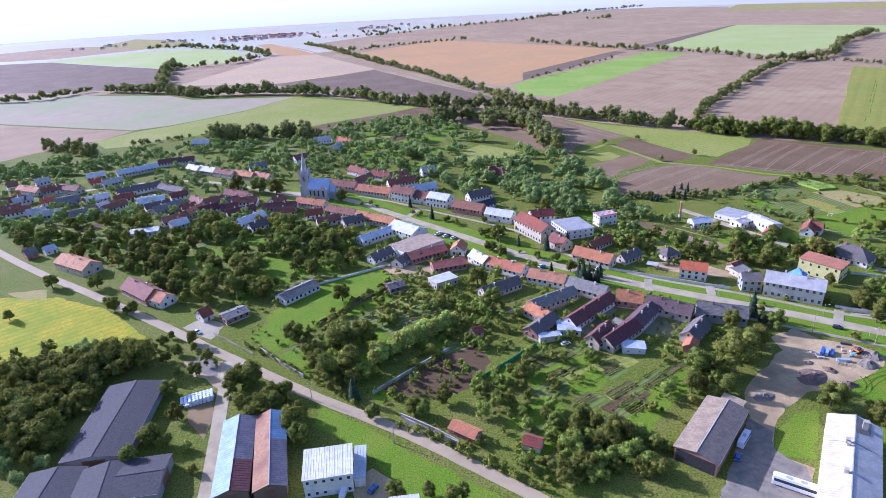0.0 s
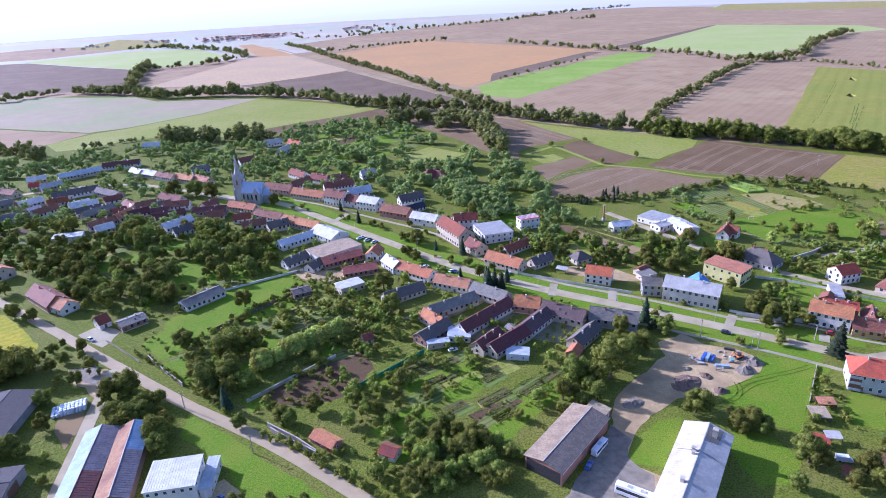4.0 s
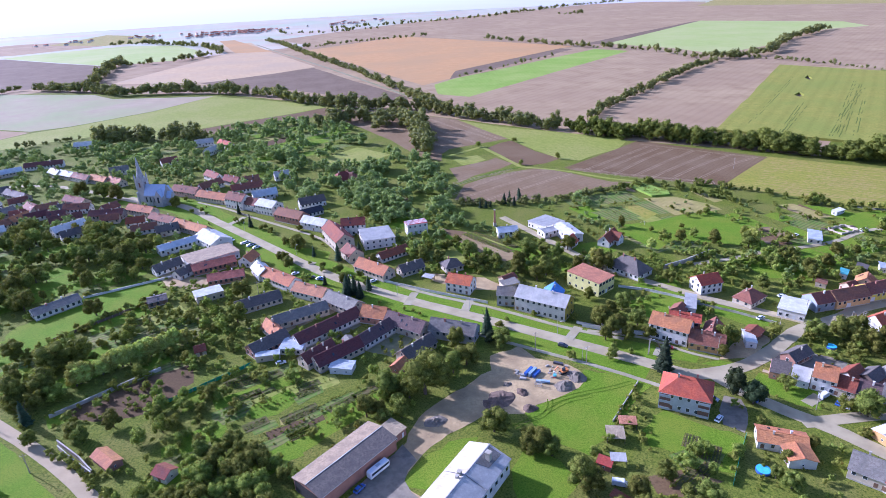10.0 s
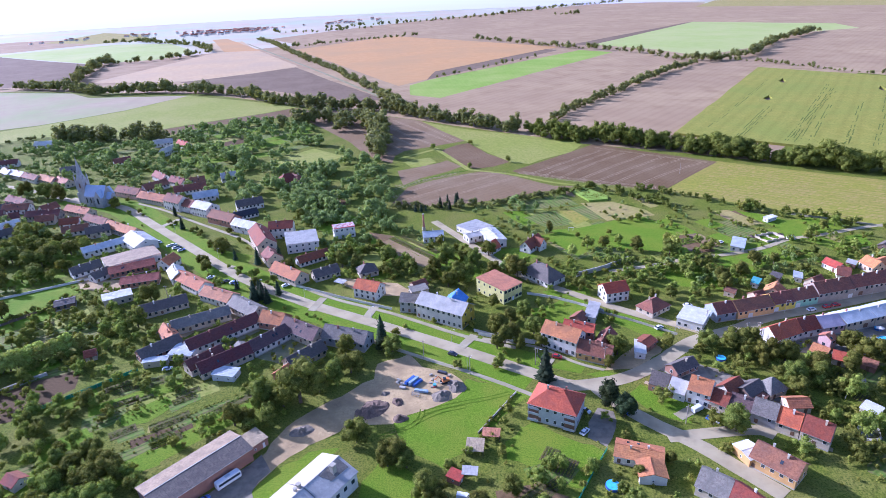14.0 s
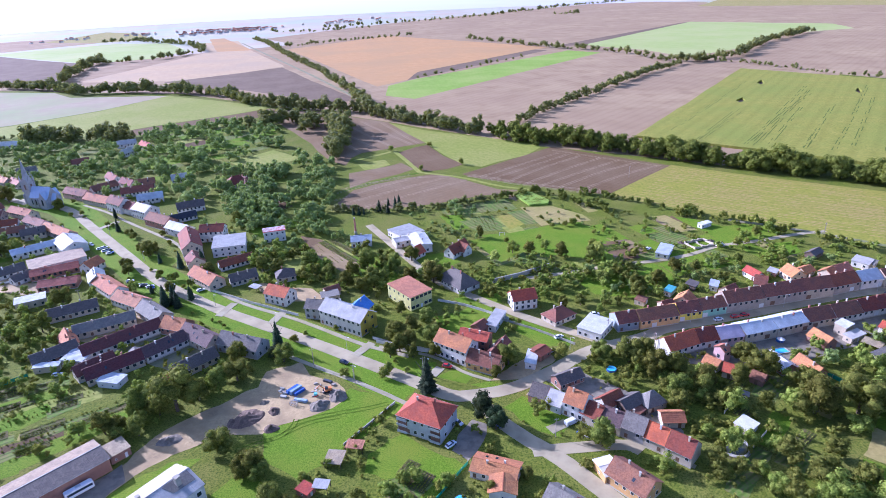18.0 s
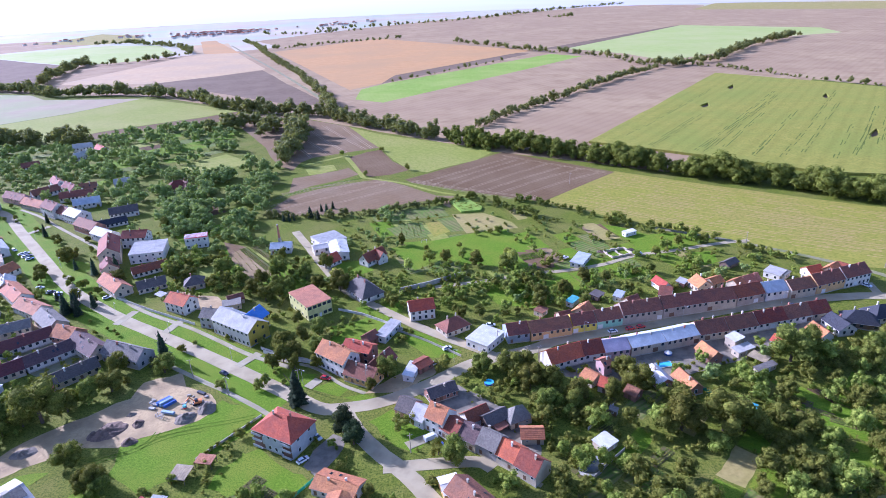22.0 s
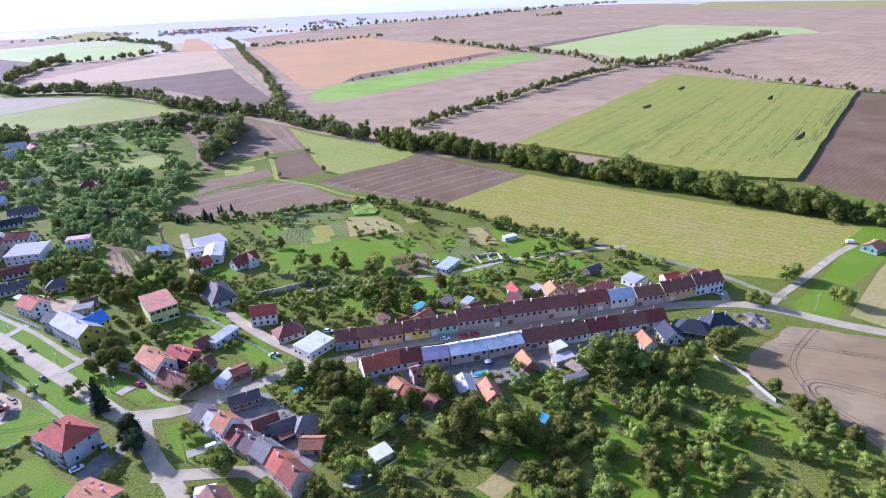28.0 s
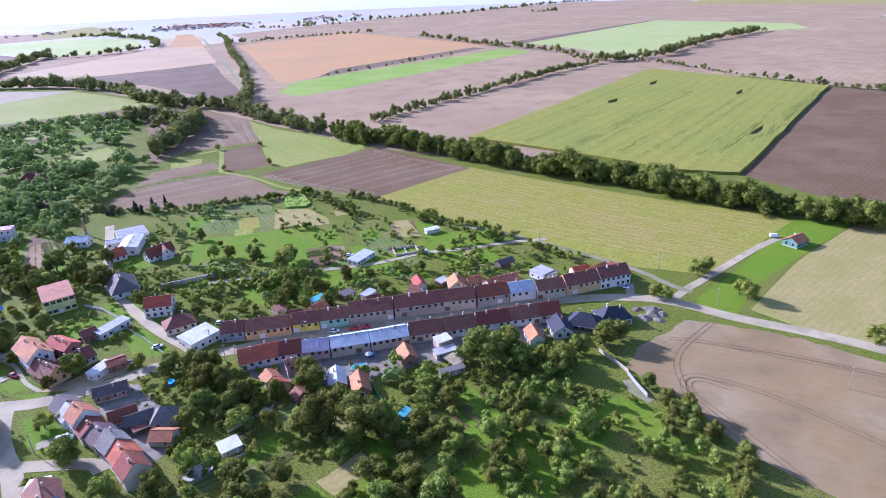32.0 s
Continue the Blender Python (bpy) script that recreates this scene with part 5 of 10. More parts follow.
def bale_stack(x, y):
    """White-wrapped round bales in rows, two high."""
    bm = bmesh.new()
    cylinder(bm, 0, 0, -0.6, 0.6, 0.62, 0.62, 14)
    bmesh.ops.bevel(bm, geom=[e for e in bm.edges if abs(e.verts[0].co.z - e.verts[1].co.z) < 0.01], offset=0.09, segments=2, affect="EDGES")
    me = bpy.data.meshes.new("bale")
    bm.to_mesh(me)
    bm.free()
    me.materials.append(M("plastic_wrap"))
    rng = random.Random(5)
    for row in range(5):
        for col in range(9):
            for lvl in range(2 if row < 4 and col > 1 else 1):
                u, v = (col - 4.5) * 1.32 + lvl * 0.3, (row - 2) * 1.35
                c, s = math.cos(radians(25)), math.sin(radians(25))
                ob = new("bale", me)
                ob.matrix_basis = pose(x + u * c - v * s + rng.uniform(-0.1, 0.1), y + u * s + v * c, 0.6 + lvl * 1.2, 0, 0, rng.uniform(0, 90))
                tagged(ob, "round bale wrapped in white plastic film in a stack", "bale", "stack of wrapped bales")


def pool(x, y, heading, l, w):
    ob = thing("swimming_pool", x, y, heading, 0, "rectangular swimming pool of bright blue water with pale coping", "pool")
    bm = bmesh.new()
    for b in ((-l / 2 - 0.4, l / 2 + 0.4, -w / 2 - 0.4, -w / 2), (-l / 2 - 0.4, l / 2 + 0.4, w / 2, w / 2 + 0.4), (-l / 2 - 0.4, -l / 2, -w / 2, w / 2), (l / 2, l / 2 + 0.4, -w / 2, w / 2)):
        box(bm, *b, -0.1, 0.3)
    bmesh.ops.remove_doubles(bm, verts=bm.verts, dist=0.01)
    part("coping", bm, M("concrete"), ob)
    bm = bmesh.new()
    box(bm, -l / 2, l / 2, -w / 2, w / 2, 0.0, 0.2)
    part("water", bm, M("pool_water"), ob)


def round_pool(x, y, r):
    ob = thing("round_pool", x, y, 0, 0, "round blue above-ground garden pool", "pool")
    bm = bmesh.new()
    cylinder(bm, 0, 0, -0.1, 0.9, r, r, 20)
    part("wall", bm, M("paint_blue"), ob)
    bm = bmesh.new()
    cylinder(bm, 0, 0, 0.9, 0.93, r * 0.94, r * 0.94, 20)
    part("water", bm, M("pool_water"), ob)


def football_goal(x, y, heading):
    ob = thing("football_goal", x, y, heading, 0, "small white football goal on a lawn", "goal")
    for s in (-1.6, 1.6):
        bm = bmesh.new()
        cylinder(bm, s, 0, -0.05, 2, 0.06, 0.06, 6)
        part("post", bm, M("frame_white"), ob)
    bm = bmesh.new()
    box(bm, -1.66, 1.66, -0.06, 0.06, 1.96, 2.08)
    part("crossbar", bm, M("frame_white"), ob)


def vegetable_bed(x, y, heading, l, w):
    rng = random.Random(int(x * 11 + y * 5))
    ob = thing("vegetable_bed", x, y, heading, 0, "dug vegetable bed with rows of green plants", "vegetable bed", "vegetable beds of the gardens")
    bm = bmesh.new()
    box(bm, -l / 2, l / 2, -w / 2, w / 2, -0.1, 0.1)
    part("soil", bm, M("soil_garden"), ob)
    for i in range(max(2, int(w / 1.0))):
        if rng.random() < 0.2:
            continue
        yy = -w / 2 + (i + 0.5) * w / max(2, int(w / 1.0))
        verts, faces = [], []
        xx = -l / 2 + 0.3
        while xx < l / 2 - 0.3:
            s = rng.uniform(0.12, 0.35)
            k = len(verts)
            for j in range(5):
                t = 6.2832 * j / 5 + rng.random()
                verts.append((xx + s * math.cos(t), yy + s * math.sin(t), 0.1 + s * rng.uniform(0.2, 0.5)))
            verts.append((xx, yy, 0.12 + s * rng.uniform(1.0, 1.8)))
            faces += [(k + j, k + (j + 1) % 5, k + 5) for j in range(5)]
            xx += rng.uniform(0.35, 0.7)
        q = piece("vegetable_strip", mesh_of("vegetable_strip", verts, faces, [M(rng.choice(("leaf_bush", "leaf_fruit", "grass_bright")))]), ob)
        tagged(q, kind="stuff")


def church(x, y, heading):
    """Neo-Gothic church: tower at one end, nave, side gables and apse."""
    TAKEN.append((x + 10 * math.cos(radians(heading)), y + 10 * math.sin(radians(heading)), 18, 9, heading))
    ob = thing("church", x, y, heading, 0, "grey neo-Gothic church with tall spire and pale blue roof", "church")
    w = M("church_wall")
    r = M("church_roof")
    t = 2.9
    bm = bmesh.new()
    box(bm, -t, t, -t, t, -0.3, 19)
    part("tower", bm, w, ob)
    bm = bmesh.new()
    cone(bm, 0, 0, 19, 37, t * 0.95, 8, 0.39)
    part("spire", bm, w, ob)
    for sx in (-1, 1):
        for sy in (-1, 1):
            bm = bmesh.new()
            cylinder(bm, sx * t, sy * t, 12, 20.5, 0.55, 0.55, 6)
            part("corner_turret", bm, w, ob)
            bm = bmesh.new()
            cone(bm, sx * t, sy * t, 20.5, 24.5, 0.75, 6)
            part("pinnacle", bm, w, ob)
            bm = bmesh.new()
            box(bm, sx * (t + 0.3) - 0.5, sx * (t + 0.3) + 0.5, sy * (t + 0.3) - 0.5, sy * (t + 0.3) + 0.5, -0.3, 10)
            part("buttress", bm, w, ob)
    for face in (0, 90, 180, 270):
        c, s = math.cos(radians(face)), math.sin(radians(face))
        door(ob, c * t, s * t, 13.5, face, 1.3, 3.6, "door_brown", "belfry_opening")
        bm = bmesh.new()
        v = [bm.verts.new(p) for p in ((-t * 0.8, 0, 19), (t * 0.8, 0, 19), (0, 0, 23), (-t * 0.8, 1.2, 19), (t * 0.8, 1.2, 19), (0, 1.2, 23))]
        for f in ((0, 1, 2), (5, 4, 3), (0, 3, 4, 1), (1, 4, 5, 2), (2, 5, 3, 0)):
            bm.faces.new([v[i] for i in f])
        q = part("tower_gable", bm, w, ob)
        q.matrix_basis = pose(c * t, s * t, 0, 0, 0, face + 90)

    def gabled(x0, x1, y0, y1, eave, ridge, along):
        bm = bmesh.new()
        b = [(x0, y0), (x1, y0), (x1, y1), (x0, y1)]
        lo = [bm.verts.new((*p, -0.3)) for p in b]
        hi = [bm.verts.new((*p, eave)) for p in b]
        cx, cy = (x0 + x1) / 2, (y0 + y1) / 2
        if along:
            g0, g1 = bm.verts.new((x0, cy, ridge - 0.1)), bm.verts.new((x1, cy, ridge - 0.1))
            walls = ((0, 1, None), (2, 3, None), (1, 2, g1), (3, 0, g0))
            slopes = (((x0, y0, eave), (x1, y0, eave), (x1, cy, ridge), (x0, cy, ridge)), ((x1, y1, eave), (x0, y1, eave), (x0, cy, ridge), (x1, cy, ridge)))
        else:
            g0, g1 = bm.verts.new((cx, y0, ridge - 0.1)), bm.verts.new((cx, y1, ridge - 0.1))
            walls = ((0, 1, g0), (2, 3, g1), (1, 2, None), (3, 0, None))
            slopes = (((x1, y0, eave), (x1, y1, eave), (cx, y1, ridge), (cx, y0, ridge)), ((x0, y1, eave), (x0, y0, eave), (cx, y0, ridge), (cx, y1, ridge)))
        for a, c, g in walls:
            bm.faces.new([lo[a], lo[c], hi[c]] + ([g] if g else []) + [hi[a]])
        part("wall", bm, w, ob)
        for q in slopes:
            bm = bmesh.new()
            profiled(bm, *q, prof_x=seams((Vector(q[1]) - Vector(q[0])).length, 0.9, 0.06))
            part("roof_slope", bm, r, ob)
    gabled(2.9, 20, -5, 5, 8, 15.5, True)
    for xx in (16.5,):
        gabled(xx - 3, xx + 3, -7.2, -2, 7.5, 13, False)
        gabled(xx - 3, xx + 3, 2, 7.2, 7.5, 13, False)
    gabled(20, 24, -3.2, 3.2, 6, 10.5, True)
    for s in (-1, 1):
        for xx in (5, 8.3, 11.6):
            window(ob, xx, s * 5, 2.8, 90 * s, 1.2, 4.0)
            bm = bmesh.new()
            box(bm, xx + 1.3, xx + 2.0, s * 5 - 0.5, s * 5 + 0.5, -0.3, 7)
            part("buttress", bm, w, ob)
        window(ob, 16.5, s * 7.2, 3, 90 * s, 1.6, 4.5)




def far_village(rows):
    """Distant houses, too small to tell apart singly, as joined walls and roofs."""
    rng = random.Random(3)
    walls, roofs = ([], []), ([], [])
    for x, y, spread, count in rows:
        for _ in range(count):
            px, py, t = x + rng.gauss(0, spread), y + rng.gauss(0, spread * 0.6), rng.uniform(0, 3.14)
            l, w, h = rng.uniform(5, 9), rng.uniform(4, 5.5), rng.uniform(4, 7)
            c, s = math.cos(t), math.sin(t)
            ring = [(px + a * c - b * s, py + a * s + b * c) for a, b in ((-l, -w), (l, -w), (l, w), (-l, w))]
            k = len(walls[0])
            walls[0].extend([(a, b, 0) for a, b in ring] + [(a, b, h) for a, b in ring])
            walls[1].extend([(k + i, k + (i + 1) % 4, k + 4 + (i + 1) % 4, k + 4 + i) for i in range(4)])
            k = len(roofs[0])
            roofs[0].extend([(a, b, h - 0.2) for a, b in ring] + [(px - l * c, py - l * s, h + 3.5), (px + l * c, py + l * s, h + 3.5)])
            roofs[1].extend([(k, k + 1, k + 5, k + 4), (k + 2, k + 3, k + 4, k + 5), (k + 1, k + 2, k + 5), (k + 3, k, k + 4)])
    tagged(new("far_house_walls", mesh_of("far_house_walls", *walls, [M("wall_white")])), "white walls of a far village", "houses", kind="stuff")
    tagged(new("far_house_roofs", mesh_of("far_house_roofs", *roofs, [M("roof_pink")])), "pale red roofs of a far village", "houses", kind="stuff")


def loggias(ho, L, W, eave):
    """Stacked balconies on the long side of a small block of flats, before dark panels that paint the shade of
    recesses.
    """
    for px in (-L * 0.38, L * 0.38):
        bm = bmesh.new()
        # no hollow: a flat dark box gives the recess its shade by colour
        box(bm, px - 1.8, px + 1.8, W / 2 - 0.05, W / 2 + 0.12, 0.4, eave - 0.3)
        part("loggia", bm, M("door_brown"), ho, "dark brown panel painted as a loggia's shade")
        for z in (0.6, 3.4, eave - 1.5):
            if z > eave - 1.0:
                continue
            bm = bmesh.new()
            box(bm, px - 1.9, px + 1.9, W / 2 + 0.1, W / 2 + 0.9, z - 0.15, z)
            box(bm, px - 1.9, px + 1.9, W / 2 + 0.82, W / 2 + 0.9, z, z + 0.9)
            part("balcony", bm, M("wall_render_grey"), ho)


def pond(x, y, rx, ry, heading):
    ob = thing("garden_pond", x, y, heading, 0, "murky garden pond with a grey stone edge in a lawn", "pond")
    for name, mat, k, z in (("stone_edge", "concrete", 1.0, 0.22), ("water", "pond_water", 0.74, 0.26)):
        bm = bmesh.new()
        ring = [(k * rx * math.cos(t) * (1 + 0.1 * math.sin(3 * t)), k * ry * math.sin(t), z) for t in [6.2832 * i / 20 for i in range(20)]]
        slab(bm, ring, 0.3)
        part(name, bm, M(mat), ob)


def carport(x, y, heading, l, w, roof, words):
    ob = thing("carport", x, y, heading, 0, words, "carport")
    bm = bmesh.new()
    profiled(bm, (-l / 2, -w / 2, 2.3), (l / 2, -w / 2, 2.3), (l / 2, w / 2, 2.7), (-l / 2, w / 2, 2.7), prof_x=seams(l, 0.8, 0.05))
    part("roof", bm, M("roof_" + roof), ob)
    for sx in (-1, 1):
        for sy in (-1, 1):
            bm = bmesh.new()
            box(bm, sx * (l / 2 - 0.2) - 0.08, sx * (l / 2 - 0.2) + 0.08, sy * (w / 2 - 0.2) - 0.08, sy * (w / 2 - 0.2) + 0.08, -0.1, 2.5)
            part("post", bm, M("bark"), ob)


def parasol(x, y, r, mat):
    ob = thing("parasol", x, y, 0, 0, "open pale garden parasol beside a pool", "parasol")
    bm = bmesh.new()
    cone(bm, 0, 0, 2.0, 2.7, r, 10)
    part("canopy", bm, M(mat), ob)
    bm = bmesh.new()
    cylinder(bm, 0, 0, 0, 2.6, 0.04, 0.04)
    part("pole", bm, M("roof_metal_grey"), ob)


def works_chimney(x, y, h):
    """A free-standing brick stack on a square plinth."""
    ob = thing("factory_chimney", x, y, 12, 0, "tall brick chimney stack of a small workshop", "chimney")
    bm = bmesh.new()
    box(bm, -0.9, 0.9, -0.9, 0.9, -0.2, 2.2)
    part("plinth", bm, M("concrete"), ob)
    bm = bmesh.new()
    cylinder(bm, 0, 0, 2.2, h, 0.7, 0.48, 10)
    part("shaft", bm, M("brick_red"), ob)
    bm = bmesh.new()
    cylinder(bm, 0, 0, h - 0.5, h + 0.1, 0.62, 0.62, 10)
    part("rim", bm, M("concrete"), ob)

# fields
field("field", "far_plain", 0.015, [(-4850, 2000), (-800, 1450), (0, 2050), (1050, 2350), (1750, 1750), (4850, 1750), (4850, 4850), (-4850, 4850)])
field("field", "soil_rose", 0.006, [(-871.9, 1042.8), (-607.8, 1095.9), (-227.4, 971.6), (48.6, 767.4), (288.9, 563.9), (421.9, 482.8), (2529.5, 3156.3), (1808.9, 3999.7), (701.9, 3704.9), (-249.7, 3248.4), (-745.3, 2705.9), (-1285.3, 2604.1), (-2047.3, 2541.0)])
field("field", "soil_rose", 0.03, [(-440.7, 2149.5), (-201.6, 2594.9), (118.7, 3053.7), (1229.5, 4172.6), (1573.7, 3542.9), (937.9, 2092.8), (450.3, 1503.2), (59.4, 2030.7), (-200.3, 1724.7)])
field("field", "straw", 0.04, [(1361.0, 3120.1), (1736.5, 3800.6), (2441.0, 3043.9), (1988.2, 2469.6)])
field("field", "soil_rose", 0.04, [(954.9, 2153.3), (1361.0, 3120.1), (1988.2, 2469.6), (1405.5, 1730.5)])
field("field", "soil_rose", 0.04, [(-1827.5, 2260.8), (-1637.5, 2635.9), (-1285.3, 2604.1), (-1102.8, 2289.2), (-1264.9, 2019.9), (-1611.4, 1985.4)])
field("field", "straw", 0.05, [(-1419.8, 2462.4), (-1517.5, 3087.8), (-1135.3, 2762.2), (-977.5, 2367.7), (-1116.9, 2296.9)])
field("field", "crop_pale", 0.05, [(505.8, 1487.6), (968.9, 2100.2), (1246.6, 1792.4), (1208.3, 1625.5), (995.2, 1559.5), (801.7, 1303.0), (638.4, 1189.7), (603.3, 1329.8)])
field("field", "soil_dark", 0.06, [(430.8, 1482.3), (926.5, 2066.9), (968.9, 2100.2), (505.8, 1487.6)])
field("field", "crop_stubble", 0.05, [(-888.9, 1064.4), (-675.1, 1096.3), (-474.9, 1038.0), (-413.1, 979.6), (-242.7, 959.1), (-289.3, 848.2), (-357.3, 762.1), (-395.6, 743.0), (-501.6, 783.2), (-744.4, 880.3)])
field("field", "crop_lime", 0.06, [(-242.7, 959.1), (-125.6, 884.2), (-38.7, 819.0), (-75.7, 782.5), (-135.6, 740.4), (-168.8, 713.8), (-187.1, 677.2), (-230.4, 680.2), (-282.4, 696.9), (-322.8, 681.3), (-353.0, 648.5), (-378.4, 642.8), (-412.2, 681.7), (-381.9, 736.8), (-355.6, 758.2), (-287.8, 843.5)])
field("field", "soil_rose", 0.05, [(-510.6, 582.2), (-736.5, 870.1), (-496.8, 775.0), (-392.0, 735.6), (-412.2, 681.7), (-413.3, 654.5), (-452.7, 636.2), (-464.2, 607.2)])
field("field", "soil_brown", 0.05, [(-187.1, 677.2), (-168.1, 710.4), (-135.0, 736.8), (-75.4, 778.5), (-38.5, 814.6), (5.2, 770.3), (-105.2, 723.1), (-126.2, 682.5), (-151.0, 675.6)])
field("field", "soil_dark", 0.05, [(-999.0, 1204.7), (-1538.7, 1892.7), (-1204.0, 1890.4), (-938.8, 1687.4), (-713.5, 1530.8), (-565.1, 1204.4), (-643.7, 1154.6), (-690.0, 1140.7)])
field("field", "crop_pale", 0.06, [(-1242.1, 1923.5), (-1157.4, 2061.7), (-993.7, 2206.8), (-776.7, 2133.2), (-572.5, 1811.3), (-566.0, 1595.9), (-652.4, 1554.8), (-737.5, 1552.6)])
field("field", "stubble_pale", 0.05, [(-515.2, 1170.8), (-485.0, 1522.0), (-470.0, 1718.2), (-640.0, 2060.0), (-520.0, 2100.0), (-395.0, 1800.0), (-150.0, 1300.0), (-215.0, 1215.0), (-307.0, 1135.0), (-423.1, 1150.0)])
field("field", "stubble_orange", 0.06, [(-671.2, 2238.5), (-627.0, 2263.0), (-347.8, 1716.3), (-450.1, 1718.2)])
field("field", "soil_dark", 0.055, [(-325.0, 1123.0), (-215.0, 1213.0), (-150.0, 1282.0), (-39.9, 1066.1), (75.0, 850.0), (37.6, 839.3), (-64.4, 930.0), (-152.0, 1003.0), (-218.1, 1020.0)])
strip("road", "track", 6, 0.1, [(-470.0, 1990.0), (-300.0, 1640.0), (-75.0, 1180.0), (20.0, 975.0), (100.0, 800.0)])
field("field", "stubble_orange", 0.05, [(84.0, 970.0), (135.0, 1040.0), (384.4, 1432.4), (425.0, 1470.0), (-8.4, 2041.4), (-250.0, 1700.0), (-60.0, 1290.0), (30.0, 1090.0)])
field("field", "soil_dark", 0.06, [(139.5, 1125.6), (384.4, 1432.4), (411.2, 1404.1), (126.9, 1023.0)])
field("field", "crop_green", 0.06, [(102.6, 971.6), (131.4, 1021.5), (452.4, 1382.5), (507.7, 1314.1), (152.2, 845.4), (109.0, 878.2)])
field("field", "soil_rose", 0.05, [(151.4, 840.7), (503.7, 1303.5), (595.3, 1156.8), (533.9, 1061.8), (314.6, 742.3), (271.0, 656.5), (249.2, 702.1), (182.8, 756.9)])
field("field", "soil_rose", 0.055, [(300.6, 707.4), (386.7, 835.8), (586.3, 1092.7), (690.1, 1038.6), (368.9, 577.4), (332.1, 595.8), (306.3, 639.0)])
tall_crop([(380.2, 582.4), (655.7, 996.3), (817.4, 799.7), (574.3, 453.8), (534.0, 464.0), (499.7, 492.9), (438.7, 541.1)], [[(538.8, 738.5), (553.9, 754.3), (548.6, 733.3), (537.9, 724.6)], [(617.9, 857.6), (634.2, 879.2), (625.0, 851.4), (614.5, 839.3)], [(694.8, 768.5), (711.3, 789.9), (700.7, 763.5), (690.9, 753.7)], [(629.9, 572.1), (651.9, 596.8), (645.2, 581.4), (634.2, 567.2), (627.9, 563.7)]], 2.2)
field("field", "soil_dark", 0.05, [(524.8, 714.7), (542.0, 804.7), (661.3, 955.3), (740.5, 833.6), (665.7, 610.0), (622.1, 548.8)])
field("field", "soil_brown", 0.04, [(575.6, 454.1), (821.6, 804.4), (911.2, 714.4), (642.1, 337.6), (614.6, 392.2)])
field("field", "soil_rose", 0.03, [(692.9, 1083.1), (847.1, 1383.1), (1029.2, 1527.5), (1643.3, 1960.5), (1802.9, 1839.8), (928.6, 691.3), (823.1, 817.4), (754.2, 922.6)])
field("field", "soil_plough", 0.06, [(-36.8, 777.3), (-11.2, 795.3), (28.9, 778.1), (87.6, 732.0), (132.1, 695.0), (157.1, 637.5), (180.1, 592.6), (168.2, 585.2), (146.5, 574.9), (121.4, 561.4), (114.3, 544.8), (113.9, 519.8), (95.8, 535.5), (61.9, 607.9)])
field("field", "crop_lime", 0.07, [(133.0, 692.0), (175.5, 648.0), (229.6, 611.9), (266.3, 587.5), (287.4, 584.2), (287.8, 559.4), (272.3, 533.2), (245.1, 516.5), (230.3, 502.8), (216.2, 509.0), (198.3, 544.1), (181.8, 588.1), (158.3, 637.3)])
field("field", "soil_brown", 0.06, [(156.0, 557.9), (170.5, 576.6), (182.3, 583.7), (198.6, 540.4), (215.3, 510.7), (200.9, 499.0), (183.3, 494.2), (168.9, 521.7)])
field("field", "crop_lime", 0.07, [(123.4, 522.4), (134.5, 531.9), (146.4, 534.4), (152.3, 518.1), (142.7, 508.9), (131.0, 505.0)])
field("field", "soil_plough", 0.06, [(119.9, 496.4), (132.6, 503.3), (153.4, 516.3), (162.3, 522.3), (173.6, 501.3), (161.7, 488.3), (141.5, 473.6), (127.2, 456.5), (121.5, 481.0)])
field("field", "soil_plough", 0.065, [(130.1, 449.7), (147.2, 464.6), (177.9, 480.9), (194.6, 487.1), (218.0, 466.1), (240.6, 441.7), (256.5, 436.8), (246.7, 431.3), (227.0, 427.8), (205.3, 417.5), (187.1, 411.9), (165.5, 405.5), (141.1, 407.0), (122.7, 413.7)])
field("field", "soil_brown", 0.07, [(214.5, 483.0), (296.5, 559.0), (382.3, 487.2), (317.1, 420.9), (271.8, 443.5), (221.4, 474.6)])
field("field", "crop_mown", 0.06, [(316.5, 419.5), (382.0, 489.0), (433.0, 453.0), (473.3, 425.0), (521.4, 396.0), (560.8, 377.0), (567.5, 364.1), (550.9, 348.5), (530.9, 326.0), (505.0, 301.2), (490.7, 299.5), (466.1, 307.4), (441.2, 320.0), (402.6, 351.5), (362.8, 384.3)])
field("field", "grass_bright", 0.06, [(564.4, 367.8), (601.3, 359.8), (555.6, 321.1), (516.0, 287.6), (494.7, 259.6), (482.7, 265.6), (484.0, 273.1), (505.9, 294.9), (533.5, 325.5)])
field("field", "straw", 0.05, [(599.8, 357.3), (671.7, 353.9), (563.2, 211.4), (521.4, 243.6), (503.5, 263.7), (540.1, 306.2), (555.6, 321.1)])
field("field", "soil_near", 0.05, [(440.5, 222.5), (447.6, 234.3), (461.0, 245.0), (473.5, 255.7), (483.9, 253.5), (516.0, 241.6), (536.2, 226.1), (560.8, 208.3), (512.2, 137.8), (485.5, 159.3), (466.3, 178.4), (456.9, 200.9), (445.7, 215.8)])
field("field", "crop_yellow", 0.06, [(-330, 330), (-245.7, 284.1), (-213.6, 282.0), (-177.7, 266.1), (-155.1, 246.6), (-142.6, 235.5), (-142.2, 225.1), (-152.1, 222.2), (-177.9, 223.1), (-198.9, 216.7), (-260, 190)])
field("field", "straw", 0.09, [(-244.6, 289.3), (-224.9, 292.9), (-218.8, 280.5), (-230.8, 280.3)])
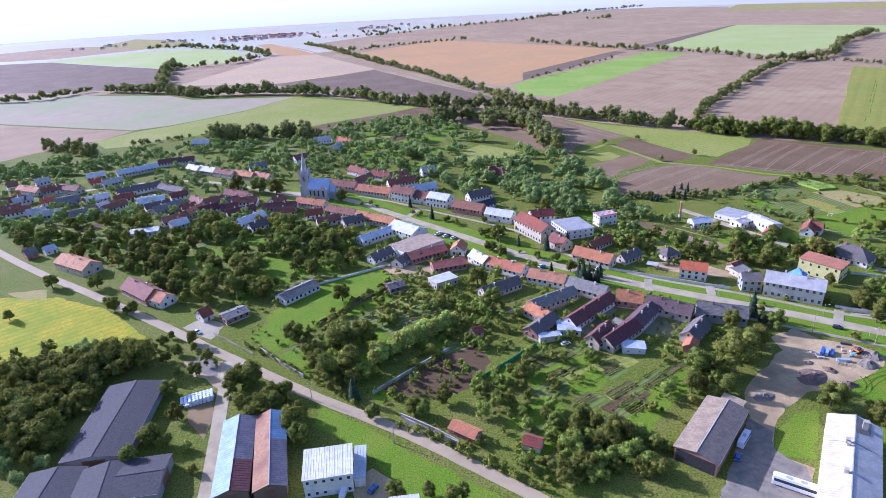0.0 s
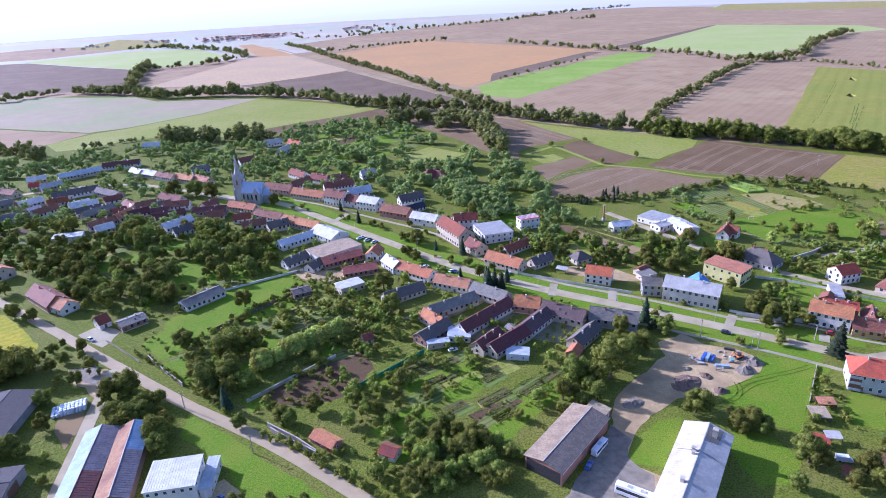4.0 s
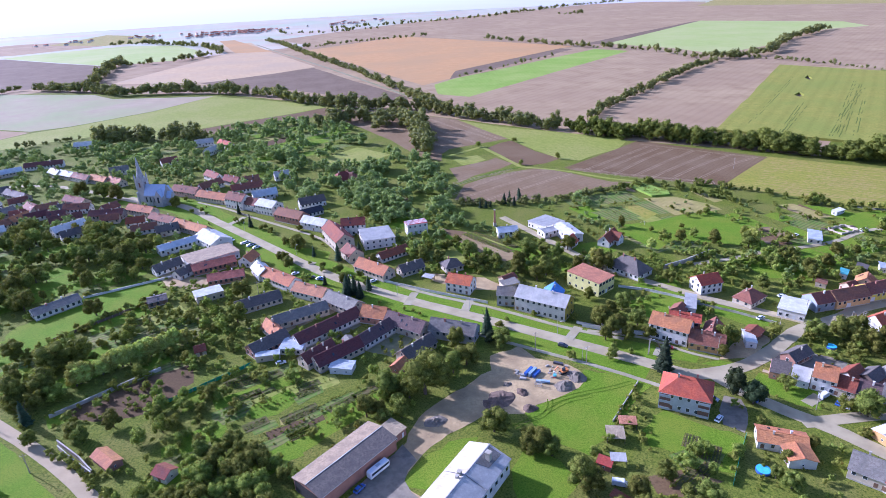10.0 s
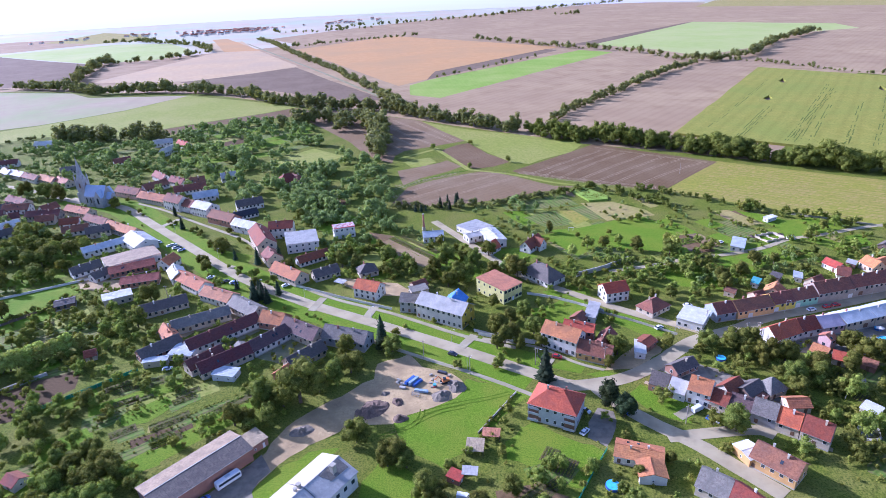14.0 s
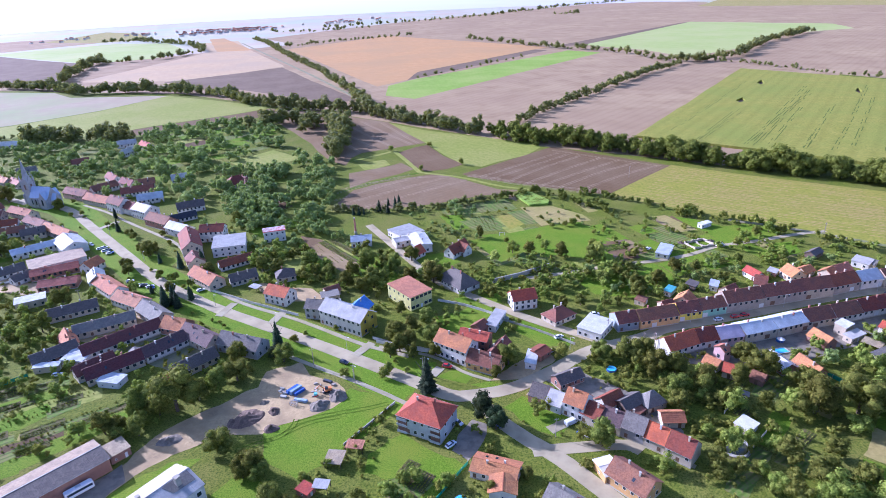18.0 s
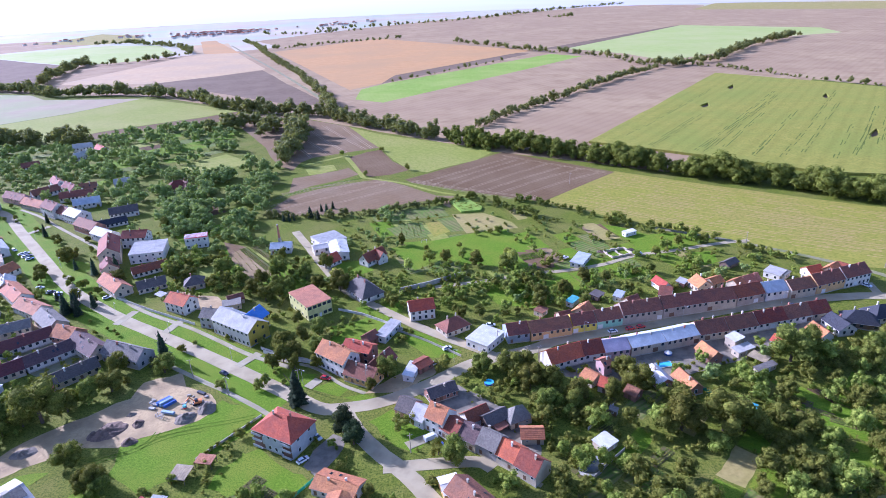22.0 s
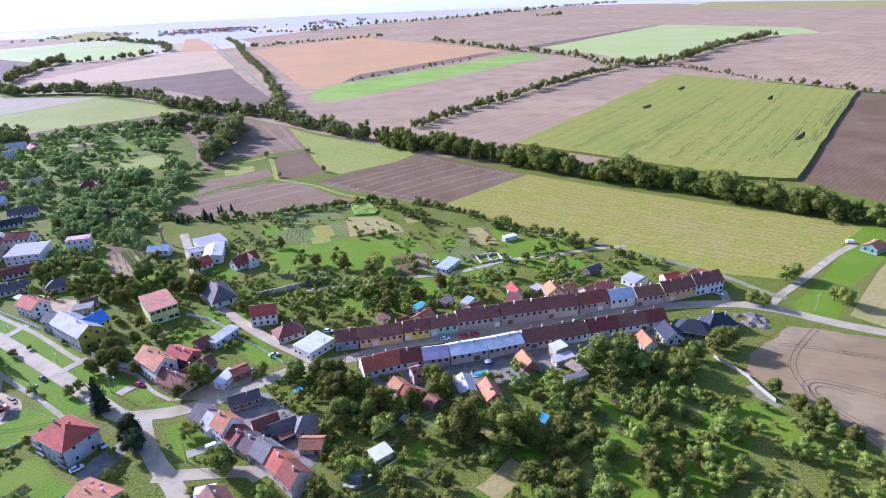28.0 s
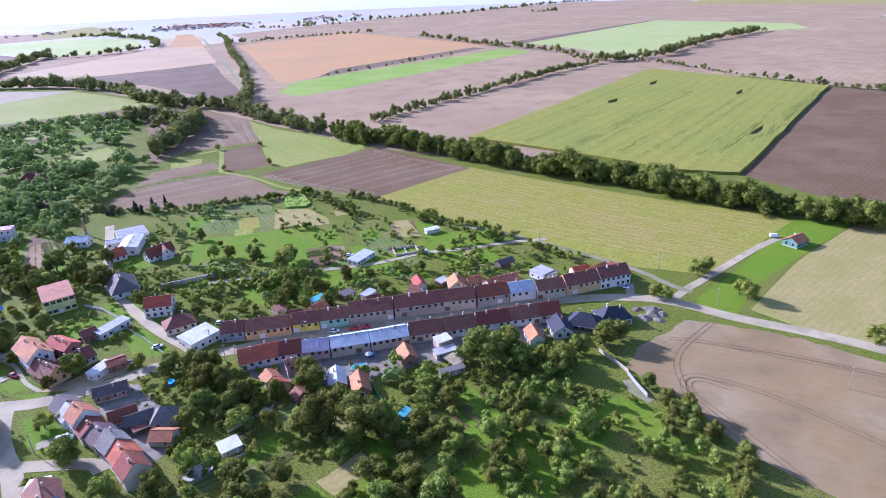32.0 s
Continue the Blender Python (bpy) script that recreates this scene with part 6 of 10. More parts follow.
field("field", "grass_bright", 0.05, [(142.8, 181.8), (158.1, 188.9), (162.7, 197.0), (169.7, 204.4), (194.4, 195.3), (184.4, 185.3), (160.6, 158.7), (146.0, 167.5)])
field("field", "grass_bright", 0.05, [(180.2, 170.0), (191.3, 178.9), (212.6, 162.8), (202.6, 147.7), (180.9, 162.1)])
field("field", "crop_lime", 0.05, [(1.1, 546.1), (30.9, 585.6), (66.2, 551.5), (42.3, 520.7), (26.7, 513.7)])
field("field", "grass_bright", 0.04, [(-92.7, 252.4), (-74.8, 287.7), (-46.2, 306.6), (-32.2, 290.7), (-54.9, 257.8), (-67.5, 250.4), (-85.6, 236.2)])
field("field", "grass_bright", 0.05, [(-78.1, 217.1), (-62.0, 222.7), (-59.0, 207.5), (-62.3, 200.5), (-74.0, 210.5)])
field("field", "grass_bright", 0.05, [(-53.9, 181.4), (-37.8, 172.5), (-22.6, 160.0), (-3.5, 146.1), (13.2, 132.8), (-17.3, 134.1), (-31.8, 156.4), (-51.4, 168.7)])
field("field", "soil_dark", 0.05, [(298.7, 337.3), (308.4, 340.8), (310.5, 315.6), (302.4, 311.0), (295.5, 317.0)])
field("field", "soil_brown", 0.05, [(340.6, 373.3), (347.9, 375.7), (352.0, 354.4), (338.2, 350.9)])
field("field", "crop_green", 1.1, [(251.2, 426.0), (263.8, 431.1), (273.8, 411.4), (272.2, 404.8), (260.1, 402.4)], "dense green undergrowth of a maize plot")
field("field", "straw", 0.11, [(253.9, 399.6), (275.5, 400.2), (291.0, 383.5), (294.7, 371.6), (263.2, 366.2)])
field("field", "soil_near", 0.05, [(253.2, 414.1), (246.7, 419.2), (248.7, 438.7), (252.2, 428.4)])
field("field", "garden_rows", 0.05, [(217.3, 384.6), (233.6, 387.5), (239.3, 361.4), (222.4, 358.0)], "rows of vegetables in a garden plot")
field("field", "garden_rows", 0.05, [(198.1, 403.7), (212.4, 410.4), (242.7, 419.6), (248.3, 405.5), (216.2, 390.7), (201.3, 389.7)], "rows of vegetables in a garden plot")
field("field", "crop_mown", 0.05, [(235.0, 385.4), (250.1, 389.4), (255.6, 372.3), (242.8, 361.2)])
field("field", "soil_brown", 0.055, [(291.7, 335.7), (311.1, 336.2), (314.4, 324.6), (304.2, 313.0), (295.1, 321.9)])
field("field", "soil_near", 0.055, [(331.6, 371.1), (344.4, 375.9), (350.3, 354.5), (339.9, 350.8)])
field("field", "grass_bright", 0.05, [(280.9, 363.3), (291.3, 364.4), (301.5, 344.8), (288.4, 339.0)])
field("field", "grass_bright", 0.05, [(223.3, 353.6), (250.4, 356.3), (270.7, 359.4), (281.8, 341.8), (259.8, 331.3), (239.7, 336.2)])
field("field", "grass_bright", 0.05, [(358.6, 354.0), (393.3, 360.6), (406.2, 346.8), (380.2, 332.3), (358.5, 333.5)])
field("field", "grass_bright", 0.05, [(382.5, 328.4), (398.7, 331.3), (397.6, 316.6), (387.3, 311.6)])
field("field", "soil_brown", 0.05, [(132.2, 328.1), (119.3, 346.1), (111.0, 360.6), (125.7, 354.5), (154.9, 310.7), (147.1, 307.7)])
field("yard", "yard", 0.06, [(144.8, 223.4), (133.5, 216.5), (132.2, 207.1), (121.1, 196.5), (110.4, 187.4), (104.4, 179.9), (98.2, 160.7), (80.9, 138.6), (63.8, 116.9), (93.6, 115.8), (108.4, 142.0), (100.6, 149.8), (106.9, 162.2), (115.4, 171.2), (120.3, 173.0), (126.5, 178.6), (130.6, 179.8), (141.6, 179.2), (147.5, 185.1), (158.6, 189.3), (165.4, 193.5), (169.4, 199.7), (163.4, 208.7), (151.7, 213.5), (147.9, 220.0)])
field("field", "grass_bright", 0.08, [(100.0, 148.5), (106.7, 158.8), (115.8, 167.0), (125.0, 169.6), (120.2, 159.5), (111.1, 146.7)])
# dark soil colour here includes the shade of the willow hedge
field("field", "bed_soil", 0.05, [(-29.2, 190.3), (-12.0, 208.4), (7.3, 220.0), (13.7, 206.7), (3.6, 188.3), (-15.8, 184.3)], "overgrown dug ground beside a wall, hedge shade put into its dark brown")
field("yard", "yard", 0.05, [(-118.0, 215.5), (-101.2, 214.4), (-93.6, 194.2), (-99.5, 198.3), (-108.9, 204.7)])
field("yard", "track", 0.05, [(47.8, 231.5), (70.3, 254.4), (76.3, 246.5), (57.5, 224.9)], "trodden earth and grass of a farm courtyard")
field("yard", "yard", 0.05, [(22.6, 247.1), (32.1, 252.9), (56.4, 265.5), (63.8, 260.6), (42.6, 242.4)])
field("yard", "track", 0.05, [(76.3, 226.8), (90.1, 249.0), (107.0, 240.6), (92.4, 219.6)], "trodden earth and grass of a farm courtyard")
# back gardens of the terraces: their shade is put in as grey ground
field("yard", "asphalt_shade_grey", 0.05, [(293.5, 224.4), (316.6, 233.7), (357.8, 243.1), (385.8, 249.8), (417.1, 256.3), (416.0, 243.5), (379.0, 228.0), (355.0, 220.2), (336.0, 210.0), (315.2, 213.9), (300.2, 216.8)])
field("yard", "asphalt_shade_grey", 0.05, [(242.3, 209.2), (259.1, 212.4), (273.3, 200.4), (286.8, 178.7), (283.6, 171.2), (271.5, 181.5), (253.5, 196.1)])
field("yard", "yard", 0.05, [(104.8, 297.3), (135.4, 288.2), (147.3, 274.9), (124.5, 276.6), (109.0, 287.1)])
field("yard", "yard", 0.05, [(-54.8, 323.4), (-33.3, 305.4), (-7.6, 302.9), (-10.6, 288.7), (-35.6, 294.5)])
field("yard", "yard", 0.05, [(223.1, 207.9), (239.0, 223.8), (247.8, 225.5), (250.8, 221.6), (237.9, 209.3)])

# roads
strip("verge", "grass_bright", 25, 0.02, [(-132.4, 453.0), (-90.0, 434.9), (-71.5, 422.9), (-37.6, 387.8), (-12.6, 363.5), (20.6, 330.2), (48.7, 301.9), (78.1, 280.2), (97.6, 267.0), (121.0, 253.5), (139.8, 242.3), (164.4, 227.0), (196.5, 206.6)])
strip("road", "asphalt_pale", 6.4, 0.12, [(-132.4, 453.0), (-90.0, 434.9), (-71.5, 422.9), (-37.6, 387.8), (-12.6, 363.5), (20.6, 330.2), (48.7, 301.9), (78.1, 280.2), (97.6, 267.0), (121.0, 253.5), (139.8, 242.3), (164.4, 227.0), (196.5, 206.6), (207.8, 198.7), (215.4, 198.9), (230.8, 202.2), (247.0, 212.6), (256.2, 220.4), (266.1, 227.8), (284.0, 233.8), (293.3, 237.7), (299.5, 242.6), (326.8, 249.3), (350.2, 255.8), (387.0, 267.4), (425.5, 274.4), (456.3, 276.4), (474.7, 270.7), (493.6, 256.8), (521.4, 243.6), (540.0, 232.3), (557.9, 219.6)])
strip("road", "asphalt_pale", 6, 0.13, [(215.6, 201.5), (219.9, 192.1), (229.0, 179.4), (242.6, 166.8), (249.7, 157.8), (260.3, 143.9)])
strip("road", "asphalt_pale", 5, 0.11, [(234.7, 169.5), (246.4, 170.6), (266.1, 172.5), (269.7, 168.7)])
strip("road", "lane_pale", 4.8, 0.12, [(-313.0, 366.0), (-249.2, 318.5), (-216.7, 297.8), (-187.2, 278.5), (-156.1, 257.5), (-140.0, 246.5), (-124.8, 235.7), (-110.5, 225.2), (-97.4, 216.3), (-85.2, 208.0), (-54.9, 186.6), (-34.0, 174.5), (-14.9, 162.4), (2.1, 149.5), (20.3, 135.7), (31.9, 125.8)])
strip("road", "asphalt_pale", 5, 0.11, [(-98.0, 214.2), (-92.3, 190.6), (-87.5, 170.7), (-81.6, 146.1), (-77.7, 128.3)])
strip("road", "asphalt_pale", 5, 0.11, [(273.7, 230.8), (267.3, 236.3), (253.9, 245.4), (239.4, 256.1), (215.6, 277.8), (200.3, 291.8), (183.8, 320.4), (171.1, 344.0), (153.0, 376.1)])
strip("road", "asphalt_pale", 4.0, 0.13, [(472.9, 272.7), (482.0, 283.0), (494.5, 293.2), (513.3, 310.6), (535.7, 330.3), (550.5, 340.5)])
strip("road", "track", 3.5, 0.1, [(483.7, 279.5), (475.8, 286.9), (465.6, 303.4), (433.4, 330.7), (404.1, 351.6), (378.0, 365.9)])
strip("road", "asphalt_pale", 3.2, 0.1, [(246.3, 294.1), (263.3, 297.7), (280.5, 302.1), (292.2, 307.4), (313.1, 309.1), (337.6, 316.2), (354.4, 327.6), (380.2, 332.3), (404.4, 340.4), (424.6, 344.0)])
drawn_lines("wheel_line", "soil_pale", 0.085, 0.5, 2.2, [[(218.3, 477.6), (234.2, 467.0), (252.8, 453.3), (282.0, 437.1), (302.7, 425.7)],
                                                  [(247.3, 457.2), (284.0, 497.4), (317.6, 525.6)],
                                                  [(271.7, 444.5), (310.3, 479.1), (344.7, 507.0)],
                                                  [(298.9, 431.8), (342.9, 470.3), (374.3, 488.9)],
                                                  [(120.9, 426.6), (152.7, 459.7), (182.0, 480.2)],
                                                  [(121.4, 454.1), (158.7, 477.4), (209.4, 479.0)],
                                                  [(303.2, 431.1), (313.2, 435.2), (311.2, 424.4)],
                                                  [(228.0, 473.0), (262.0, 503.0), (300.0, 538.0)],
                                                  [(262.0, 452.0), (297.0, 486.0), (333.0, 517.0)],
                                                  [(285.0, 440.0), (326.0, 478.0), (360.0, 500.0)],
                                                  [(236.0, 466.0), (273.0, 500.0), (308.0, 532.0)],
                                                  [(296.0, 548.0), (318.0, 530.0), (345.0, 508.0), (374.0, 487.0)],
                                                  [(222.0, 480.0), (258.0, 456.0), (290.0, 440.0), (314.0, 428.0)],
                                                  [(130.0, 420.0), (165.0, 448.0), (200.0, 474.0)],
                                                  [(145.0, 412.0), (180.0, 438.0), (218.0, 468.0)],
                                                  [(115.0, 440.0), (150.0, 472.0), (172.0, 486.0)]],
            "pale wheel lines and headland turns on ploughed soil")
drawn_lines("wheel_line", "soil_wet", 0.075, 0.42, 2.0, [[(490.0, 259.0), (481.3, 251.5), (466.0, 236.0), (459.7, 225.6), (458.0, 214.0), (459.5, 206.0), (466.7, 192.4), (476.4, 171.6), (482.0, 158.0)],
                                                  [(470.0, 172.0), (463.0, 190.0), (457.5, 203.0), (458.0, 214.0), (463.0, 217.5), (470.0, 215.0), (482.4, 208.5), (496.5, 195.2), (512.0, 178.0)],
                                                  [(460.5, 206.0), (459.5, 212.0), (463.5, 215.0), (468.0, 213.5), (474.0, 209.0)],
                                                  [(462.0, 241.5), (475.8, 238.9), (502.6, 227.0), (530.3, 216.4)],
                                                  [(484.0, 235.0), (500.0, 231.0), (516.0, 224.0), (536.0, 212.0)]],
            "dark tyre tracks pressed into tilled soil")
strip("footpath", "paving", 2, 0.1, [(195.4, 192.1), (176.5, 205.7), (147.7, 222.3), (120.3, 239.3)])
strip("footpath", "paving", 1.8, 0.1, [(236.2, 199.5), (248.6, 190.2), (264.7, 176.4), (284.2, 161.5)])
strip("road", "asphalt_pale", 5, 0.1, [(-103.5, 433.7), (-133.8, 450.5), (-173.3, 475.8), (-232.3, 504.3), (-291.8, 493.1), (-335.6, 468.2)])

# houses on the north side of the street
house(-85.3, 453.7, 25.8, 9.0, -26.4, 4.5, 8, "brown", "pink")
house(-58.2, 436.7, 30.0, 9.0, -27.7, 4, 7.5, "orange", "cream")
house(-34.4, 420.7, 18.0, 10.0, -31.9, 7, 11, "brown", "white")
house(-21.7, 414.5, 14.4, 9.0, -32.0, 5, 8.5, "brown", "white")
house(-8.1, 405.8, 16.8, 11.0, -31.8, 6.5, 9.5, "metal_white", "white")
house(12.0, 386.4, 22.8, 10.0, -31.7, 5, 8.5, "brown", "brick")
house(27.6, 372.7, 9.5, 9.0, -31.6, 5, 8, "metal_white", "white")
house(35.8, 367.8, 9.6, 9.0, -30.6, 5, 8, "metal_white", "white")
house(50.5, 342.5, 28.1, 11.0, -62.1, 7.5, 11.5, "dark_red", "cream")
house(57.5, 360.7, 14.7, 10.0, 5.4, 7, 10, "dark_red", "white")
flat_house(73.9, 343.2, 19.8, 18.5, 107.1, 6, "metal_grey", "white")
flat_house(97.3, 356.4, 7.3, 12.9, 109.3, 7, "red_stripe", "white")
house(62.1, 320.6, 11.9, 9.0, -58.1, 4.5, 8, "brown", "cream")
house(76.9, 298.8, 22.2, 9.0, -39.4, 4, 7.5, "orange", "cream")
house(85.2, 320.2, 18.5, 7.0, 37.2, 3, 5.5, "dark_red", "white")
house(96.4, 299.5, 13.8, 7.0, 32.7, 3, 6, "dark", "cream")
house(118.6, 301.4, 9.9, 9.0, 21.8, 3.2, 6.5, "dark", "cream", kind='hip')
house(122.9, 276.6, 12.8, 9.0, -24.4, 5.5, 8.5, "red", "white")
house(144.6, 261.5, 9.0, 8.0, -11.6, 6, 8.5, "grey", "grey_wall")
house(160.7, 252.1, 24.6, 11.0, -31.8, 7.5, 11, "metal_grey", "school", gable='yellow')
house(165.2, 256.3, 11.0, 9.0, -111.0, 6.5, 10, "cobalt", "yellow")
flat_house(187.2, 274.0, 12.6, 18.9, 40.7, 7.5, "pink", "lime")
flat_house(147.3, 277.1, 8.5, 5.8, 21.3, 3.2, "grey", "cream")
house(147.1, 282.6, 7.4, 6.0, 32.1, 2.8, 4.5, "brown", "cream")
house(179.3, 343.3, 14.0, 8.0, 25.1, 4, 5, "metal_grey", "white")
house(188.5, 338.3, 19.0, 10.0, -73.3, 5, 6, "metal_white", "white")
house(153.1, 344.8, 12.0, 8.0, 7.2, 4, 6, "metal_blue", "white")
house(186.4, 324.4, 9.8, 7.0, 50.8, 3, 6.5, "red", "white")
house(210.1, 327.2, 14.8, 7.0, 52.5, 3.5, 7, "dark_red", "white")
house(214.0, 326.7, 6.6, 6.0, -45.0, 3.5, 7, "dark_red", "white")
house(210.7, 288.4, 19.2, 12.0, -52.0, 3.4, 9, "dark", "white", kind='hip')
house(241.0, 265.9, 11.4, 9.0, 14.1, 5.5, 8.5, "red", "white")
house(255.9, 252.7, 12.3, 9.0, 35.5, 3, 6.5, "brown", "cream", kind='hip')
flat_house(269.8, 241.1, 10.6, 12.8, -36.1, 4.2, "metal_white", "white")

# row of houses along the eastern street, north side
house(283.2, 245.4, 9.5, 9.0, 12.1, 4.5, 7.5, "brown", "blue", row=True)
house(297.3, 248.2, 18.5, 9.0, 14.2, 4.5, 7.5, "brown", "apricot", row=True)
house(312.2, 252.7, 11.0, 9.0, 13.3, 4.5, 7.5, "brown", "yellow", row=True)
house(323.6, 255.9, 12.1, 9.0, 14.6, 4.5, 7.5, "brown", "mint", row=True)
house(339.0, 260.0, 19.1, 9.0, 13.4, 5.5, 9, "brown", "beige", row=True)
house(359.5, 265.5, 22.3, 9.0, 14.3, 5.5, 9, "brown", "beige", row=True)
house(377.2, 269.6, 14.2, 9.0, 10.9, 5.5, 9, "brown", "cream", row=True)
house(391.7, 274.1, 14.9, 9.0, 17.4, 5, 8.5, "dark_red", "beige", row=True)
house(405.4, 277.6, 12.0, 9.0, 14.1, 5, 8, "metal_blue", "white", row=True)
house(418.4, 279.6, 13.5, 9.0, 14.9, 5, 8, "brown", "cream", row=True)
house(433.1, 284.4, 17.7, 9.0, 21.5, 5.5, 9, "brown", "apricot", row=True)
house(448.8, 290.0, 15.9, 9.0, 20.5, 6, 9.5, "brown", "white", row=True)

# row of houses along the eastern street, south side
house(300.2, 226.6, 15.4, 9.0, 23.0, 3.8, 7.5, "red", "white", row=True)
house(311.9, 230.7, 9.0, 9.0, 14.3, 4, 7.5, "dark_red", "white", row=True)
house(321.6, 232.1, 10.6, 9.0, 11.9, 4.4, 7, "metal_lilac", "pink", row=True)
house(334.4, 235.3, 15.4, 9.0, 16.1, 4.8, 6.9, "metal_blue", "cream", row=True)
house(349.4, 239.8, 15.6, 9.0, 18.1, 4.8, 6.9, "metal_blue", "cream", row=True)
house(364.0, 244.7, 13.8, 9.0, 13.4, 4, 7.5, "brown", "cream", row=True)
house(377.6, 248.1, 13.9, 9.0, 15.7, 4, 7.5, "brown", "white", row=True)
house(391.7, 252.4, 14.5, 9.0, 15.4, 4, 7.5, "dark_red", "white", row=True)
house(404.9, 256.1, 12.7, 9.0, 16.1, 4, 7.5, "brown", "white", row=True)
house(415.8, 258.9, 9.4, 9.0, 13.4, 4, 7.5, "dark_red", "cream", row=True)
house(419.5, 246.7, 10.4, 8.0, -79.9, 3.2, 6, "dark_blue", "white")
house(430.2, 250.6, 13.2, 9.0, -19.4, 3.2, 7, "dark_blue", "brown_wall", kind='hip')
house(442.7, 255.7, 13.4, 9.0, 10.6, 3.2, 7, "dark_blue", "cream", kind='hip')

# sheds and back buildings of the eastern rows
house(408.4, 240.9, 8.6, 6.0, -77.7, 3, 5.5, "orange", "white")
house(334.0, 212.2, 10.0, 6.0, -73.9, 3.2, 5, "metal_white", "brick")
house(343.3, 208.7, 10.2, 6.0, -72.2, 3, 5.5, "orange", "brick")
house(358.2, 227.6, 8.6, 6.0, -69.7, 3, 5.5, "orange", "brick")
house(309.0, 212.9, 5.7, 6.0, -50.3, 3, 5, "orange", "cream")
house(313.8, 208.4, 4.7, 6.0, -31.9, 3, 5, "red", "cream")
house(315.0, 219.2, 3.8, 5.0, 28.0, 5, 6.5, "pink", "pink")
house(315.2, 261.8, 7.6, 8.0, 52.2, 3.5, 6.5, "orange", "cream")
house(305.8, 258.7, 5.4, 6.0, 19.6, 3, 5, "brown", "cream")
house(338.6, 269.7, 6.4, 7.0, 28.4, 3, 6, "brown", "cream")
house(357.1, 278.4, 5.4, 7.0, -27.5, 3, 6, "brown", "white")
house(357.9, 287.8, 8.6, 5.0, -68.7, 3, 5, "red", "white")
house(376.0, 285.8, 8.1, 8.0, -77.1, 3.5, 6.5, "orange", "cream")
house(392.7, 285.1, 6.1, 7.0, 33.8, 3.5, 6, "orange", "cream")
house(400.4, 288.9, 9.0, 7.0, 21.5, 3.5, 6, "pink", "cream")
flat_house(417.3, 298.2, 8.9, 7.6, 44.2, 3.2, "metal_grey", "white")
house(436.0, 299.1, 8.6, 6.0, 19.3, 3, 5, "red", "white")
house(444.9, 297.8, 8.0, 7.0, 37.8, 3.5, 6.5, "orange", "brown_wall")
house(454.2, 300.8, 8.5, 5.0, -53.2, 3, 4.5, "dark_red", "white")
house(399.9, 310.8, 9.0, 5.0, 35.2, 2.5, 4, "dark", "brown_wall")
flat_house(334.9, 278.0, 7.0, 3.7, 61.0, 2.8, "metal_blue", "white")
flat_house(312.2, 273.5, 6.8, 3.4, 51.7, 2.8, "teal", "white")
flat_house(359.8, 356.4, 8.3, 3.2, 28.6, 2.6, "metal_white", "white")
flat_house(324.3, 319.6, 14.6, 6.7, 61.4, 2.8, "metal_blue", "white")
flat_house(371.6, 235.9, 6.0, 4.5, 33.2, 4.5, "metal_white", "cream")
flat_house(372.9, 230.4, 8.7, 3.6, 26.3, 2.8, "metal_grey", "cream")
flat_house(375.9, 218.0, 9.7, 2.2, 25.6, 2.6, "grey", "cream")
flat_house(324.8, 279.1, 5.9, 4.6, 48.8, 2.6, "dark", "brown_wall")
flat_house(296.3, 265.0, 5.1, 4.5, 52.8, 2.6, "brown", "cream")
house(384.1, 290.0, 7.2, 6.0, 28.0, 2.8, 4.6, "orange", "cream")
flat_house(420.8, 297.2, 7.1, 4.7, 43.6, 2.8, "grey", "white")
flat_house(369.0, 290.8, 5.5, 4.1, 48.6, 2.5, "metal_grey", "brick")
house(322.4, 203.8, 4.7, 5.0, -45.4, 2.6, 4.2, "brown", "brick")
house(389.3, 235.4, 4.1, 5.0, -57.3, 2.8, 4.6, "red", "white")
house(553.8, 331.4, 10.3, 8.0, 34.1, 3, 5.5, "orange", "teal_wall")

# houses round the crossroads
house(209.9, 225.5, 15.8, 9.0, -35.9, 7, 10.5, "orange", "white")
house(217.9, 231.7, 12.6, 7.0, -23.2, 6, 8, "red", "brick")
house(221.5, 216.5, 13.2, 8.0, -26.6, 3.8, 7.5, "brown", "ochre")
house(227.0, 223.8, 13.4, 7.0, 60.5, 3.2, 6.5, "brown", "cream")
flat_house(240.1, 219.2, 9.3, 4.1, 75.1, 3.0, "metal_white", "white")
house(243.8, 223.7, 6.7, 6.0, 42.4, 2.8, 3.8, "dark_red", "brick")
flat_house(227.5, 249.6, 14.2, 4.8, 67.2, 3.5, "metal_grey", "white")
house(220.3, 244.0, 5.8, 6.0, 50.2, 3, 5, "brown", "brick")
house(240.9, 196.5, 6.7, 8.0, -30.6, 3.5, 6.5, "dark", "salmon", row=True)
house(246.3, 192.1, 6.1, 8.0, -35.7, 3.5, 6.5, "metal_grey", "white", row=True)
house(252.6, 188.5, 7.8, 8.0, -34.8, 6, 9.5, "orange", "white", row=True)
house(257.7, 184.6, 7.3, 8.0, -41.7, 4, 7, "dark_red", "cream", row=True)
house(263.7, 180.9, 7.3, 8.0, -37.2, 4, 7.2, "slate_dark", "cream", row=True)
house(269.9, 176.9, 7.7, 8.0, -36.1, 4.5, 8, "grey", "grey_wall", row=True)
house(275.8, 172.4, 7.2, 8.0, -39.5, 4, 7.5, "red", "cream", row=True)
house(281.7, 166.6, 8.4, 8.0, -41.4, 4.4, 8.2, "dark_red", "cream", row=True)
house(252.1, 205.8, 10.9, 6.0, 28.1, 3, 5, "dark", "brick")
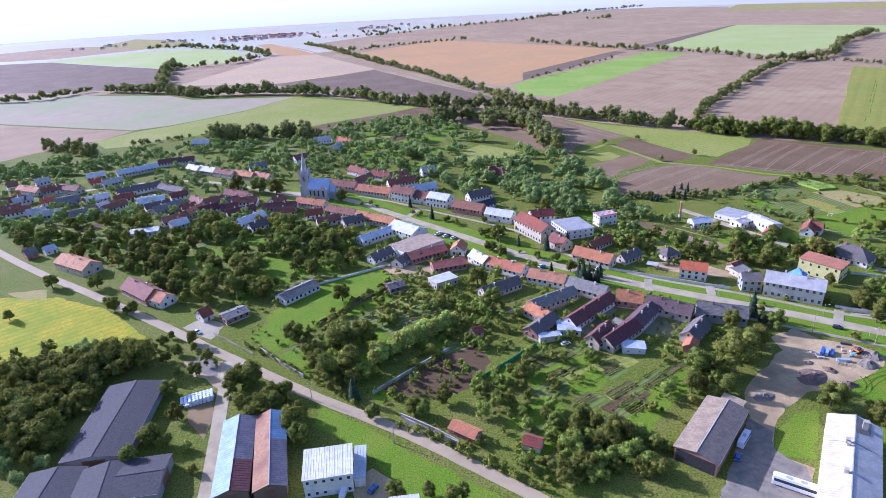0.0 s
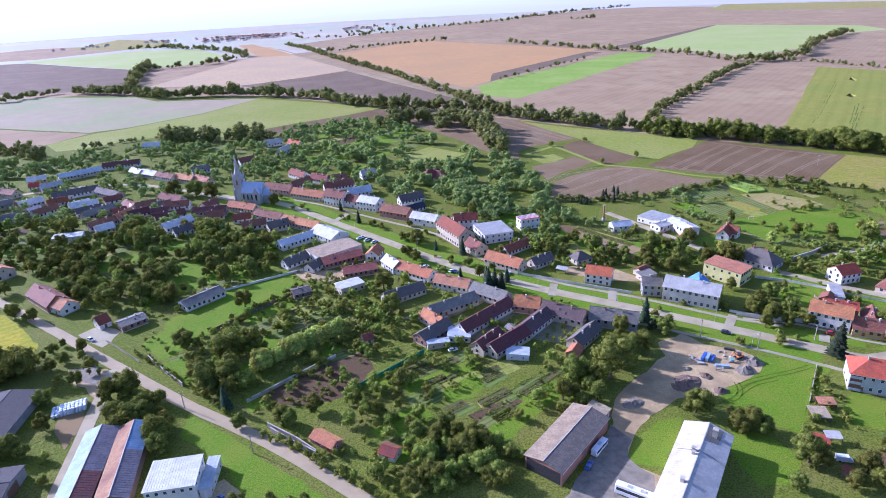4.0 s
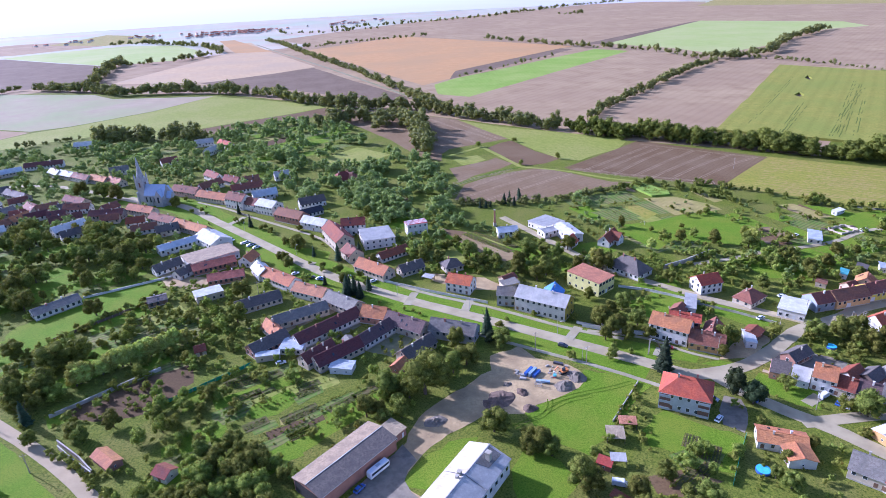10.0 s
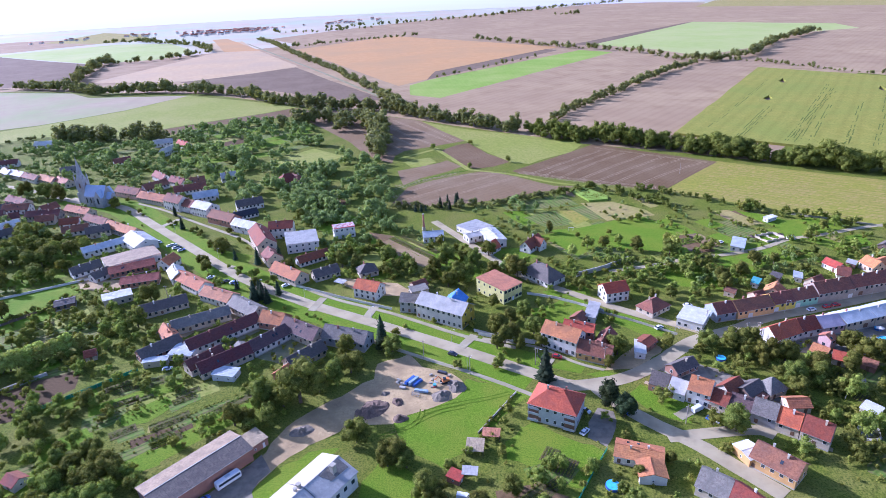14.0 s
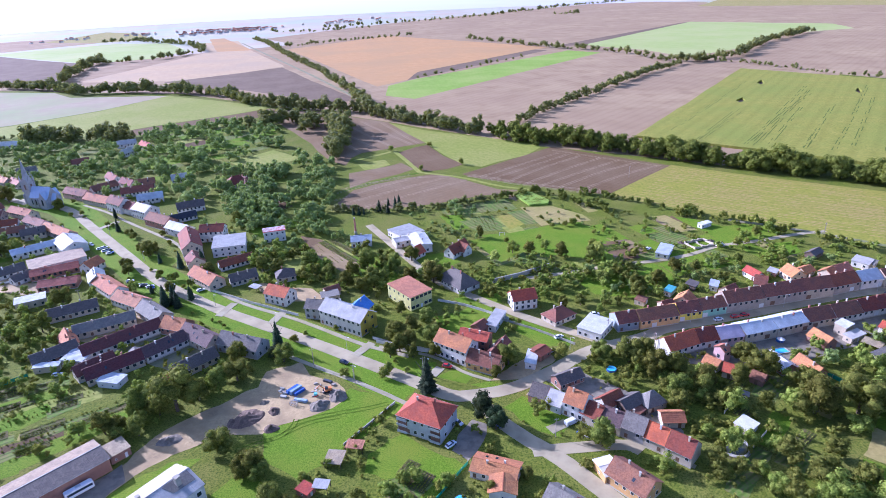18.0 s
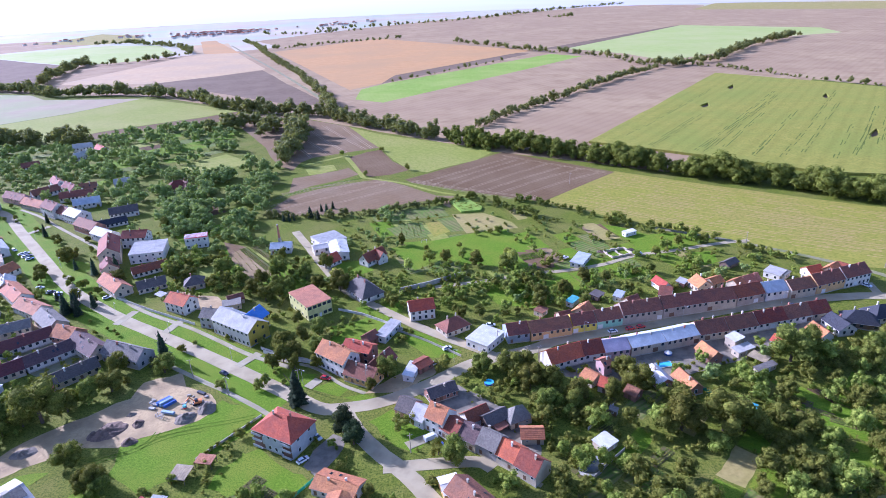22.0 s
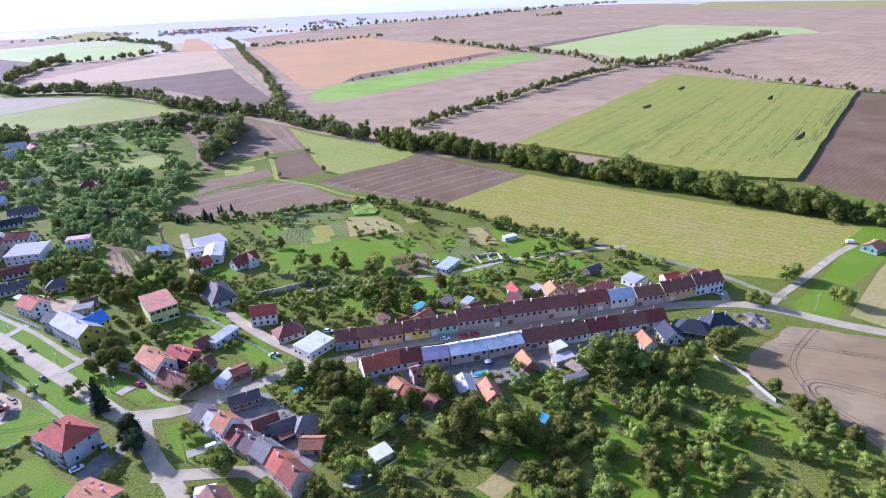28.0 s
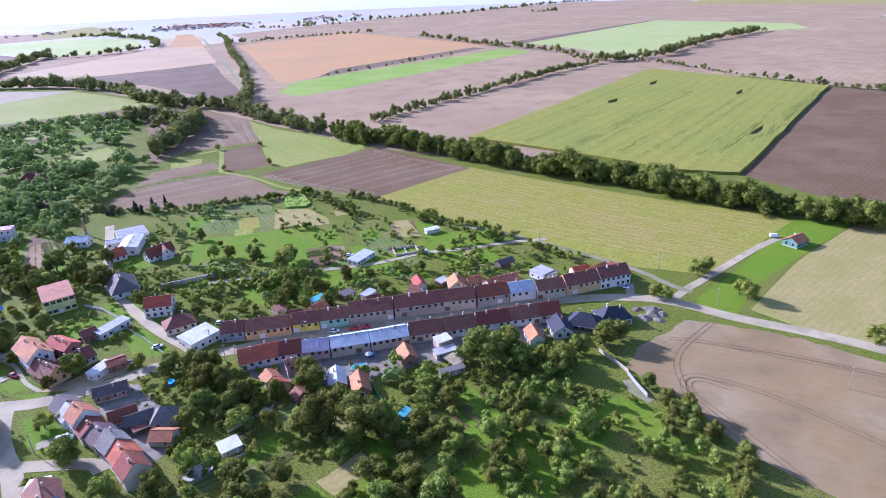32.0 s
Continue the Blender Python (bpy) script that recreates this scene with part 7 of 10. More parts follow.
house(264.6, 191.8, 8.7, 6.0, 32.6, 3, 5.5, "dark_red", "white")
house(271.1, 190.4, 8.8, 6.0, 32.0, 3, 5, "dark", "brown_wall")
house(279.0, 191.5, 8.2, 7.0, 24.4, 3, 6.5, "grey", "cream", kind='hip')
house(283.3, 182.3, 7.4, 6.0, -0.5, 2.8, 4.5, "orange", "cream")
block_of_flats = house(200.0, 182.5, 16.6, 12.3, 153.9, 7.2, 11.5, "red", "render_grey", kind="hip")
loggias(block_of_flats, 16.6, 12.3, 7.2)
house(222.3, 160.0, 14.4, 8.0, -19.9, 3.2, 4.6, "orange", "white")
house(223.9, 152.6, 6.8, 8.0, -96.9, 3.2, 4.4, "orange", "white")
house(262.7, 153.8, 13.3, 9.0, -49.1, 4.2, 7.5, "brown", "ochre")
house(256.4, 159.5, 5.6, 7.0, 18.5, 3.2, 3.8, "metal_white", "ochre")
house(240.5, 145.8, 8.6, 9.0, -40.7, 4, 7.5, "grey", "cream")
house(246.8, 139.0, 9.8, 9.0, -55.6, 4, 7.5, "dark_red", "cream")
flat_house(306.6, 178.2, 6.2, 5.2, 39.4, 2.6, "metal_white", "cream")
flat_house(360.9, 194.3, 4.2, 2.4, 59.1, 2.2, "teal", "teal_wall")

# farmyards south of the street
house(37.7, 229.7, 17.4, 8.0, 46.3, 3.2, 6, "dark", "brick")
flat_house(39.8, 221.2, 3.4, 9.6, 101.9, 3, "metal_blue", "cream")
flat_house(49.3, 227.8, 8.7, 9.8, 84.3, 3.2, "metal_blue", "white")
house(61.5, 240.6, 32.7, 8.0, 43.6, 3.5, 6.5, "maroon", "white")
house(46.6, 253.7, 25.6, 8.0, 30.8, 3.5, 6, "grey", "cream")
house(69.5, 219.1, 21.5, 8.0, 41.8, 3.5, 6.5, "maroon", "cream")
house(83.6, 233.7, 18.4, 8.0, 49.4, 3.5, 6.5, "slate_dark", "white")
house(61.2, 219.5, 15.2, 7.0, 48.6, 3.5, 6.5, "maroon", "cream")
flat_house(72.9, 211.0, 5.8, 9.2, 80.5, 3, "metal_blue", "metal_white")
house(97.7, 239.8, 20.5, 9.0, -33.6, 4, 7.5, "slate_dark", "cream")
house(118.5, 233.2, 20.7, 9.0, -20.8, 4.5, 8, "grey", "grey_wall")
house(82.5, 250.0, 11.9, 9.0, -19.1, 4, 7.5, "orange", "brick")
house(102.6, 220.9, 17.2, 7.0, 47.7, 3.2, 6, "dark", "cream")
house(96.2, 209.9, 6.5, 5.0, 58.9, 2.8, 4.5, "orange", "brick")
house(-15.8, 314.7, 23.4, 9.0, 29.9, 3.5, 5.5, "salmon", "brick")
house(-3.3, 298.5, 18.6, 9.0, 16.8, 3.5, 5.5, "salmon", "brick")
flat_house(-21.7, 326.2, 16.8, 28.3, 129.5, 5, "tar_light", "white")
house(-29.0, 351.1, 22.1, 14.0, -43.6, 5, 8, "metal_white", "white")
house(-48.4, 345.7, 24.1, 9.0, 41.0, 4, 6, "metal_blue", "white")
house(3.1, 319.2, 10.2, 8.0, 75.6, 4, 7, "orange", "white")
house(14.9, 302.7, 13.5, 8.0, -56.6, 4, 7, "metal_white", "white")
house(27.7, 292.1, 25.1, 9.0, -38.5, 4, 7, "orange", "white")
house(47.9, 275.7, 19.4, 9.0, -28.3, 4, 7, "pink", "white")
house(65.8, 262.4, 19.9, 9.0, -38.4, 4, 7, "grey", "cream")
house(22.5, 268.1, 21.7, 8.0, 31.2, 3.2, 6, "dark", "cream")
flat_house(-6.2, 279.3, 8.2, 13.2, 123.7, 4, "metal_white", "cream")
house(-31.0, 275.6, 8.8, 7.0, 28.1, 3, 4, "dark", "brown_wall")
house(-29.8, 306.7, 10.1, 7.0, 60.9, 3, 5.5, "dark", "white")
house(8.6, 227.8, 4.4, 5.0, 26.3, 2.6, 4.2, "dark_red", "cream")
house(73.5, 228.9, 8.0, 4.0, -57.2, 2.5, 3.5, "grey", "cream")
house(23.9, 156.1, 5.8, 5.0, -25.0, 2.6, 4, "dark_red", "white")
house(-42.4, 314.7, 15.3, 7.0, 47.4, 3, 6, "dark", "white")

# church square and west village
house(-287.0, 530.9, 35.2, 8.0, 40.1, 4, 7, "metal_blue", "cream")
house(-262.4, 558.0, 32.5, 8.0, 17.0, 4, 7, "maroon", "white")
house(-233.0, 527.5, 17.0, 8.0, -36.1, 4, 7, "metal_white", "beige")
house(-217.6, 519.2, 20.5, 8.0, -30.7, 4, 7, "metal_white", "cream")
house(-198.1, 507.7, 23.7, 8.0, -31.5, 4, 7, "brown", "white")
house(-178.2, 499.1, 23.4, 8.0, -31.2, 4, 7, "orange", "beige")
house(-159.8, 490.9, 19.3, 8.0, -35.4, 4, 7, "pink", "cream")
house(-354.8, 480.6, 27.5, 8.0, -25.0, 4, 7, "orange", "white")
house(-336.1, 477.9, 13.5, 8.0, 46.2, 4, 7, "brown", "beige")
house(-320.4, 479.5, 25.0, 8.0, -23.1, 4, 7, "brown", "cream")
house(-306.5, 495.6, 8.0, 8.0, 16.2, 4, 7, "red", "white")
house(-290.9, 493.3, 16.5, 8.0, 45.5, 4, 7, "metal_grey", "beige")
house(-317.7, 515.9, 14.8, 8.0, 28.4, 4, 7, "metal_white", "cream")
house(-256.8, 469.6, 33.6, 8.0, 35.5, 4, 7, "dark", "white")
house(-226.7, 464.2, 30.5, 8.0, -32.0, 4, 7, "dark", "beige")
house(-166.1, 442.0, 24.4, 8.0, -28.6, 4, 7, "brown", "cream")
house(-155.0, 424.4, 18.8, 8.0, 4.5, 4, 7, "brown", "white")
house(-124.6, 407.9, 23.4, 8.0, 4.8, 4, 7, "maroon", "beige")
house(-102.4, 413.9, 25.1, 8.0, -25.8, 4, 7, "orange", "cream")
house(-77.1, 391.9, 24.2, 8.0, -30.4, 4, 7, "brown", "white")
house(-50.9, 374.3, 32.9, 8.0, -32.9, 4, 7, "orange", "beige")
house(-66.6, 372.3, 13.9, 8.0, 31.7, 4, 7, "dark", "cream")
house(-138.3, 383.5, 20.8, 8.0, 52.7, 4, 7, "metal_white", "white")
house(-348.9, 451.1, 17.1, 8.0, 27.5, 4, 7, "brown", "beige")
house(-297.2, 413.6, 18.3, 8.0, 20.9, 4, 7, "metal_grey", "cream")
house(-327.9, 423.2, 19.7, 8.0, 32.9, 4, 7, "brown", "white")
house(-301.8, 444.6, 17.5, 8.0, 26.2, 4, 7, "grey", "beige")
house(-279.3, 446.5, 16.9, 8.0, 48.9, 4, 7, "metal_white", "cream")
house(-230.2, 434.8, 17.9, 8.0, 24.4, 4, 7, "metal_white", "white")
house(-210.3, 416.9, 22.9, 8.0, 55.5, 4, 7, "grey", "beige")
house(-186.2, 406.1, 15.0, 8.0, 71.5, 4, 7, "orange", "cream")
house(-179.6, 427.8, 14.5, 8.0, 32.5, 4, 7, "brown", "white")
house(-162.0, 410.4, 11.8, 8.0, 17.6, 4, 7, "maroon", "beige")
house(-192.2, 429.6, 17.2, 8.0, -41.1, 4, 7, "brown", "cream")
house(-129.8, 421.7, 11.5, 8.0, 59.1, 4, 7, "brown", "white")
house(-357.3, 466.2, 5.1, 8.0, 27.9, 4, 7, "red", "beige")
house(-273.0, 411.7, 14.9, 8.0, 40.9, 4, 7, "grey", "cream")
house(-254.5, 424.7, 18.3, 8.0, 60.5, 4, 7, "brown", "white")
house(-337.9, 431.1, 12.7, 7.0, 30.6, 3.5, 6.5, "brown", "cream")
house(-311.4, 420.6, 12.7, 7.0, 36.8, 3.5, 6.5, "metal_grey", "white")
house(-305.1, 448.0, 11.7, 7.0, 29.3, 3.5, 6.5, "metal_white", "white")
house(-283.1, 445.0, 12.3, 7.0, 45.1, 3.5, 6.5, "brown", "cream")
house(-343.2, 452.5, 13.8, 7.0, 47.8, 3.5, 6.5, "metal_grey", "white")
house(-329.4, 480.9, 12.5, 7.0, 22.0, 3.5, 6.5, "brown", "white")
house(-236.1, 437.8, 14.6, 7.0, 41.2, 3.5, 6.5, "metal_white", "cream")
house(-220.9, 423.6, 18.1, 7.0, 38.3, 3.5, 6.5, "dark", "white")
house(-214.8, 447.6, 12.7, 7.0, 34.6, 3.5, 6.5, "brown", "white")
house(-195.0, 392.5, 18.3, 7.0, 47.7, 3.5, 6.5, "brown", "cream")
house(-177.8, 410.8, 14.7, 7.0, 42.2, 3.5, 6.5, "maroon", "white")
house(-167.6, 427.0, 12.6, 7.0, 31.9, 3.5, 6.5, "dark", "white")
house(-151.2, 402.4, 20.2, 7.0, 33.9, 3.5, 6.5, "maroon", "cream")
house(-319.3, 447.1, 9.7, 7.0, 38.6, 3.5, 6.5, "red", "white")
house(-258.5, 447.2, 14.3, 7.0, 36.2, 3.5, 6.5, "dark_red", "white")
house(-264.8, 427.4, 9.6, 7.0, 65.4, 3.5, 6.5, "metal_white", "cream")
house(-194.7, 416.8, 10.0, 7.0, 32.3, 3.5, 6.5, "brown", "white")
house(-130.3, 372.2, 12.4, 7.0, 43.9, 3.5, 6.5, "dark", "white")
house(-117.8, 398.6, 11.7, 7.0, 16.8, 3.5, 6.5, "brown", "cream")
house(-96.2, 391.0, 11.7, 7.0, 16.3, 3.5, 6.5, "dark_red", "white")
house(-83.7, 376.3, 15.4, 7.0, 22.8, 3.5, 6.5, "brown", "white")
house(-187.7, 381.9, 11.5, 7.0, 42.7, 3.5, 6.5, "metal_white", "cream")
house(-381.2, 496.7, 8.4, 7.0, 44.0, 3.5, 6.5, "brown", "white")
house(-361.2, 506.6, 10.9, 7.0, 43.5, 3.5, 6.5, "metal_grey", "white")
flat_house(-206.7, 371.1, 8.9, 17.8, 107.2, 3.5, "metal_white", "white")
house(-78.5, 493.7, 21.7, 8.0, -44.2, 4, 7.5, "dark_red", "white")
house(-71.8, 467.0, 19.7, 8.0, 55.0, 4, 7.5, "brown", "white")
house(-39.0, 456.2, 23.4, 8.0, 23.5, 4, 7.5, "brown", "white")
house(-20.0, 437.3, 17.7, 8.0, 26.7, 4, 7.5, "metal_blue", "white")
house(-133.3, 621.1, 18.1, 8.0, 24.0, 4, 7.5, "metal_grey", "white")
house(-112.6, 586.5, 19.2, 8.0, 71.7, 4, 7.5, "metal_grey", "white")
house(-107.4, 610.5, 20.1, 8.0, -42.0, 4, 7.5, "red", "white")
house(33.8, 472.0, 17.0, 12.0, 28.0, 3.4, 8.6, "dark_red", "cream", kind="hip")
house(-19.1, 486.5, 12.1, 8.0, 26.2, 4, 7.5, "metal_grey", "white")
house(20.0, 415.3, 18.3, 8.0, 27.9, 4, 7.5, "dark", "white")
house(-42.8, 475.6, 15.0, 8.0, 24.9, 4, 7.5, "brown", "white")
house(-267.3, 634.5, 17.8, 8.0, 6.0, 4, 7.5, "metal_white", "white")
house(-174.2, 524.6, 15.2, 8.0, 29.6, 4, 7.5, "grey", "white")
house(-139.9, 549.3, 14.4, 8.0, 37.1, 4, 7.5, "brown", "white")
house(-57.2, 477.9, 18.7, 8.0, -35.9, 4, 7.5, "dark_red", "white")
house(39.6, 473.3, 15.5, 10.0, -34.6, 3.5, 7.5, "brown", "cream", kind='hip')

# farm and works on the western lane
house(-221.6, 318.5, 28.4, 12.0, -29.3, 4.5, 8, "orange", "cream")
house(-164.8, 279.7, 26.0, 11.0, -37.4, 4, 8, "brown", "brick")
house(-150.5, 269.9, 10.3, 9.0, -29.9, 4, 7, "orange", "white")
house(-122.2, 252.5, 5.4, 7.0, 51.3, 3, 6, "dark_red", "white")
house(-107.4, 251.8, 11.7, 8.0, 44.7, 3.2, 4.2, "grey", "brick")
house(-81.3, 272.9, 21.2, 9.0, 49.1, 3.2, 5, "grey", "white")
house(-264.3, 339.9, 6.3, 8.0, 51.6, 3.5, 6.5, "grey", "brick")
house(-256.2, 346.2, 6.5, 7.0, 50.8, 3, 5, "metal_blue", "white")
house(-124.7, 174.1, 42.3, 20.6, -83.4, 4, 5.3, "tar", "concrete")
house(-129.6, 139.6, 18.1, 17.0, -82.3, 4, 5.3, "tar", "concrete")
house(-111.9, 140.0, 21.3, 17.0, -74.5, 4, 5.3, "tar", "concrete")
house(-102.0, 144.7, 14.1, 17.0, 9.2, 4, 5.3, "tar", "concrete")
house(-74.5, 152.9, 35.8, 10.5, -77.3, 4.5, 6.3, "twin_blue", "wood", patches={-1: [(0, 1, "worn_blue")], 1: [(0, 0.62, "slate"), (0.62, 1, "maroon")]})
house(-63.4, 154.8, 36.4, 9.7, -75.7, 4.5, 6.3, "twin_rust", "wood", patches={-1: [(0, 1, "rust")], 1: [(0, 0.42, "old_blue"), (0.42, 1, "slate")]})
flat_house(-42.1, 144.4, 14.9, 12.7, 8.9, 7.5, "metal_white", "white")
flat_house(-32.8, 147.9, 3.3, 13.6, 5.5, 4, "metal_blue", "white")
flat_house(-17.4, 130.1, 8.3, 3.1, 6.3, 5, "metal_white", "cream")
house(82.7, 156.3, 31.7, 13.0, 49.9, 5.2, 6.5, "tar_light", "brick", patches={1: [(0, 1, "tar_light")], -1: [(0, 1, "slats")]})
# hall roof: brighter slope cream, duller slope grey, the light put into colour
house(116.1, 137.8, 43.1, 14.4, -123.8, 6.2, 8.5, "metal_cream", "white", hall=True, patches={-1: [(0, 0.34, "metal_cream"), (0.345, 1, "metal_cream")], 1: [(0, 0.34, "metal_grey"), (0.345, 1, "metal_grey")]})

flat_house(95.9, 171.2, 6.5, 7.0, 49.9, 3.4, "tar_light", "brick")
# verges, pavements and drives
field("field", "grass_bright", 0.05, [(142.6, 246.5), (170.3, 231.5), (168.1, 227.1), (144.1, 241.9)])
field("field", "grass_bright", 0.05, [(176.4, 224.5), (179.5, 227.2), (202.5, 220.1), (197.7, 212.6)])
field("field", "grass_bright", 0.05, [(202.7, 211.1), (209.2, 216.7), (216.9, 211.2), (213.0, 205.8)])
field("field", "grass_bright", 0.05, [(215.5, 206.1), (222.8, 207.6), (228.5, 204.5), (220.6, 202.4)])
field("field", "grass_bright", 0.05, [(226.8, 191.4), (233.5, 198.0), (251.5, 184.0), (244.5, 175.1), (237.7, 179.3)])
field("field", "grass_bright", 0.05, [(232.2, 248.3), (237.3, 253.8), (260.4, 234.4), (256.2, 230.4), (246.8, 230.7)])
field("field", "grass_bright", 0.05, [(200.9, 255.0), (213.8, 264.5), (221.1, 256.7), (210.2, 249.9)])
field("field", "grass_bright", 0.05, [(215.1, 264.4), (224.0, 272.0), (230.5, 261.3), (217.9, 249.7)])
field("field", "grass_bright", 0.05, [(75.4, 293.0), (96.7, 272.8), (99.0, 266.9), (78.8, 277.1), (71.1, 285.6)])
field("field", "grass_bright", 0.05, [(103.6, 267.7), (120.5, 258.8), (118.2, 254.7), (101.4, 264.0)])
field("field", "grass_bright", 0.05, [(123.1, 259.7), (132.9, 253.7), (131.4, 247.7), (121.0, 253.5)])
field("field", "grass_bright", 0.05, [(138.3, 249.2), (167.1, 232.1), (164.4, 227.9), (136.0, 243.5)])
field("field", "grass_bright", 0.05, [(-47.4, 410.8), (-26.1, 392.9), (-27.7, 382.6), (-50.2, 403.1)])
field("field", "grass_bright", 0.05, [(-14.6, 378.2), (23.4, 342.2), (17.7, 338.6), (-16.5, 368.6)])
field("field", "grass_bright", 0.05, [(23.4, 342.2), (46.9, 331.8), (47.9, 316.2), (30.9, 329.2)])
field("field", "grass_bright", 0.05, [(152.3, 225.1), (187.0, 202.7), (184.1, 197.5), (149.9, 220.3)])
field("field", "grass_bright", 0.05, [(177.5, 227.0), (198.1, 215.4), (195.1, 211.6), (174.7, 222.1)])
strip("pavement", "paving", 2.2, 0.1, [(-70.8, 435.2), (-41.9, 417.2), (-17.6, 396.3), (13.7, 372.4), (37.4, 354.0), (49.2, 335.7), (66.0, 307.4), (88.7, 285.5), (108.0, 272.0), (131.2, 260.2), (147.4, 250.1), (169.7, 234.7), (190.4, 225.4)])
strip("pavement", "paving", 1.6, 0.1, [(176.7, 233.4), (190.6, 228.9), (201.7, 224.7), (212.6, 213.3), (223.1, 207.9)])
strip("drive", "paving", 4, 0.09, [(99.6, 275.5), (96.1, 262.7)])
strip("drive", "paving", 4, 0.09, [(126.8, 264.9), (123.6, 254.4)])
strip("drive", "paving", 4, 0.09, [(173.5, 236.3), (167.2, 226.8)])
strip("drive", "paving", 4, 0.09, [(203.4, 217.1), (200.2, 211.8)])
strip("drive", "paving", 4, 0.09, [(248.2, 183.2), (241.5, 179.2)])
strip("drive", "paving", 4, 0.09, [(-24.0, 397.7), (-30.5, 384.6)])
strip("drive", "paving", 4, 0.09, [(40.1, 317.8), (36.0, 310.1)])
strip("drive", "paving", 4, 0.09, [(457.5, 289.0), (455.1, 273.8)])
field("field", "grass_bright", 0.07, [(46.7, 160.6), (56.2, 167.3), (80.0, 190.8), (89.4, 195.7), (89.2, 186.6), (73.2, 171.0), (56.4, 154.6)])
field("field", "grass_bright", 0.08, [(40.7, 189.6), (53.9, 200.0), (59.1, 193.9), (52.6, 185.3), (43.5, 182.4)])
field("field", "grass_bright", 0.08, [(19.1, 170.9), (31.0, 183.2), (36.4, 177.8), (26.2, 164.6)])
field("field", "garden_rows", 0.13, [(62.1, 184.7), (78.6, 196.5), (80.3, 191.5), (64.7, 179.5)], "rows of vegetables in a garden plot")
field("field", "garden_rows", 0.13, [(49.8, 169.2), (64.7, 179.5), (66.5, 175.1), (52.3, 163.7)], "rows of vegetables in a garden plot")
field("field", "grass_bright", 0.08, [(10.8, 198.9), (20.6, 206.2), (27.0, 201.8), (16.6, 187.5)])
field("field", "grass_bright", 0.1, [(-94.8, 232.0), (-90.4, 244.2), (-70.9, 268.0), (-50.0, 285.4), (-37.8, 284.3), (-54.9, 257.8), (-69.7, 235.0), (-78.6, 219.4)])
field("field", "soil_near", 0.09, [(-107.1, 191.4), (-98.2, 194.5), (-91.2, 177.1), (-90.5, 164.9), (-99.2, 174.4)])
field("yard", "yard", 0.09, [(-34.9, 143.9), (-29.1, 148.5), (-21.4, 143.3), (-20.7, 134.2), (-32.7, 134.8)])

strip("verge", "grass_dark", 2.4, 0.085, [(178.5, 489.9), (161.4, 482.2), (143.2, 469.1), (128.1, 452.4), (117.5, 442.8)])
strip("verge", "crop_lime", 4.0, 0.085, [(118.0, 535.3), (129.8, 545.2), (150.9, 564.3)])
strip("verge", "crop_lime", 4.0, 0.085, [(150.8, 566.3), (164.7, 530.9), (179.4, 491.4)])
strip("verge", "crop_lime", 3.0, 0.085, [(179.4, 491.4), (216.3, 473.4), (239.0, 449.6), (266.5, 436.1)])
# lawns, beds and plots of the gardens round the terraces
field("field", "grass_bright", 0.035, [(216.9, 344.6), (243.3, 355.6), (266.6, 365.1), (280.7, 362.4), (298.8, 341.4), (300.9, 316.4), (286.9, 311.9), (271.1, 320.7), (248.1, 326.0), (233.8, 313.5)])
field("field", "grass_bright", 0.035, [(344.7, 377.1), (358.6, 369.6), (371.5, 356.3), (372.4, 327.7), (361.7, 332.7), (355.0, 352.9)])
field("field", "grass_bright", 0.035, [(271.4, 286.8), (284.5, 296.5), (296.7, 302.2), (316.3, 295.1), (318.9, 282.9), (306.1, 276.6), (295.1, 270.4), (277.1, 274.6)])
field("field", "garden_rows", 0.07, [(209.2, 403.6), (226.4, 411.7), (245.0, 418.3), (250.7, 397.8), (231.0, 393.8), (213.1, 389.8)], "rows of vegetables in a garden plot")
field("field", "garden_rows", 0.07, [(211.6, 377.5), (232.1, 385.9), (240.2, 366.3), (223.1, 358.5)], "rows of vegetables in a garden plot")
field("field", "garden_rows", 0.07, [(243.3, 392.2), (254.8, 396.1), (264.2, 370.5), (252.3, 368.0)], "rows of vegetables in a garden plot")
field("field", "soil_brown", 0.075, [(296.2, 337.3), (302.4, 339.0), (310.1, 315.1), (304.4, 312.0)])
field("field", "soil_near", 0.075, [(304.5, 337.8), (311.3, 339.4), (316.3, 321.6), (310.2, 319.8)])
field("field", "straw", 0.075, [(334.9, 375.3), (342.7, 377.6), (353.1, 353.0), (343.0, 349.4)])
field("field", "straw", 0.12, [(288.5, 411.4), (295.1, 413.2), (302.2, 388.6), (295.9, 385.6)])
field("field", "grass_bright", 0.035, [(376.1, 211.8), (382.3, 211.4), (389.2, 202.2), (395.4, 189.2), (402.5, 176.4), (396.3, 174.6), (387.0, 185.1), (376.5, 196.9)])
field("field", "grass_bright", 0.035, [(419.2, 203.4), (429.1, 202.1), (439.5, 205.2), (446.6, 190.0), (454.1, 177.9), (446.6, 175.5), (438.7, 184.0), (428.6, 190.6), (419.6, 196.9)])
field("field", "grass_bright", 0.035, [(377.4, 170.4), (386.7, 168.2), (394.6, 159.8), (377.8, 157.6)])
field("field", "track", 0.07, [(437.6, 214.1), (441.8, 214.9), (445.3, 203.6), (442.4, 201.4), (438.7, 208.0)], "paved terrace behind a sheet-metal fence")
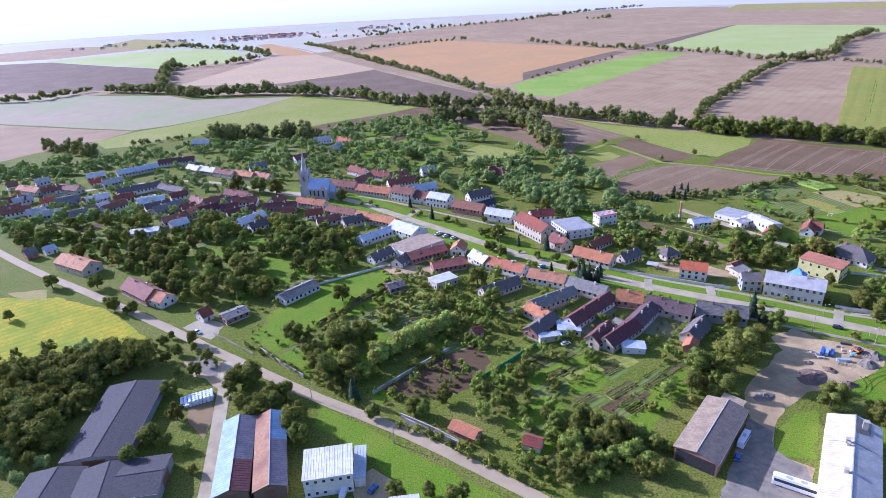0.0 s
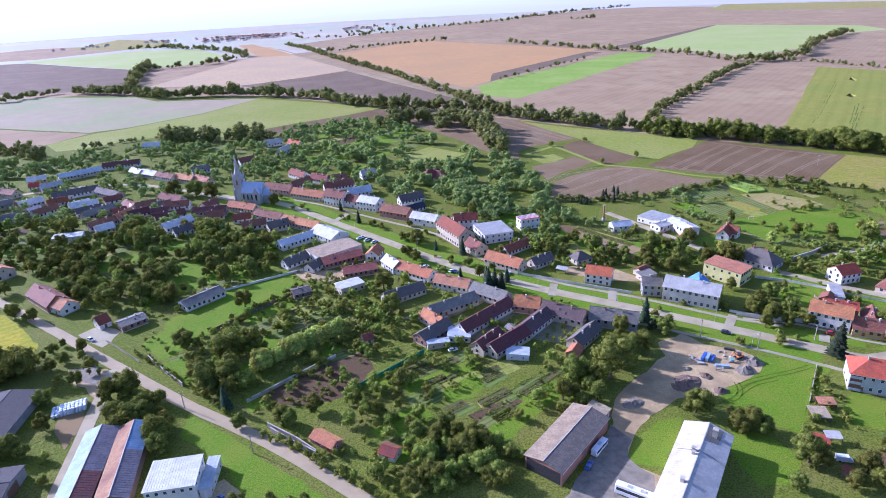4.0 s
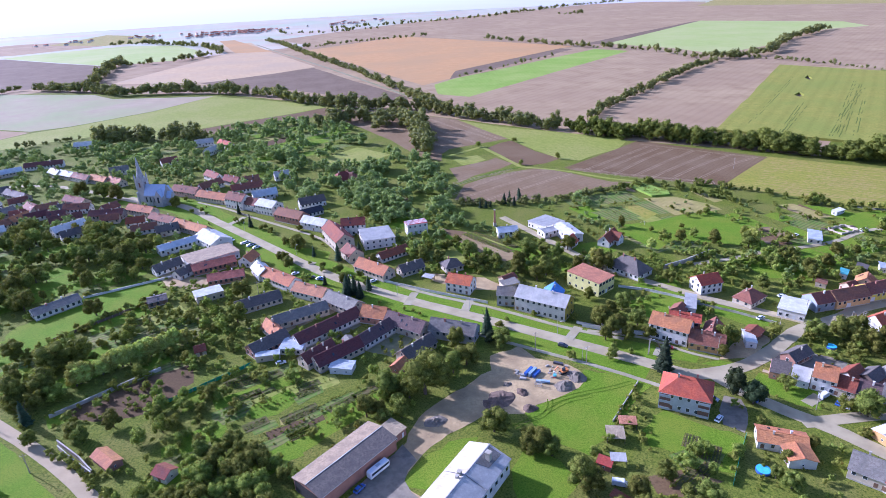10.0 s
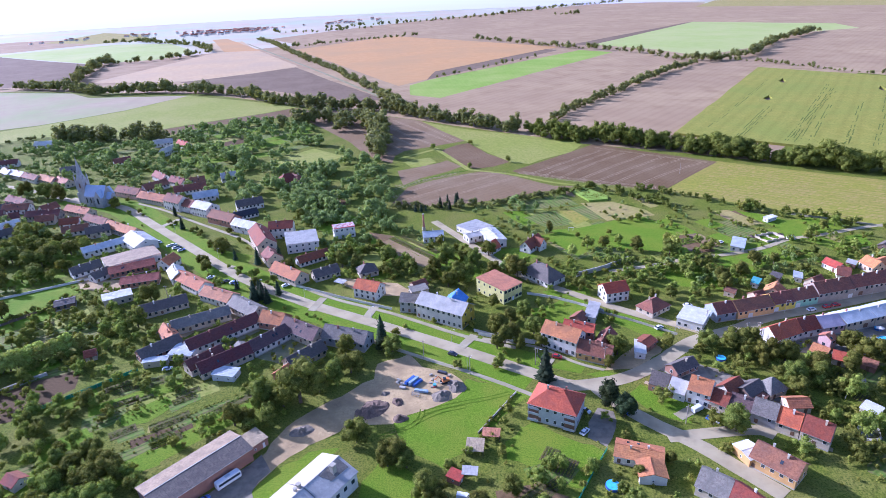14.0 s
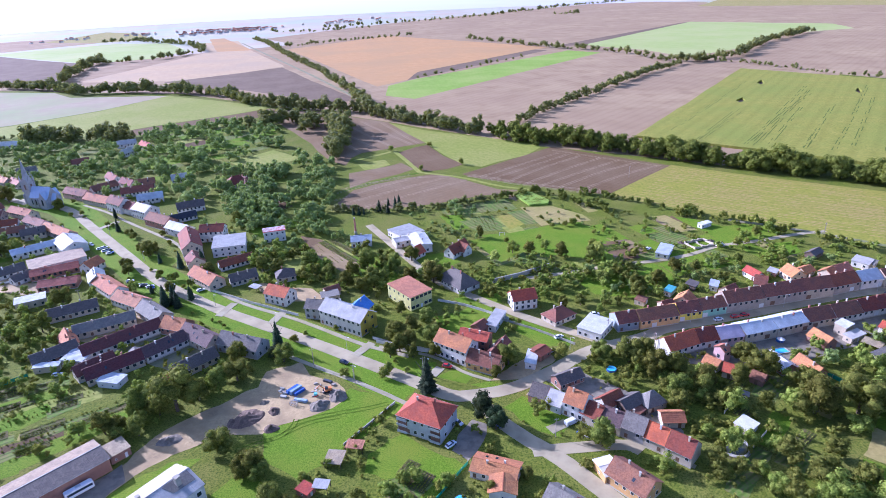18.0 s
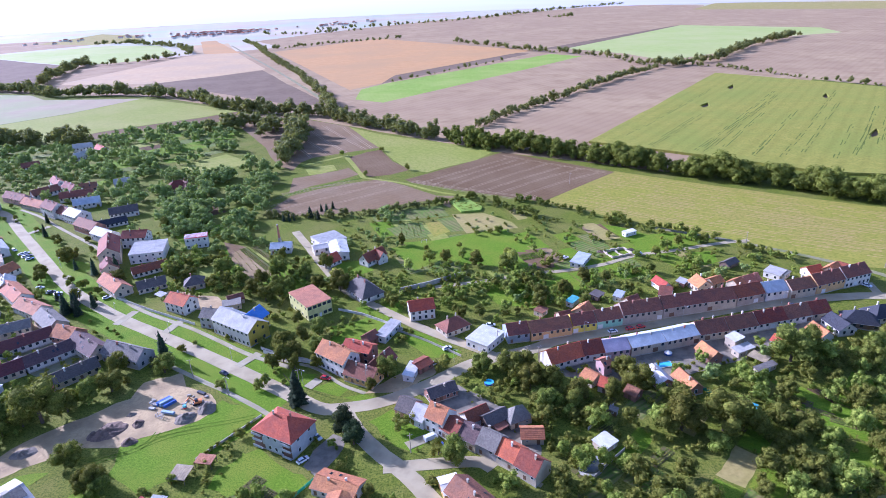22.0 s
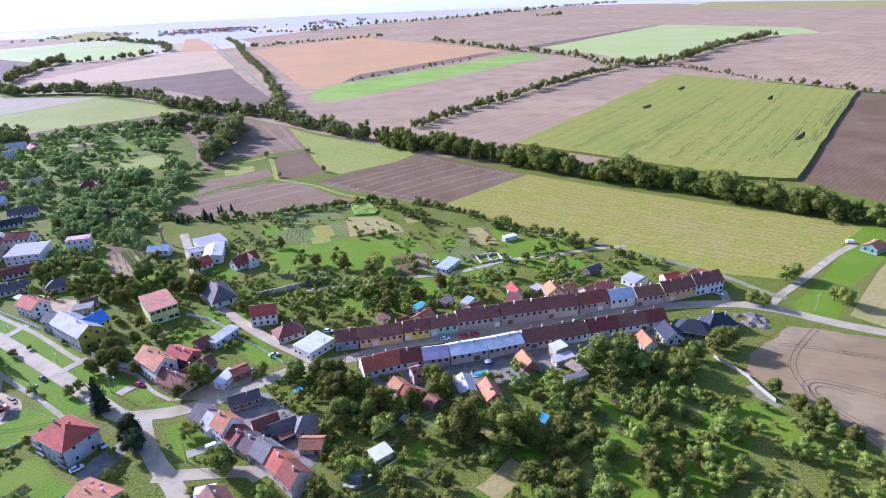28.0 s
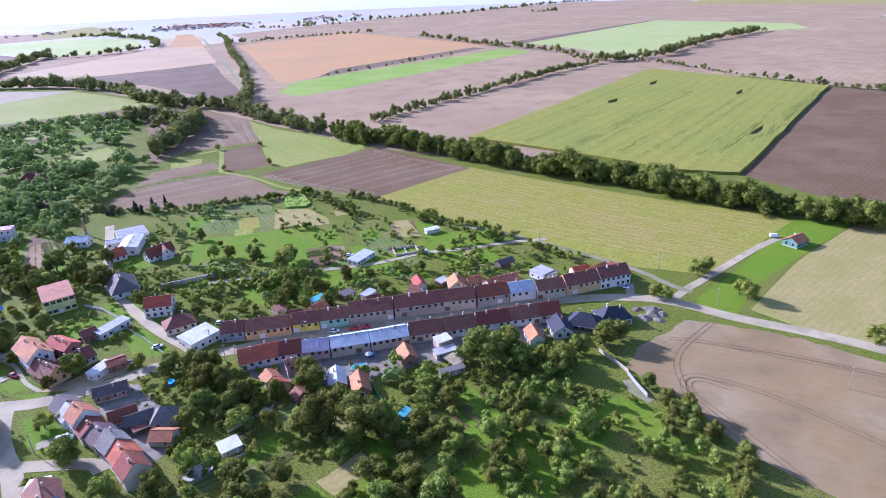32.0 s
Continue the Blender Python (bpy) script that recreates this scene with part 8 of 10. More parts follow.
# thin cut streaks along the mown meadow
drawn_lines("mown_streak", "straw_tan", 0.085, 0.9, 3.4, [[(330 + 54 * f, 409 + 73 * f), (410 + 58 * f, 352 + 70 * f), (498 + 62 * f, 306 + 60 * f)] for f in (0.04 + 0.062 * k for k in range(16))], "tan streaks of cut grass along the meadow", 0.45)
drawn_lines("wheel_line", "soil_pale", 0.075, 0.7, 2.4, [[(42.6, 698.1), (80.2, 634.2), (118.2, 565.6)], [(61.1, 701.6), (99.0, 632.0), (133.8, 572.1)], [(80.8, 701.9), (117.6, 629.8), (150.4, 576.6)], [(98.5, 708.5), (135.4, 640.1), (165.9, 587.6)], [(124.9, 693.0), (153.0, 630.5), (172.1, 591.3)]], "pale wheel lines over the ploughed field")
drawn_lines("crop_line", "crop_dark", 2.23, 0.9, 2.6, [[(462.6, 536.8), (529.8, 627.0), (638.0, 762.8)],
                                                  [(482.7, 534.8), (529.5, 602.1), (591.3, 690.1)],
                                                  [(501.4, 514.7), (523.2, 544.2), (544.3, 575.2)],
                                                  [(521.7, 507.6), (542.3, 536.5), (564.6, 566.4)],
                                                  [(578.7, 507.5), (614.6, 554.7), (653.4, 608.8)],
                                                  [(632.8, 552.7), (678.3, 615.7), (731.1, 691.1)],
                                                  [(599.0, 527.0), (633.0, 576.1)],
                                                  [(466.3, 532.6), (498.6, 578.1)],
                                                  [(430.2, 555.8), (466.4, 604.9), (516.7, 673.3)],
                                                  [(680.6, 612.8), (724.7, 673.3), (763.0, 726.6)],
                                                  [(470, 545), (660.2, 814.7)],
                                                  [(476, 541), (648.9, 786.1)],
                                                  [(545, 520), (694.9, 732.5)],
                                                  [(560, 500), (640.7, 614.4)],
                                                  [(590, 520), (716.8, 699.8)],
                                                  [(612, 530), (721.5, 685.3)],
                                                  [(640, 560), (789.9, 772.5)],
                                                  [(655, 575), (787.6, 762.9)],
                                                  [(430, 560), (522.2, 690.7)],
                                                  [(505, 520), (626.1, 691.6)],
                                                  [(700, 650), (769.2, 748.1)],
                                                  [(420, 600), (610.2, 869.7)],
                                                  [(560, 560), (732.9, 805.1)]],
            "broken dark wheel lines through the standing crop", 0.42)

field("yard", "paving", 0.1, [(-129.7, 244.6), (-122.9, 253.2), (-110.4, 245.8), (-111.6, 231.8)], "pale concrete forecourt of a garage")
field("yard", "asphalt_shade_grey", 0.085, [(-114.1, 211.9), (-111.7, 221.7), (-102.9, 214.5), (-98.5, 204.0), (-108.5, 206.6)])
field("yard", "asphalt_shade_grey", 0.085, [(66.0, 116.0), (95.0, 116.0), (105.0, 134.0), (107.0, 142.0), (100.5, 150.5), (105.0, 159.0), (100.0, 167.0), (93.0, 158.0), (80.0, 138.0)])

drawn_lines("wheel_line", "grass_dark", 0.075, 0.5, 1.7, [[(152.6, 185.3), (160.0, 188.6), (167.6, 190.6), (177.3, 192.7), (184.8, 195.4)], [(152.6, 187.5), (152.3, 183.0), (148.8, 178.2), (143.2, 176.0), (138.0, 173.0)], [(150.0, 180.0), (158.0, 186.0), (168.0, 188.4)]],
            "faint wheel lines pressed into the meadow")
field("field", "grass_bright", 0.07, [(186.7, 176.5), (196.0, 174.0), (205.0, 168.5), (212.5, 164.5), (208.0, 156.5), (198.6, 160.5), (187.2, 164.4)])
field("yard", "asphalt_shade_grey", 0.08, [(207.8, 170.0), (210.9, 177.7), (216.0, 185.8), (221.0, 183.0), (218.9, 174.4), (213.6, 165.4)])
field("field", "garden_rows", 0.13, [(57.0, 194.1), (66.6, 201.1), (67.8, 197.2), (59.3, 190.2)], "rows of vegetables in a garden plot")
# walls and fences
fence([(175.2, 236.7), (187.4, 231.0), (199.3, 227.9)], 1.8, 0.3, "wall_white", "garden_wall", "low white rendered garden wall along the pavement")
fence([(183.5, 236.5), (191.2, 230.6), (200.3, 227.4)], 1.6, 0.3, "wall_white", "garden_wall", "low white rendered garden wall along the pavement")
fence([(228.4, 289.4), (243.1, 296.1), (259.4, 306.3)], 2.4, 0.4, "concrete", "garden_wall", "grey concrete retaining wall beside a lane")
fence([(440.2, 217.8), (441.8, 210.7), (443.8, 204.4)], 1.6, 0.15, "wall_grey_wall", "panel_fence", "ribbed pale grey sheet-metal fence along the tilled field")
fence([(432.7, 232.6), (436.7, 225.7), (440.7, 218.6)], 1.5, 0.2, "wall_cream", "panel_fence", "pale concrete panel fence along the tilled field")
fence([(-112.3, 236.8), (-100.3, 227.5), (-88.9, 218.7)], 1.4, 0.12, "wall_cream", "picket_fence", "pale slatted fence beside the lane")
fence([(-86.2, 221.5), (-74.8, 210.6), (-62.7, 200.0)], 1.7, 0.3, "wall_beige", "garden_wall", "weathered cream garden wall beside the lane")
fence([(-19.7, 170.6), (-11.1, 164.2), (-1.0, 157.5)], 2.0, 0.3, "wall_beige", "garden_wall", "weathered plastered wall beside the lane")
fence([(-33.3, 187.7), (-25.2, 195.5), (-15.4, 205.4), (-3.7, 216.3)], 1.5, 0.35, "concrete", "garden_wall", "long grey stone wall between gardens")
fence([(5.5, 191.8), (15.5, 200.6), (33.8, 217.2)], 1.6, 0.06, "net_green", "net_fence", "green netting fence across the gardens")
fence([(-74.1, 284.2), (-60.1, 291.9), (-36.5, 305.7)], 1.1, 0.6, "wall_white", "cold_frame", "long low white cold frame in the garden")
fence([(299.0, 162.5), (305.0, 169.1), (312.6, 176.3)], 1.3, 0.1, "concrete", "panel_fence", "grey panel fence between orchards")
fence([(302.7, 186.0), (307.8, 191.6), (314.2, 198.7)], 1.3, 0.1, "concrete", "panel_fence", "grey panel fence between orchards")
fence([(-65.9, 242.3), (-52.1, 257.6), (-34.2, 277.4)], 1.4, 0.1, "wall_brown_wall", "board_fence", "dark brown board fence between gardens")
fence([(346.5, 210.5), (351.9, 202.1), (358.1, 191.4)], 1.6, 0.08, "net_green", "net_fence", "green netting fence across the gardens")
fence([(228.3, 254.1), (244.4, 243.4), (259.6, 231.1)], 1.2, 0.1, "concrete", "panel_fence", "low grey fence along a grass plot")
fence([(82.1, 289.2), (107.7, 274.9), (135.2, 261.0)], 1.3, 0.15, "wall_white", "garden_wall", "low white front garden wall along the pavement")
fence([(217.9, 249.7), (215.6, 232.3)], 1.4, 0.1, "wall_brown_wall", "board_fence", "dark brown board fence between yards")
fence([(213.5, 164.5), (205.6, 152.6), (199.8, 143.5)], 1.2, 0.1, "net_green", "net_fence", "green wire fence along a lawn")

# poles and lamps
utility_pole(513.4, 209.0, 9.5)
utility_pole(475.4, 304.4, 9)
utility_pole(490.1, 267.4, 9)
utility_pole(420.3, 337.8, 8)
utility_pole(290.7, 226.8, 8)
utility_pole(275.0, 239.9, 7)
utility_pole(223.6, 210.7, 9)
utility_pole(243.1, 176.1, 8)
utility_pole(-56.5, 186.0, 8)
utility_pole(-23.0, 160.0, 8)
utility_pole(151.9, 219.6, 9)
utility_pole(170.5, 207.9, 9)
utility_pole(196.8, 213.2, 8)
utility_pole(291.1, 226.0, 8)
utility_pole(19.3, 279.6, 8)
utility_pole(286.3, 226.9, 8)
utility_pole(341.5, 459.2, 9)
street_lamp(197.7, 214.7)
street_lamp(169.5, 210.7)
street_lamp(163.3, 231.7)
street_lamp(65.1, 286.1)
street_lamp(-15.7, 371.4)
street_lamp(27.5, 329.5)
street_lamp(256.7, 227.2)
street_lamp(312.7, 246.7)
street_lamp(358.6, 258.4)
street_lamp(407.5, 270.3)
street_lamp(90.9, 273.2)
street_lamp(126.2, 254.2)

# cars, vans and buses
car(325.2, 247.9, 14, "white", "car")
car(333.2, 250.0, 14, "red", "car")
car(338.0, 251.2, 14, "red", "car")
car(163.8, 221.6, -30, "dark", "car")
car(206.2, 217.2, -20, "red", "car")
car(249.4, 182.4, 30, "white", "van")
car(208.0, 172.7, 45, "white", "car")
car(210.4, 183.5, -40, "white", "car")
car(224.3, 182.4, -60, "blue", "car")
car(253.6, 236.9, 30, "white", "car")
car(454.6, 284.8, -45, "white", "car")
car(357.5, 327.4, 10, "white", "van")
car(-19.2, 356.0, -35, "white", "car")
car(-8.1, 350.5, 40, "white", "car")
car(-3.7, 346.6, 40, "dark", "car")
car(0.5, 341.9, 40, "blue", "car")
car(32.9, 302.4, 30, "white", "car")
car(43.0, 296.9, 40, "dark", "car")
car(48.6, 294.4, -35, "blue", "car")
car(77.1, 289.5, 35, "white", "car")
car(252.3, 178.4, 45, "blue", "car")
car(254.6, 176.8, 45, "white", "car")
car(272.8, 255.2, 0, "white", "car")
car(-120.8, 238.9, -30, "white", "car")
car(-36.9, 137.8, 85, "white", "van")
car(87.5, 147.4, 55, "blue", "car")
car(411.0, 267.3, 15, "dark", "car")
car(196.6, 304.6, 0, "dark", "car")
car(296.9, 223.3, 10, "blue", "car")
car(46.1, 217.2, 20, "white", "car")
car(-28.0, 139.4, 60, "blue", "car")
car(248.4, 225.8, 40, "white", "car")
car(316.9, 325.2, 30, "white", "car")
car(547.7, 341.4, 0, "white", "van")
bus(98.3, 134.3, -32.5, 12, "coach", "long white touring coach with a dark window band")
bus(92.7, 154.7, 48.8, 8.2, "minibus", "white minibus with a pale blue front parked beside the shed")

# foundation walls of a new house in the gardens
def foundation(x, y, heading, l, w):
    ob = thing("foundation", x, y, heading, 0, "low unfinished block walls of a new house on bare ground", "foundation")
    for x0, x1, y0, y1, h in ((-l, l, -w, -w + 0.5, 1.3), (-l, l, w - 0.5, w, 1.6), (-l, -l + 0.5, -w + 0.5, w - 0.5, 1.1), (l - 0.5, l, -w + 0.5, w - 0.5, 1.5), (-0.25, 0.25, -w + 0.5, w - 0.5, 1.0)):
        n = max(2, int(max(x1 - x0, y1 - y0) / 1.4))
        for k in range(n):
            bm = bmesh.new()
            rise = h - 0.25 * ((k * 7) % 3)
            if x1 - x0 > y1 - y0:
                box(bm, x0 + (x1 - x0) * k / n, x0 + (x1 - x0) * (k + 1) / n - 0.02, y0, y1, -0.05, rise)
            else:
                box(bm, x0, x1, y0 + (y1 - y0) * k / n, y0 + (y1 - y0) * (k + 1) / n - 0.02, -0.05, rise)
            part("block", bm, M("wall_cream"), ob)


foundation(347.0, 330.1, 20, 6.5, 4.5)
for mx, my in ((-9, 3), (9.5, -2), (8, 4.5)):
    mound(347.0 + mx, 330.1 + my, 2.2, 1.1, "dirt")

# building yard
building_yard(151.0, 198.7)
mound(159.3, 194.6, 3.8, 2.3, "gravel")
mound(165.1, 200.1, 3.8, 2.5, "gravel")
mound(138.0, 197.2, 1.7, 0.9, "gravel")
mound(143.0, 192.2, 2.4, 1.6, "dirt")
mound(134.4, 188.0, 5.6, 1.9, "dirt")
mound(129.8, 186.0, 2.6, 1.0, "dirt")
mound(144.7, 182.6, 2.8, 1.6, "dirt")
mound(110.5, 177.4, 3.8, 1.6, "gravel")
mound(462.0, 264.1, 4, 1.6, "gravel")
mound(464.6, 260.5, 2.5, 1.3, "gravel")
mound(455.4, 264.6, 2.5, 1.0, "dirt")
bale_stack(-101.0, 188.3)
pool(339.8, 223.2, 14, 6.0, 3.2)
round_pool(270.3, 212.8, 1.9)
round_pool(211.4, 148.9, 2.2)
round_pool(343.3, 230.5, 1.5)
church(-111.1, 438.8, -12.2)
football_goal(237.3, 351.9, 10)
plots([(210.3, 350.1), (276.4, 382.5), (312.6, 380.0), (359.3, 358.3), (413.2, 338.2), (393.8, 303.2), (320.1, 282.1), (282.3, 267.2), (246.8, 291.0), (220.6, 304.8)], -66.0, 7, 13, 12, 30)
plots([(273.8, 195.8), (315.0, 211.2), (372.4, 206.6), (431.0, 226.6), (433.0, 179.4), (429.4, 143.5), (282.3, 143.8)], -131.5, 7, 12, 10, 26)
plots([(-105.5, 232.8), (-74.8, 287.7), (-36.5, 305.7), (29.7, 223.0), (3.5, 184.8), (-36.8, 180.4), (-72.4, 204.3)], 43.3, 7, 14, 12, 30)
plots([(7.8, 184.6), (33.9, 218.1), (62.2, 225.2), (99.3, 200.9), (73.9, 162.0), (30.7, 136.4), (11.0, 146.6)], 29.2, 5, 10, 9, 24)
plots([(-307.6, 373.3), (-266.7, 404.2), (-59.2, 358.4), (-36.5, 305.7), (-95.9, 264.1), (-137.6, 267.6), (-199.3, 313.8)], 43.3, 8, 16, 14, 34)
plots([(-459.9, 517.6), (-445.5, 571.7), (-352.4, 588.1), (-243.3, 640.8), (-143.0, 634.6), (-126.3, 549.5), (-262.7, 595.0), (-322.0, 551.7), (-374.2, 513.6)], 43.3, 12, 24, 20, 50)
plots([(-156.1, 701.4), (4.7, 732.7), (37.4, 599.1), (-17.5, 468.5), (-78.6, 512.3), (-109.5, 579.0)], 41.8, 12, 22, 20, 50)
plots([(-8.3, 501.0), (61.0, 507.9), (113.2, 420.0), (105.9, 361.4), (85.9, 353.6), (40.6, 403.9), (14.1, 448.4)], 41.8, 12, 22, 20, 50)
plots([(72.5, 337.7), (118.2, 359.9), (180.4, 335.9), (182.6, 290.9), (141.3, 287.7), (93.6, 291.5)], -67.4, 7, 13, 12, 30)
plots([(193.8, 404.4), (272.8, 407.0), (316.1, 368.6), (286.0, 334.2), (222.8, 349.4), (187.0, 335.3)], -67.4, 8, 15, 14, 34)
carport(176.4, 171.7, -8, 6, 4, "pink", "open carport with a faded pinkish roof")
carport(170.7, 166.0, -8, 6, 6, "tar_light", "open carport with a beige corrugated roof")
carport(168.6, 154.7, -8, 5, 3.5, "metal_grey", "low lean-to with a grey roof")
carport(376.5, 224.4, -50, 7, 5, "tar_light", "pergola-like lean-to with a pale brown roof")
carport(273.0, 186.4, 40, 5, 4, "brown", "small open shelter with a brown roof")
carport(106.1, 288.9, -30, 6, 4, "metal_grey", "open shelter with a grey metal roof")
flat_house(164.1, 153.4, 3.7, 4.3, 62.3, 2.3, "red", "brick")
flat_house(164.9, 139.1, 2.9, 4.8, 48.2, 2.3, "dark_red", "brown_wall")
car(166.7, 145.5, -15, "white", "van")
fence([(187.3, 195.4), (179.0, 183.5), (172.0, 173.6)], 0.9, 0.2, "concrete", "garden_wall", "low grey wall between meadow and gardens")
field("field", "garden_rows", 0.1, [(185.8, 157.3), (197.2, 160.7), (202.7, 156.2), (197.8, 150.0), (189.1, 150.6)], "rows of vegetables behind a block of flats")
field("field", "soil_brown", 0.12, [(176.7, 147.6), (187.4, 150.7), (197.1, 146.3), (187.8, 139.8), (176.9, 141.6)])
field("field", "grass_bright", 0.06, [(141.9, 164.3), (150.4, 156.8), (155.5, 147.6), (145.6, 136.6), (135.7, 137.2), (134.6, 153.9)])
field("verge", "ground", 0.1, [(474.4, 258.5), (483.7, 258.3), (515.3, 244.6), (537.3, 227.9), (535.1, 224.3), (513.3, 240.5), (482.9, 253.8), (474.0, 256.5), (460.0, 246.0), (446.5, 235.0), (444.0, 237.0)])
mound(456.4, 257.3, 3, 1.6, "gravel")
mound(460.5, 260.0, 3.2, 1.9, "gravel")
mound(462.4, 255.3, 2.6, 1.2, "gravel")
flat_house(313.1, 194.3, 2.4, 2.6, 61.9, 2.3, "grey", "brown_wall")
pond(300.6, 169.1, 5.0, 3.6, 50)
parasol(342.8, 228.9, 1.6, "wall_white")
parasol(411.6, 242.7, 1.4, "wall_white")
far_village([(-822.1, 2760.0, 60, 40), (-821.2, 2556.8, 60, 25), (-669.4, 2799.6, 70, 25), (-686.0, 2664.0, 60, 25), (-393.9, 3010.5, 80, 14), (-1099.7, 2673.4, 90, 12), (-1338.0, 2522.1, 90, 8), (-240.8, 3127.7, 90, 12)])
works_chimney(146.9, 361.1, 11)
house(20.4, 394.6, 22.0, 7.0, 35.1, 3, 5.5, "dark_blue", "white")
house(37.7, 240.1, 12.8, 6.0, -49.6, 3.5, 6.5, "orange", "cream")
flat_house(178.8, 356.4, 16.1, 16.1, 129.1, 3.8, "metal_grey", "white")
fence([(200.8, 272.2), (213.1, 267.1), (223.6, 260.2), (233.5, 253.0)], 1.2, 0.25, "wall_white", "garden_wall", "low white rendered garden wall beside the lane")
fence([(173.3, 239.6), (183.8, 233.8), (196.1, 229.9)], 1.3, 0.25, "wall_white", "garden_wall", "low white front garden wall along the pavement")
field("field", "grass_bright", 0.06, [(199.9, 257.7), (215.7, 259.5), (225.6, 249.0), (220.1, 237.6), (202.9, 242.9)])
field("field", "grass_bright", 0.07, [(207.7, 273.6), (230.1, 281.1), (232.1, 269.4), (215.8, 264.8)])
field("field", "grass_bright", 0.06, [(183.2, 324.7), (204.0, 328.7), (212.0, 315.3), (201.3, 308.8), (188.7, 313.2)])
field("field", "soil_near", 0.12, [(122.9, 341.0), (128.7, 354.3), (140.1, 339.7), (157.4, 313.8), (149.1, 307.2), (135.6, 320.4)])
car(-9.6, 349.0, 40, "white", "car")
car(-4.6, 345.3, 40, "white", "car")
car(0.2, 341.6, 40, "white", "car")
car(41.2, 297.0, 20, "white", "car")
car(47.5, 295.3, 40, "white", "car")

# vegetable beds
vegetable_bed(60.8, 201.6, 35, 9, 4)
vegetable_bed(75.6, 189.8, 40, 12, 4)
vegetable_bed(31.5, 207.5, 35, 12, 4)
vegetable_bed(45.4, 209.7, 35, 6, 5)
vegetable_bed(46.2, 179.8, 35, 9, 5)
vegetable_bed(62.2, 175.3, 35, 8, 6)
vegetable_bed(43.5, 198.0, 35, 10, 3)
vegetable_bed(83.4, 196.0, 38, 10, 4)
vegetable_bed(90.9, 200.8, 38, 8, 3)
vegetable_bed(199.0, 157.6, 60, 8, 6)
vegetable_bed(194.8, 162.8, 60, 7, 5)
vegetable_bed(188.7, 146.5, 40, 10, 6)
vegetable_bed(194.8, 150.7, 40, 6, 4)
vegetable_bed(297.9, 168.7, 40, 8, 4)
vegetable_bed(309.5, 186.5, 40, 6, 5)
vegetable_bed(312.3, 201.3, 45, 7, 6)
vegetable_bed(323.1, 173.2, 40, 10, 4)
vegetable_bed(355.5, 188.6, 40, 8, 5)
vegetable_bed(380.2, 200.0, -35, 8, 3)
vegetable_bed(383.8, 193.9, -35, 9, 3)
vegetable_bed(389.1, 188.1, -35, 9, 4)
vegetable_bed(298.2, 329.2, 20, 12, 8)
vegetable_bed(304.1, 310.9, 10, 9, 5)
vegetable_bed(-47.6, 266.0, 30, 12, 5)
vegetable_bed(-32.4, 256.0, 30, 12, 6)
vegetable_bed(-18.2, 246.5, 30, 9, 5)
vegetable_bed(-31.0, 273.9, 25, 9, 4)
vegetable_bed(-4.7, 256.5, 30, 8, 4)
vegetable_bed(61.0, 184.8, 35, 14, 5)
vegetable_bed(64.3, 174.6, 35, 10, 4)
vegetable_bed(61.2, 197.6, 35, 9, 4)
vegetable_bed(34.4, 205.3, 30, 9, 5)
vegetable_bed(38.7, 197.1, 30, 9, 4)
vegetable_bed(140.2, 335.5, -50, 40, 5)
vegetable_bed(145.2, 339.3, -50, 36, 4)
vegetable_bed(349.5, 196.0, 40, 9, 3)


# trees that stand alone
plant("conifer", [(133.0, 234.7, 11), (199.0, 202.1, 13), (168.8, 418.4, 5), (161.8, 413.0, 5), (66.2, 320.1, 9), (-13.7, 378.2, 8)])
plant("conifer", [(-40.1, 184.9, 9), (75.8, 280.2, 7), (65.4, 282.5, 7), (163.3, 397.2, 6), (156.9, 403.5, 5), (-5.8, 411.0, 8)])
plant("broad", [(138.3, 223.7, 7), (196.5, 250.0, 8), (183.8, 261.8, 5), (257.9, 171.5, 9), (106.7, 193.5, 15), (130.9, 171.3, 8), (145.4, 161.8, 8), (155.8, 145.6, 9), (141.6, 164.4, 6), (267.8, 220.2, 7), (283.9, 220.5, 8), (293.2, 208.9, 9), (301.8, 201.5, 8), (321.9, 216.0, 8), (199.3, 235.9, 7), (210.5, 231.3, 6), (186.1, 229.0, 8)])
plant("broad", [(190.0, 246.0, 6), (128.8, 313.8, 9), (161.3, 311.2, 10), (198.0, 292.0, 9), (167.6, 288.0, 10), (182.9, 237.8, 8), (184.8, 319.2, 8), (226.4, 274.8, 6), (230.7, 218.4, 8), (225.1, 209.8, 5), (224.1, 350.8, 6), (333.7, 185.5, 13), (347.6, 185.2, 13), (388.8, 224.3, 13), (398.1, 229.1, 11), (435.9, 237.9, 9), (416.5, 220.4, 9), (425.1, 231.4, 7), (325.2, 208.3, 9), (314.4, 202.6, 8), (300.1, 197.1, 7), (290.1, 196.7, 8), (278.4, 218.4, 9), (285.5, 209.2, 9)])
plant("broad", [(-82.2, 196.6, 9), (-59.7, 168.3, 9), (-66.9, 188.6, 6), (-51.2, 220.8, 10), (-41.9, 224.8, 10), (-43.7, 203.1, 10), (-52.0, 197.8, 10), (-58.1, 205.6, 8), (-72.8, 228.7, 8), (-57.1, 265.4, 8), (-13.2, 173.7, 6), (-6.0, 181.4, 6), (8.9, 184.6, 5), (11.7, 277.4, 9), (17.2, 252.1, 9), (100.8, 191.5, 8), (112.5, 199.5, 8), (154.5, 300.6, 8), (26.9, 335.8, 8), (-172.8, 264.1, 7), (-161.4, 261.1, 6), (-118.9, 229.0, 6)])
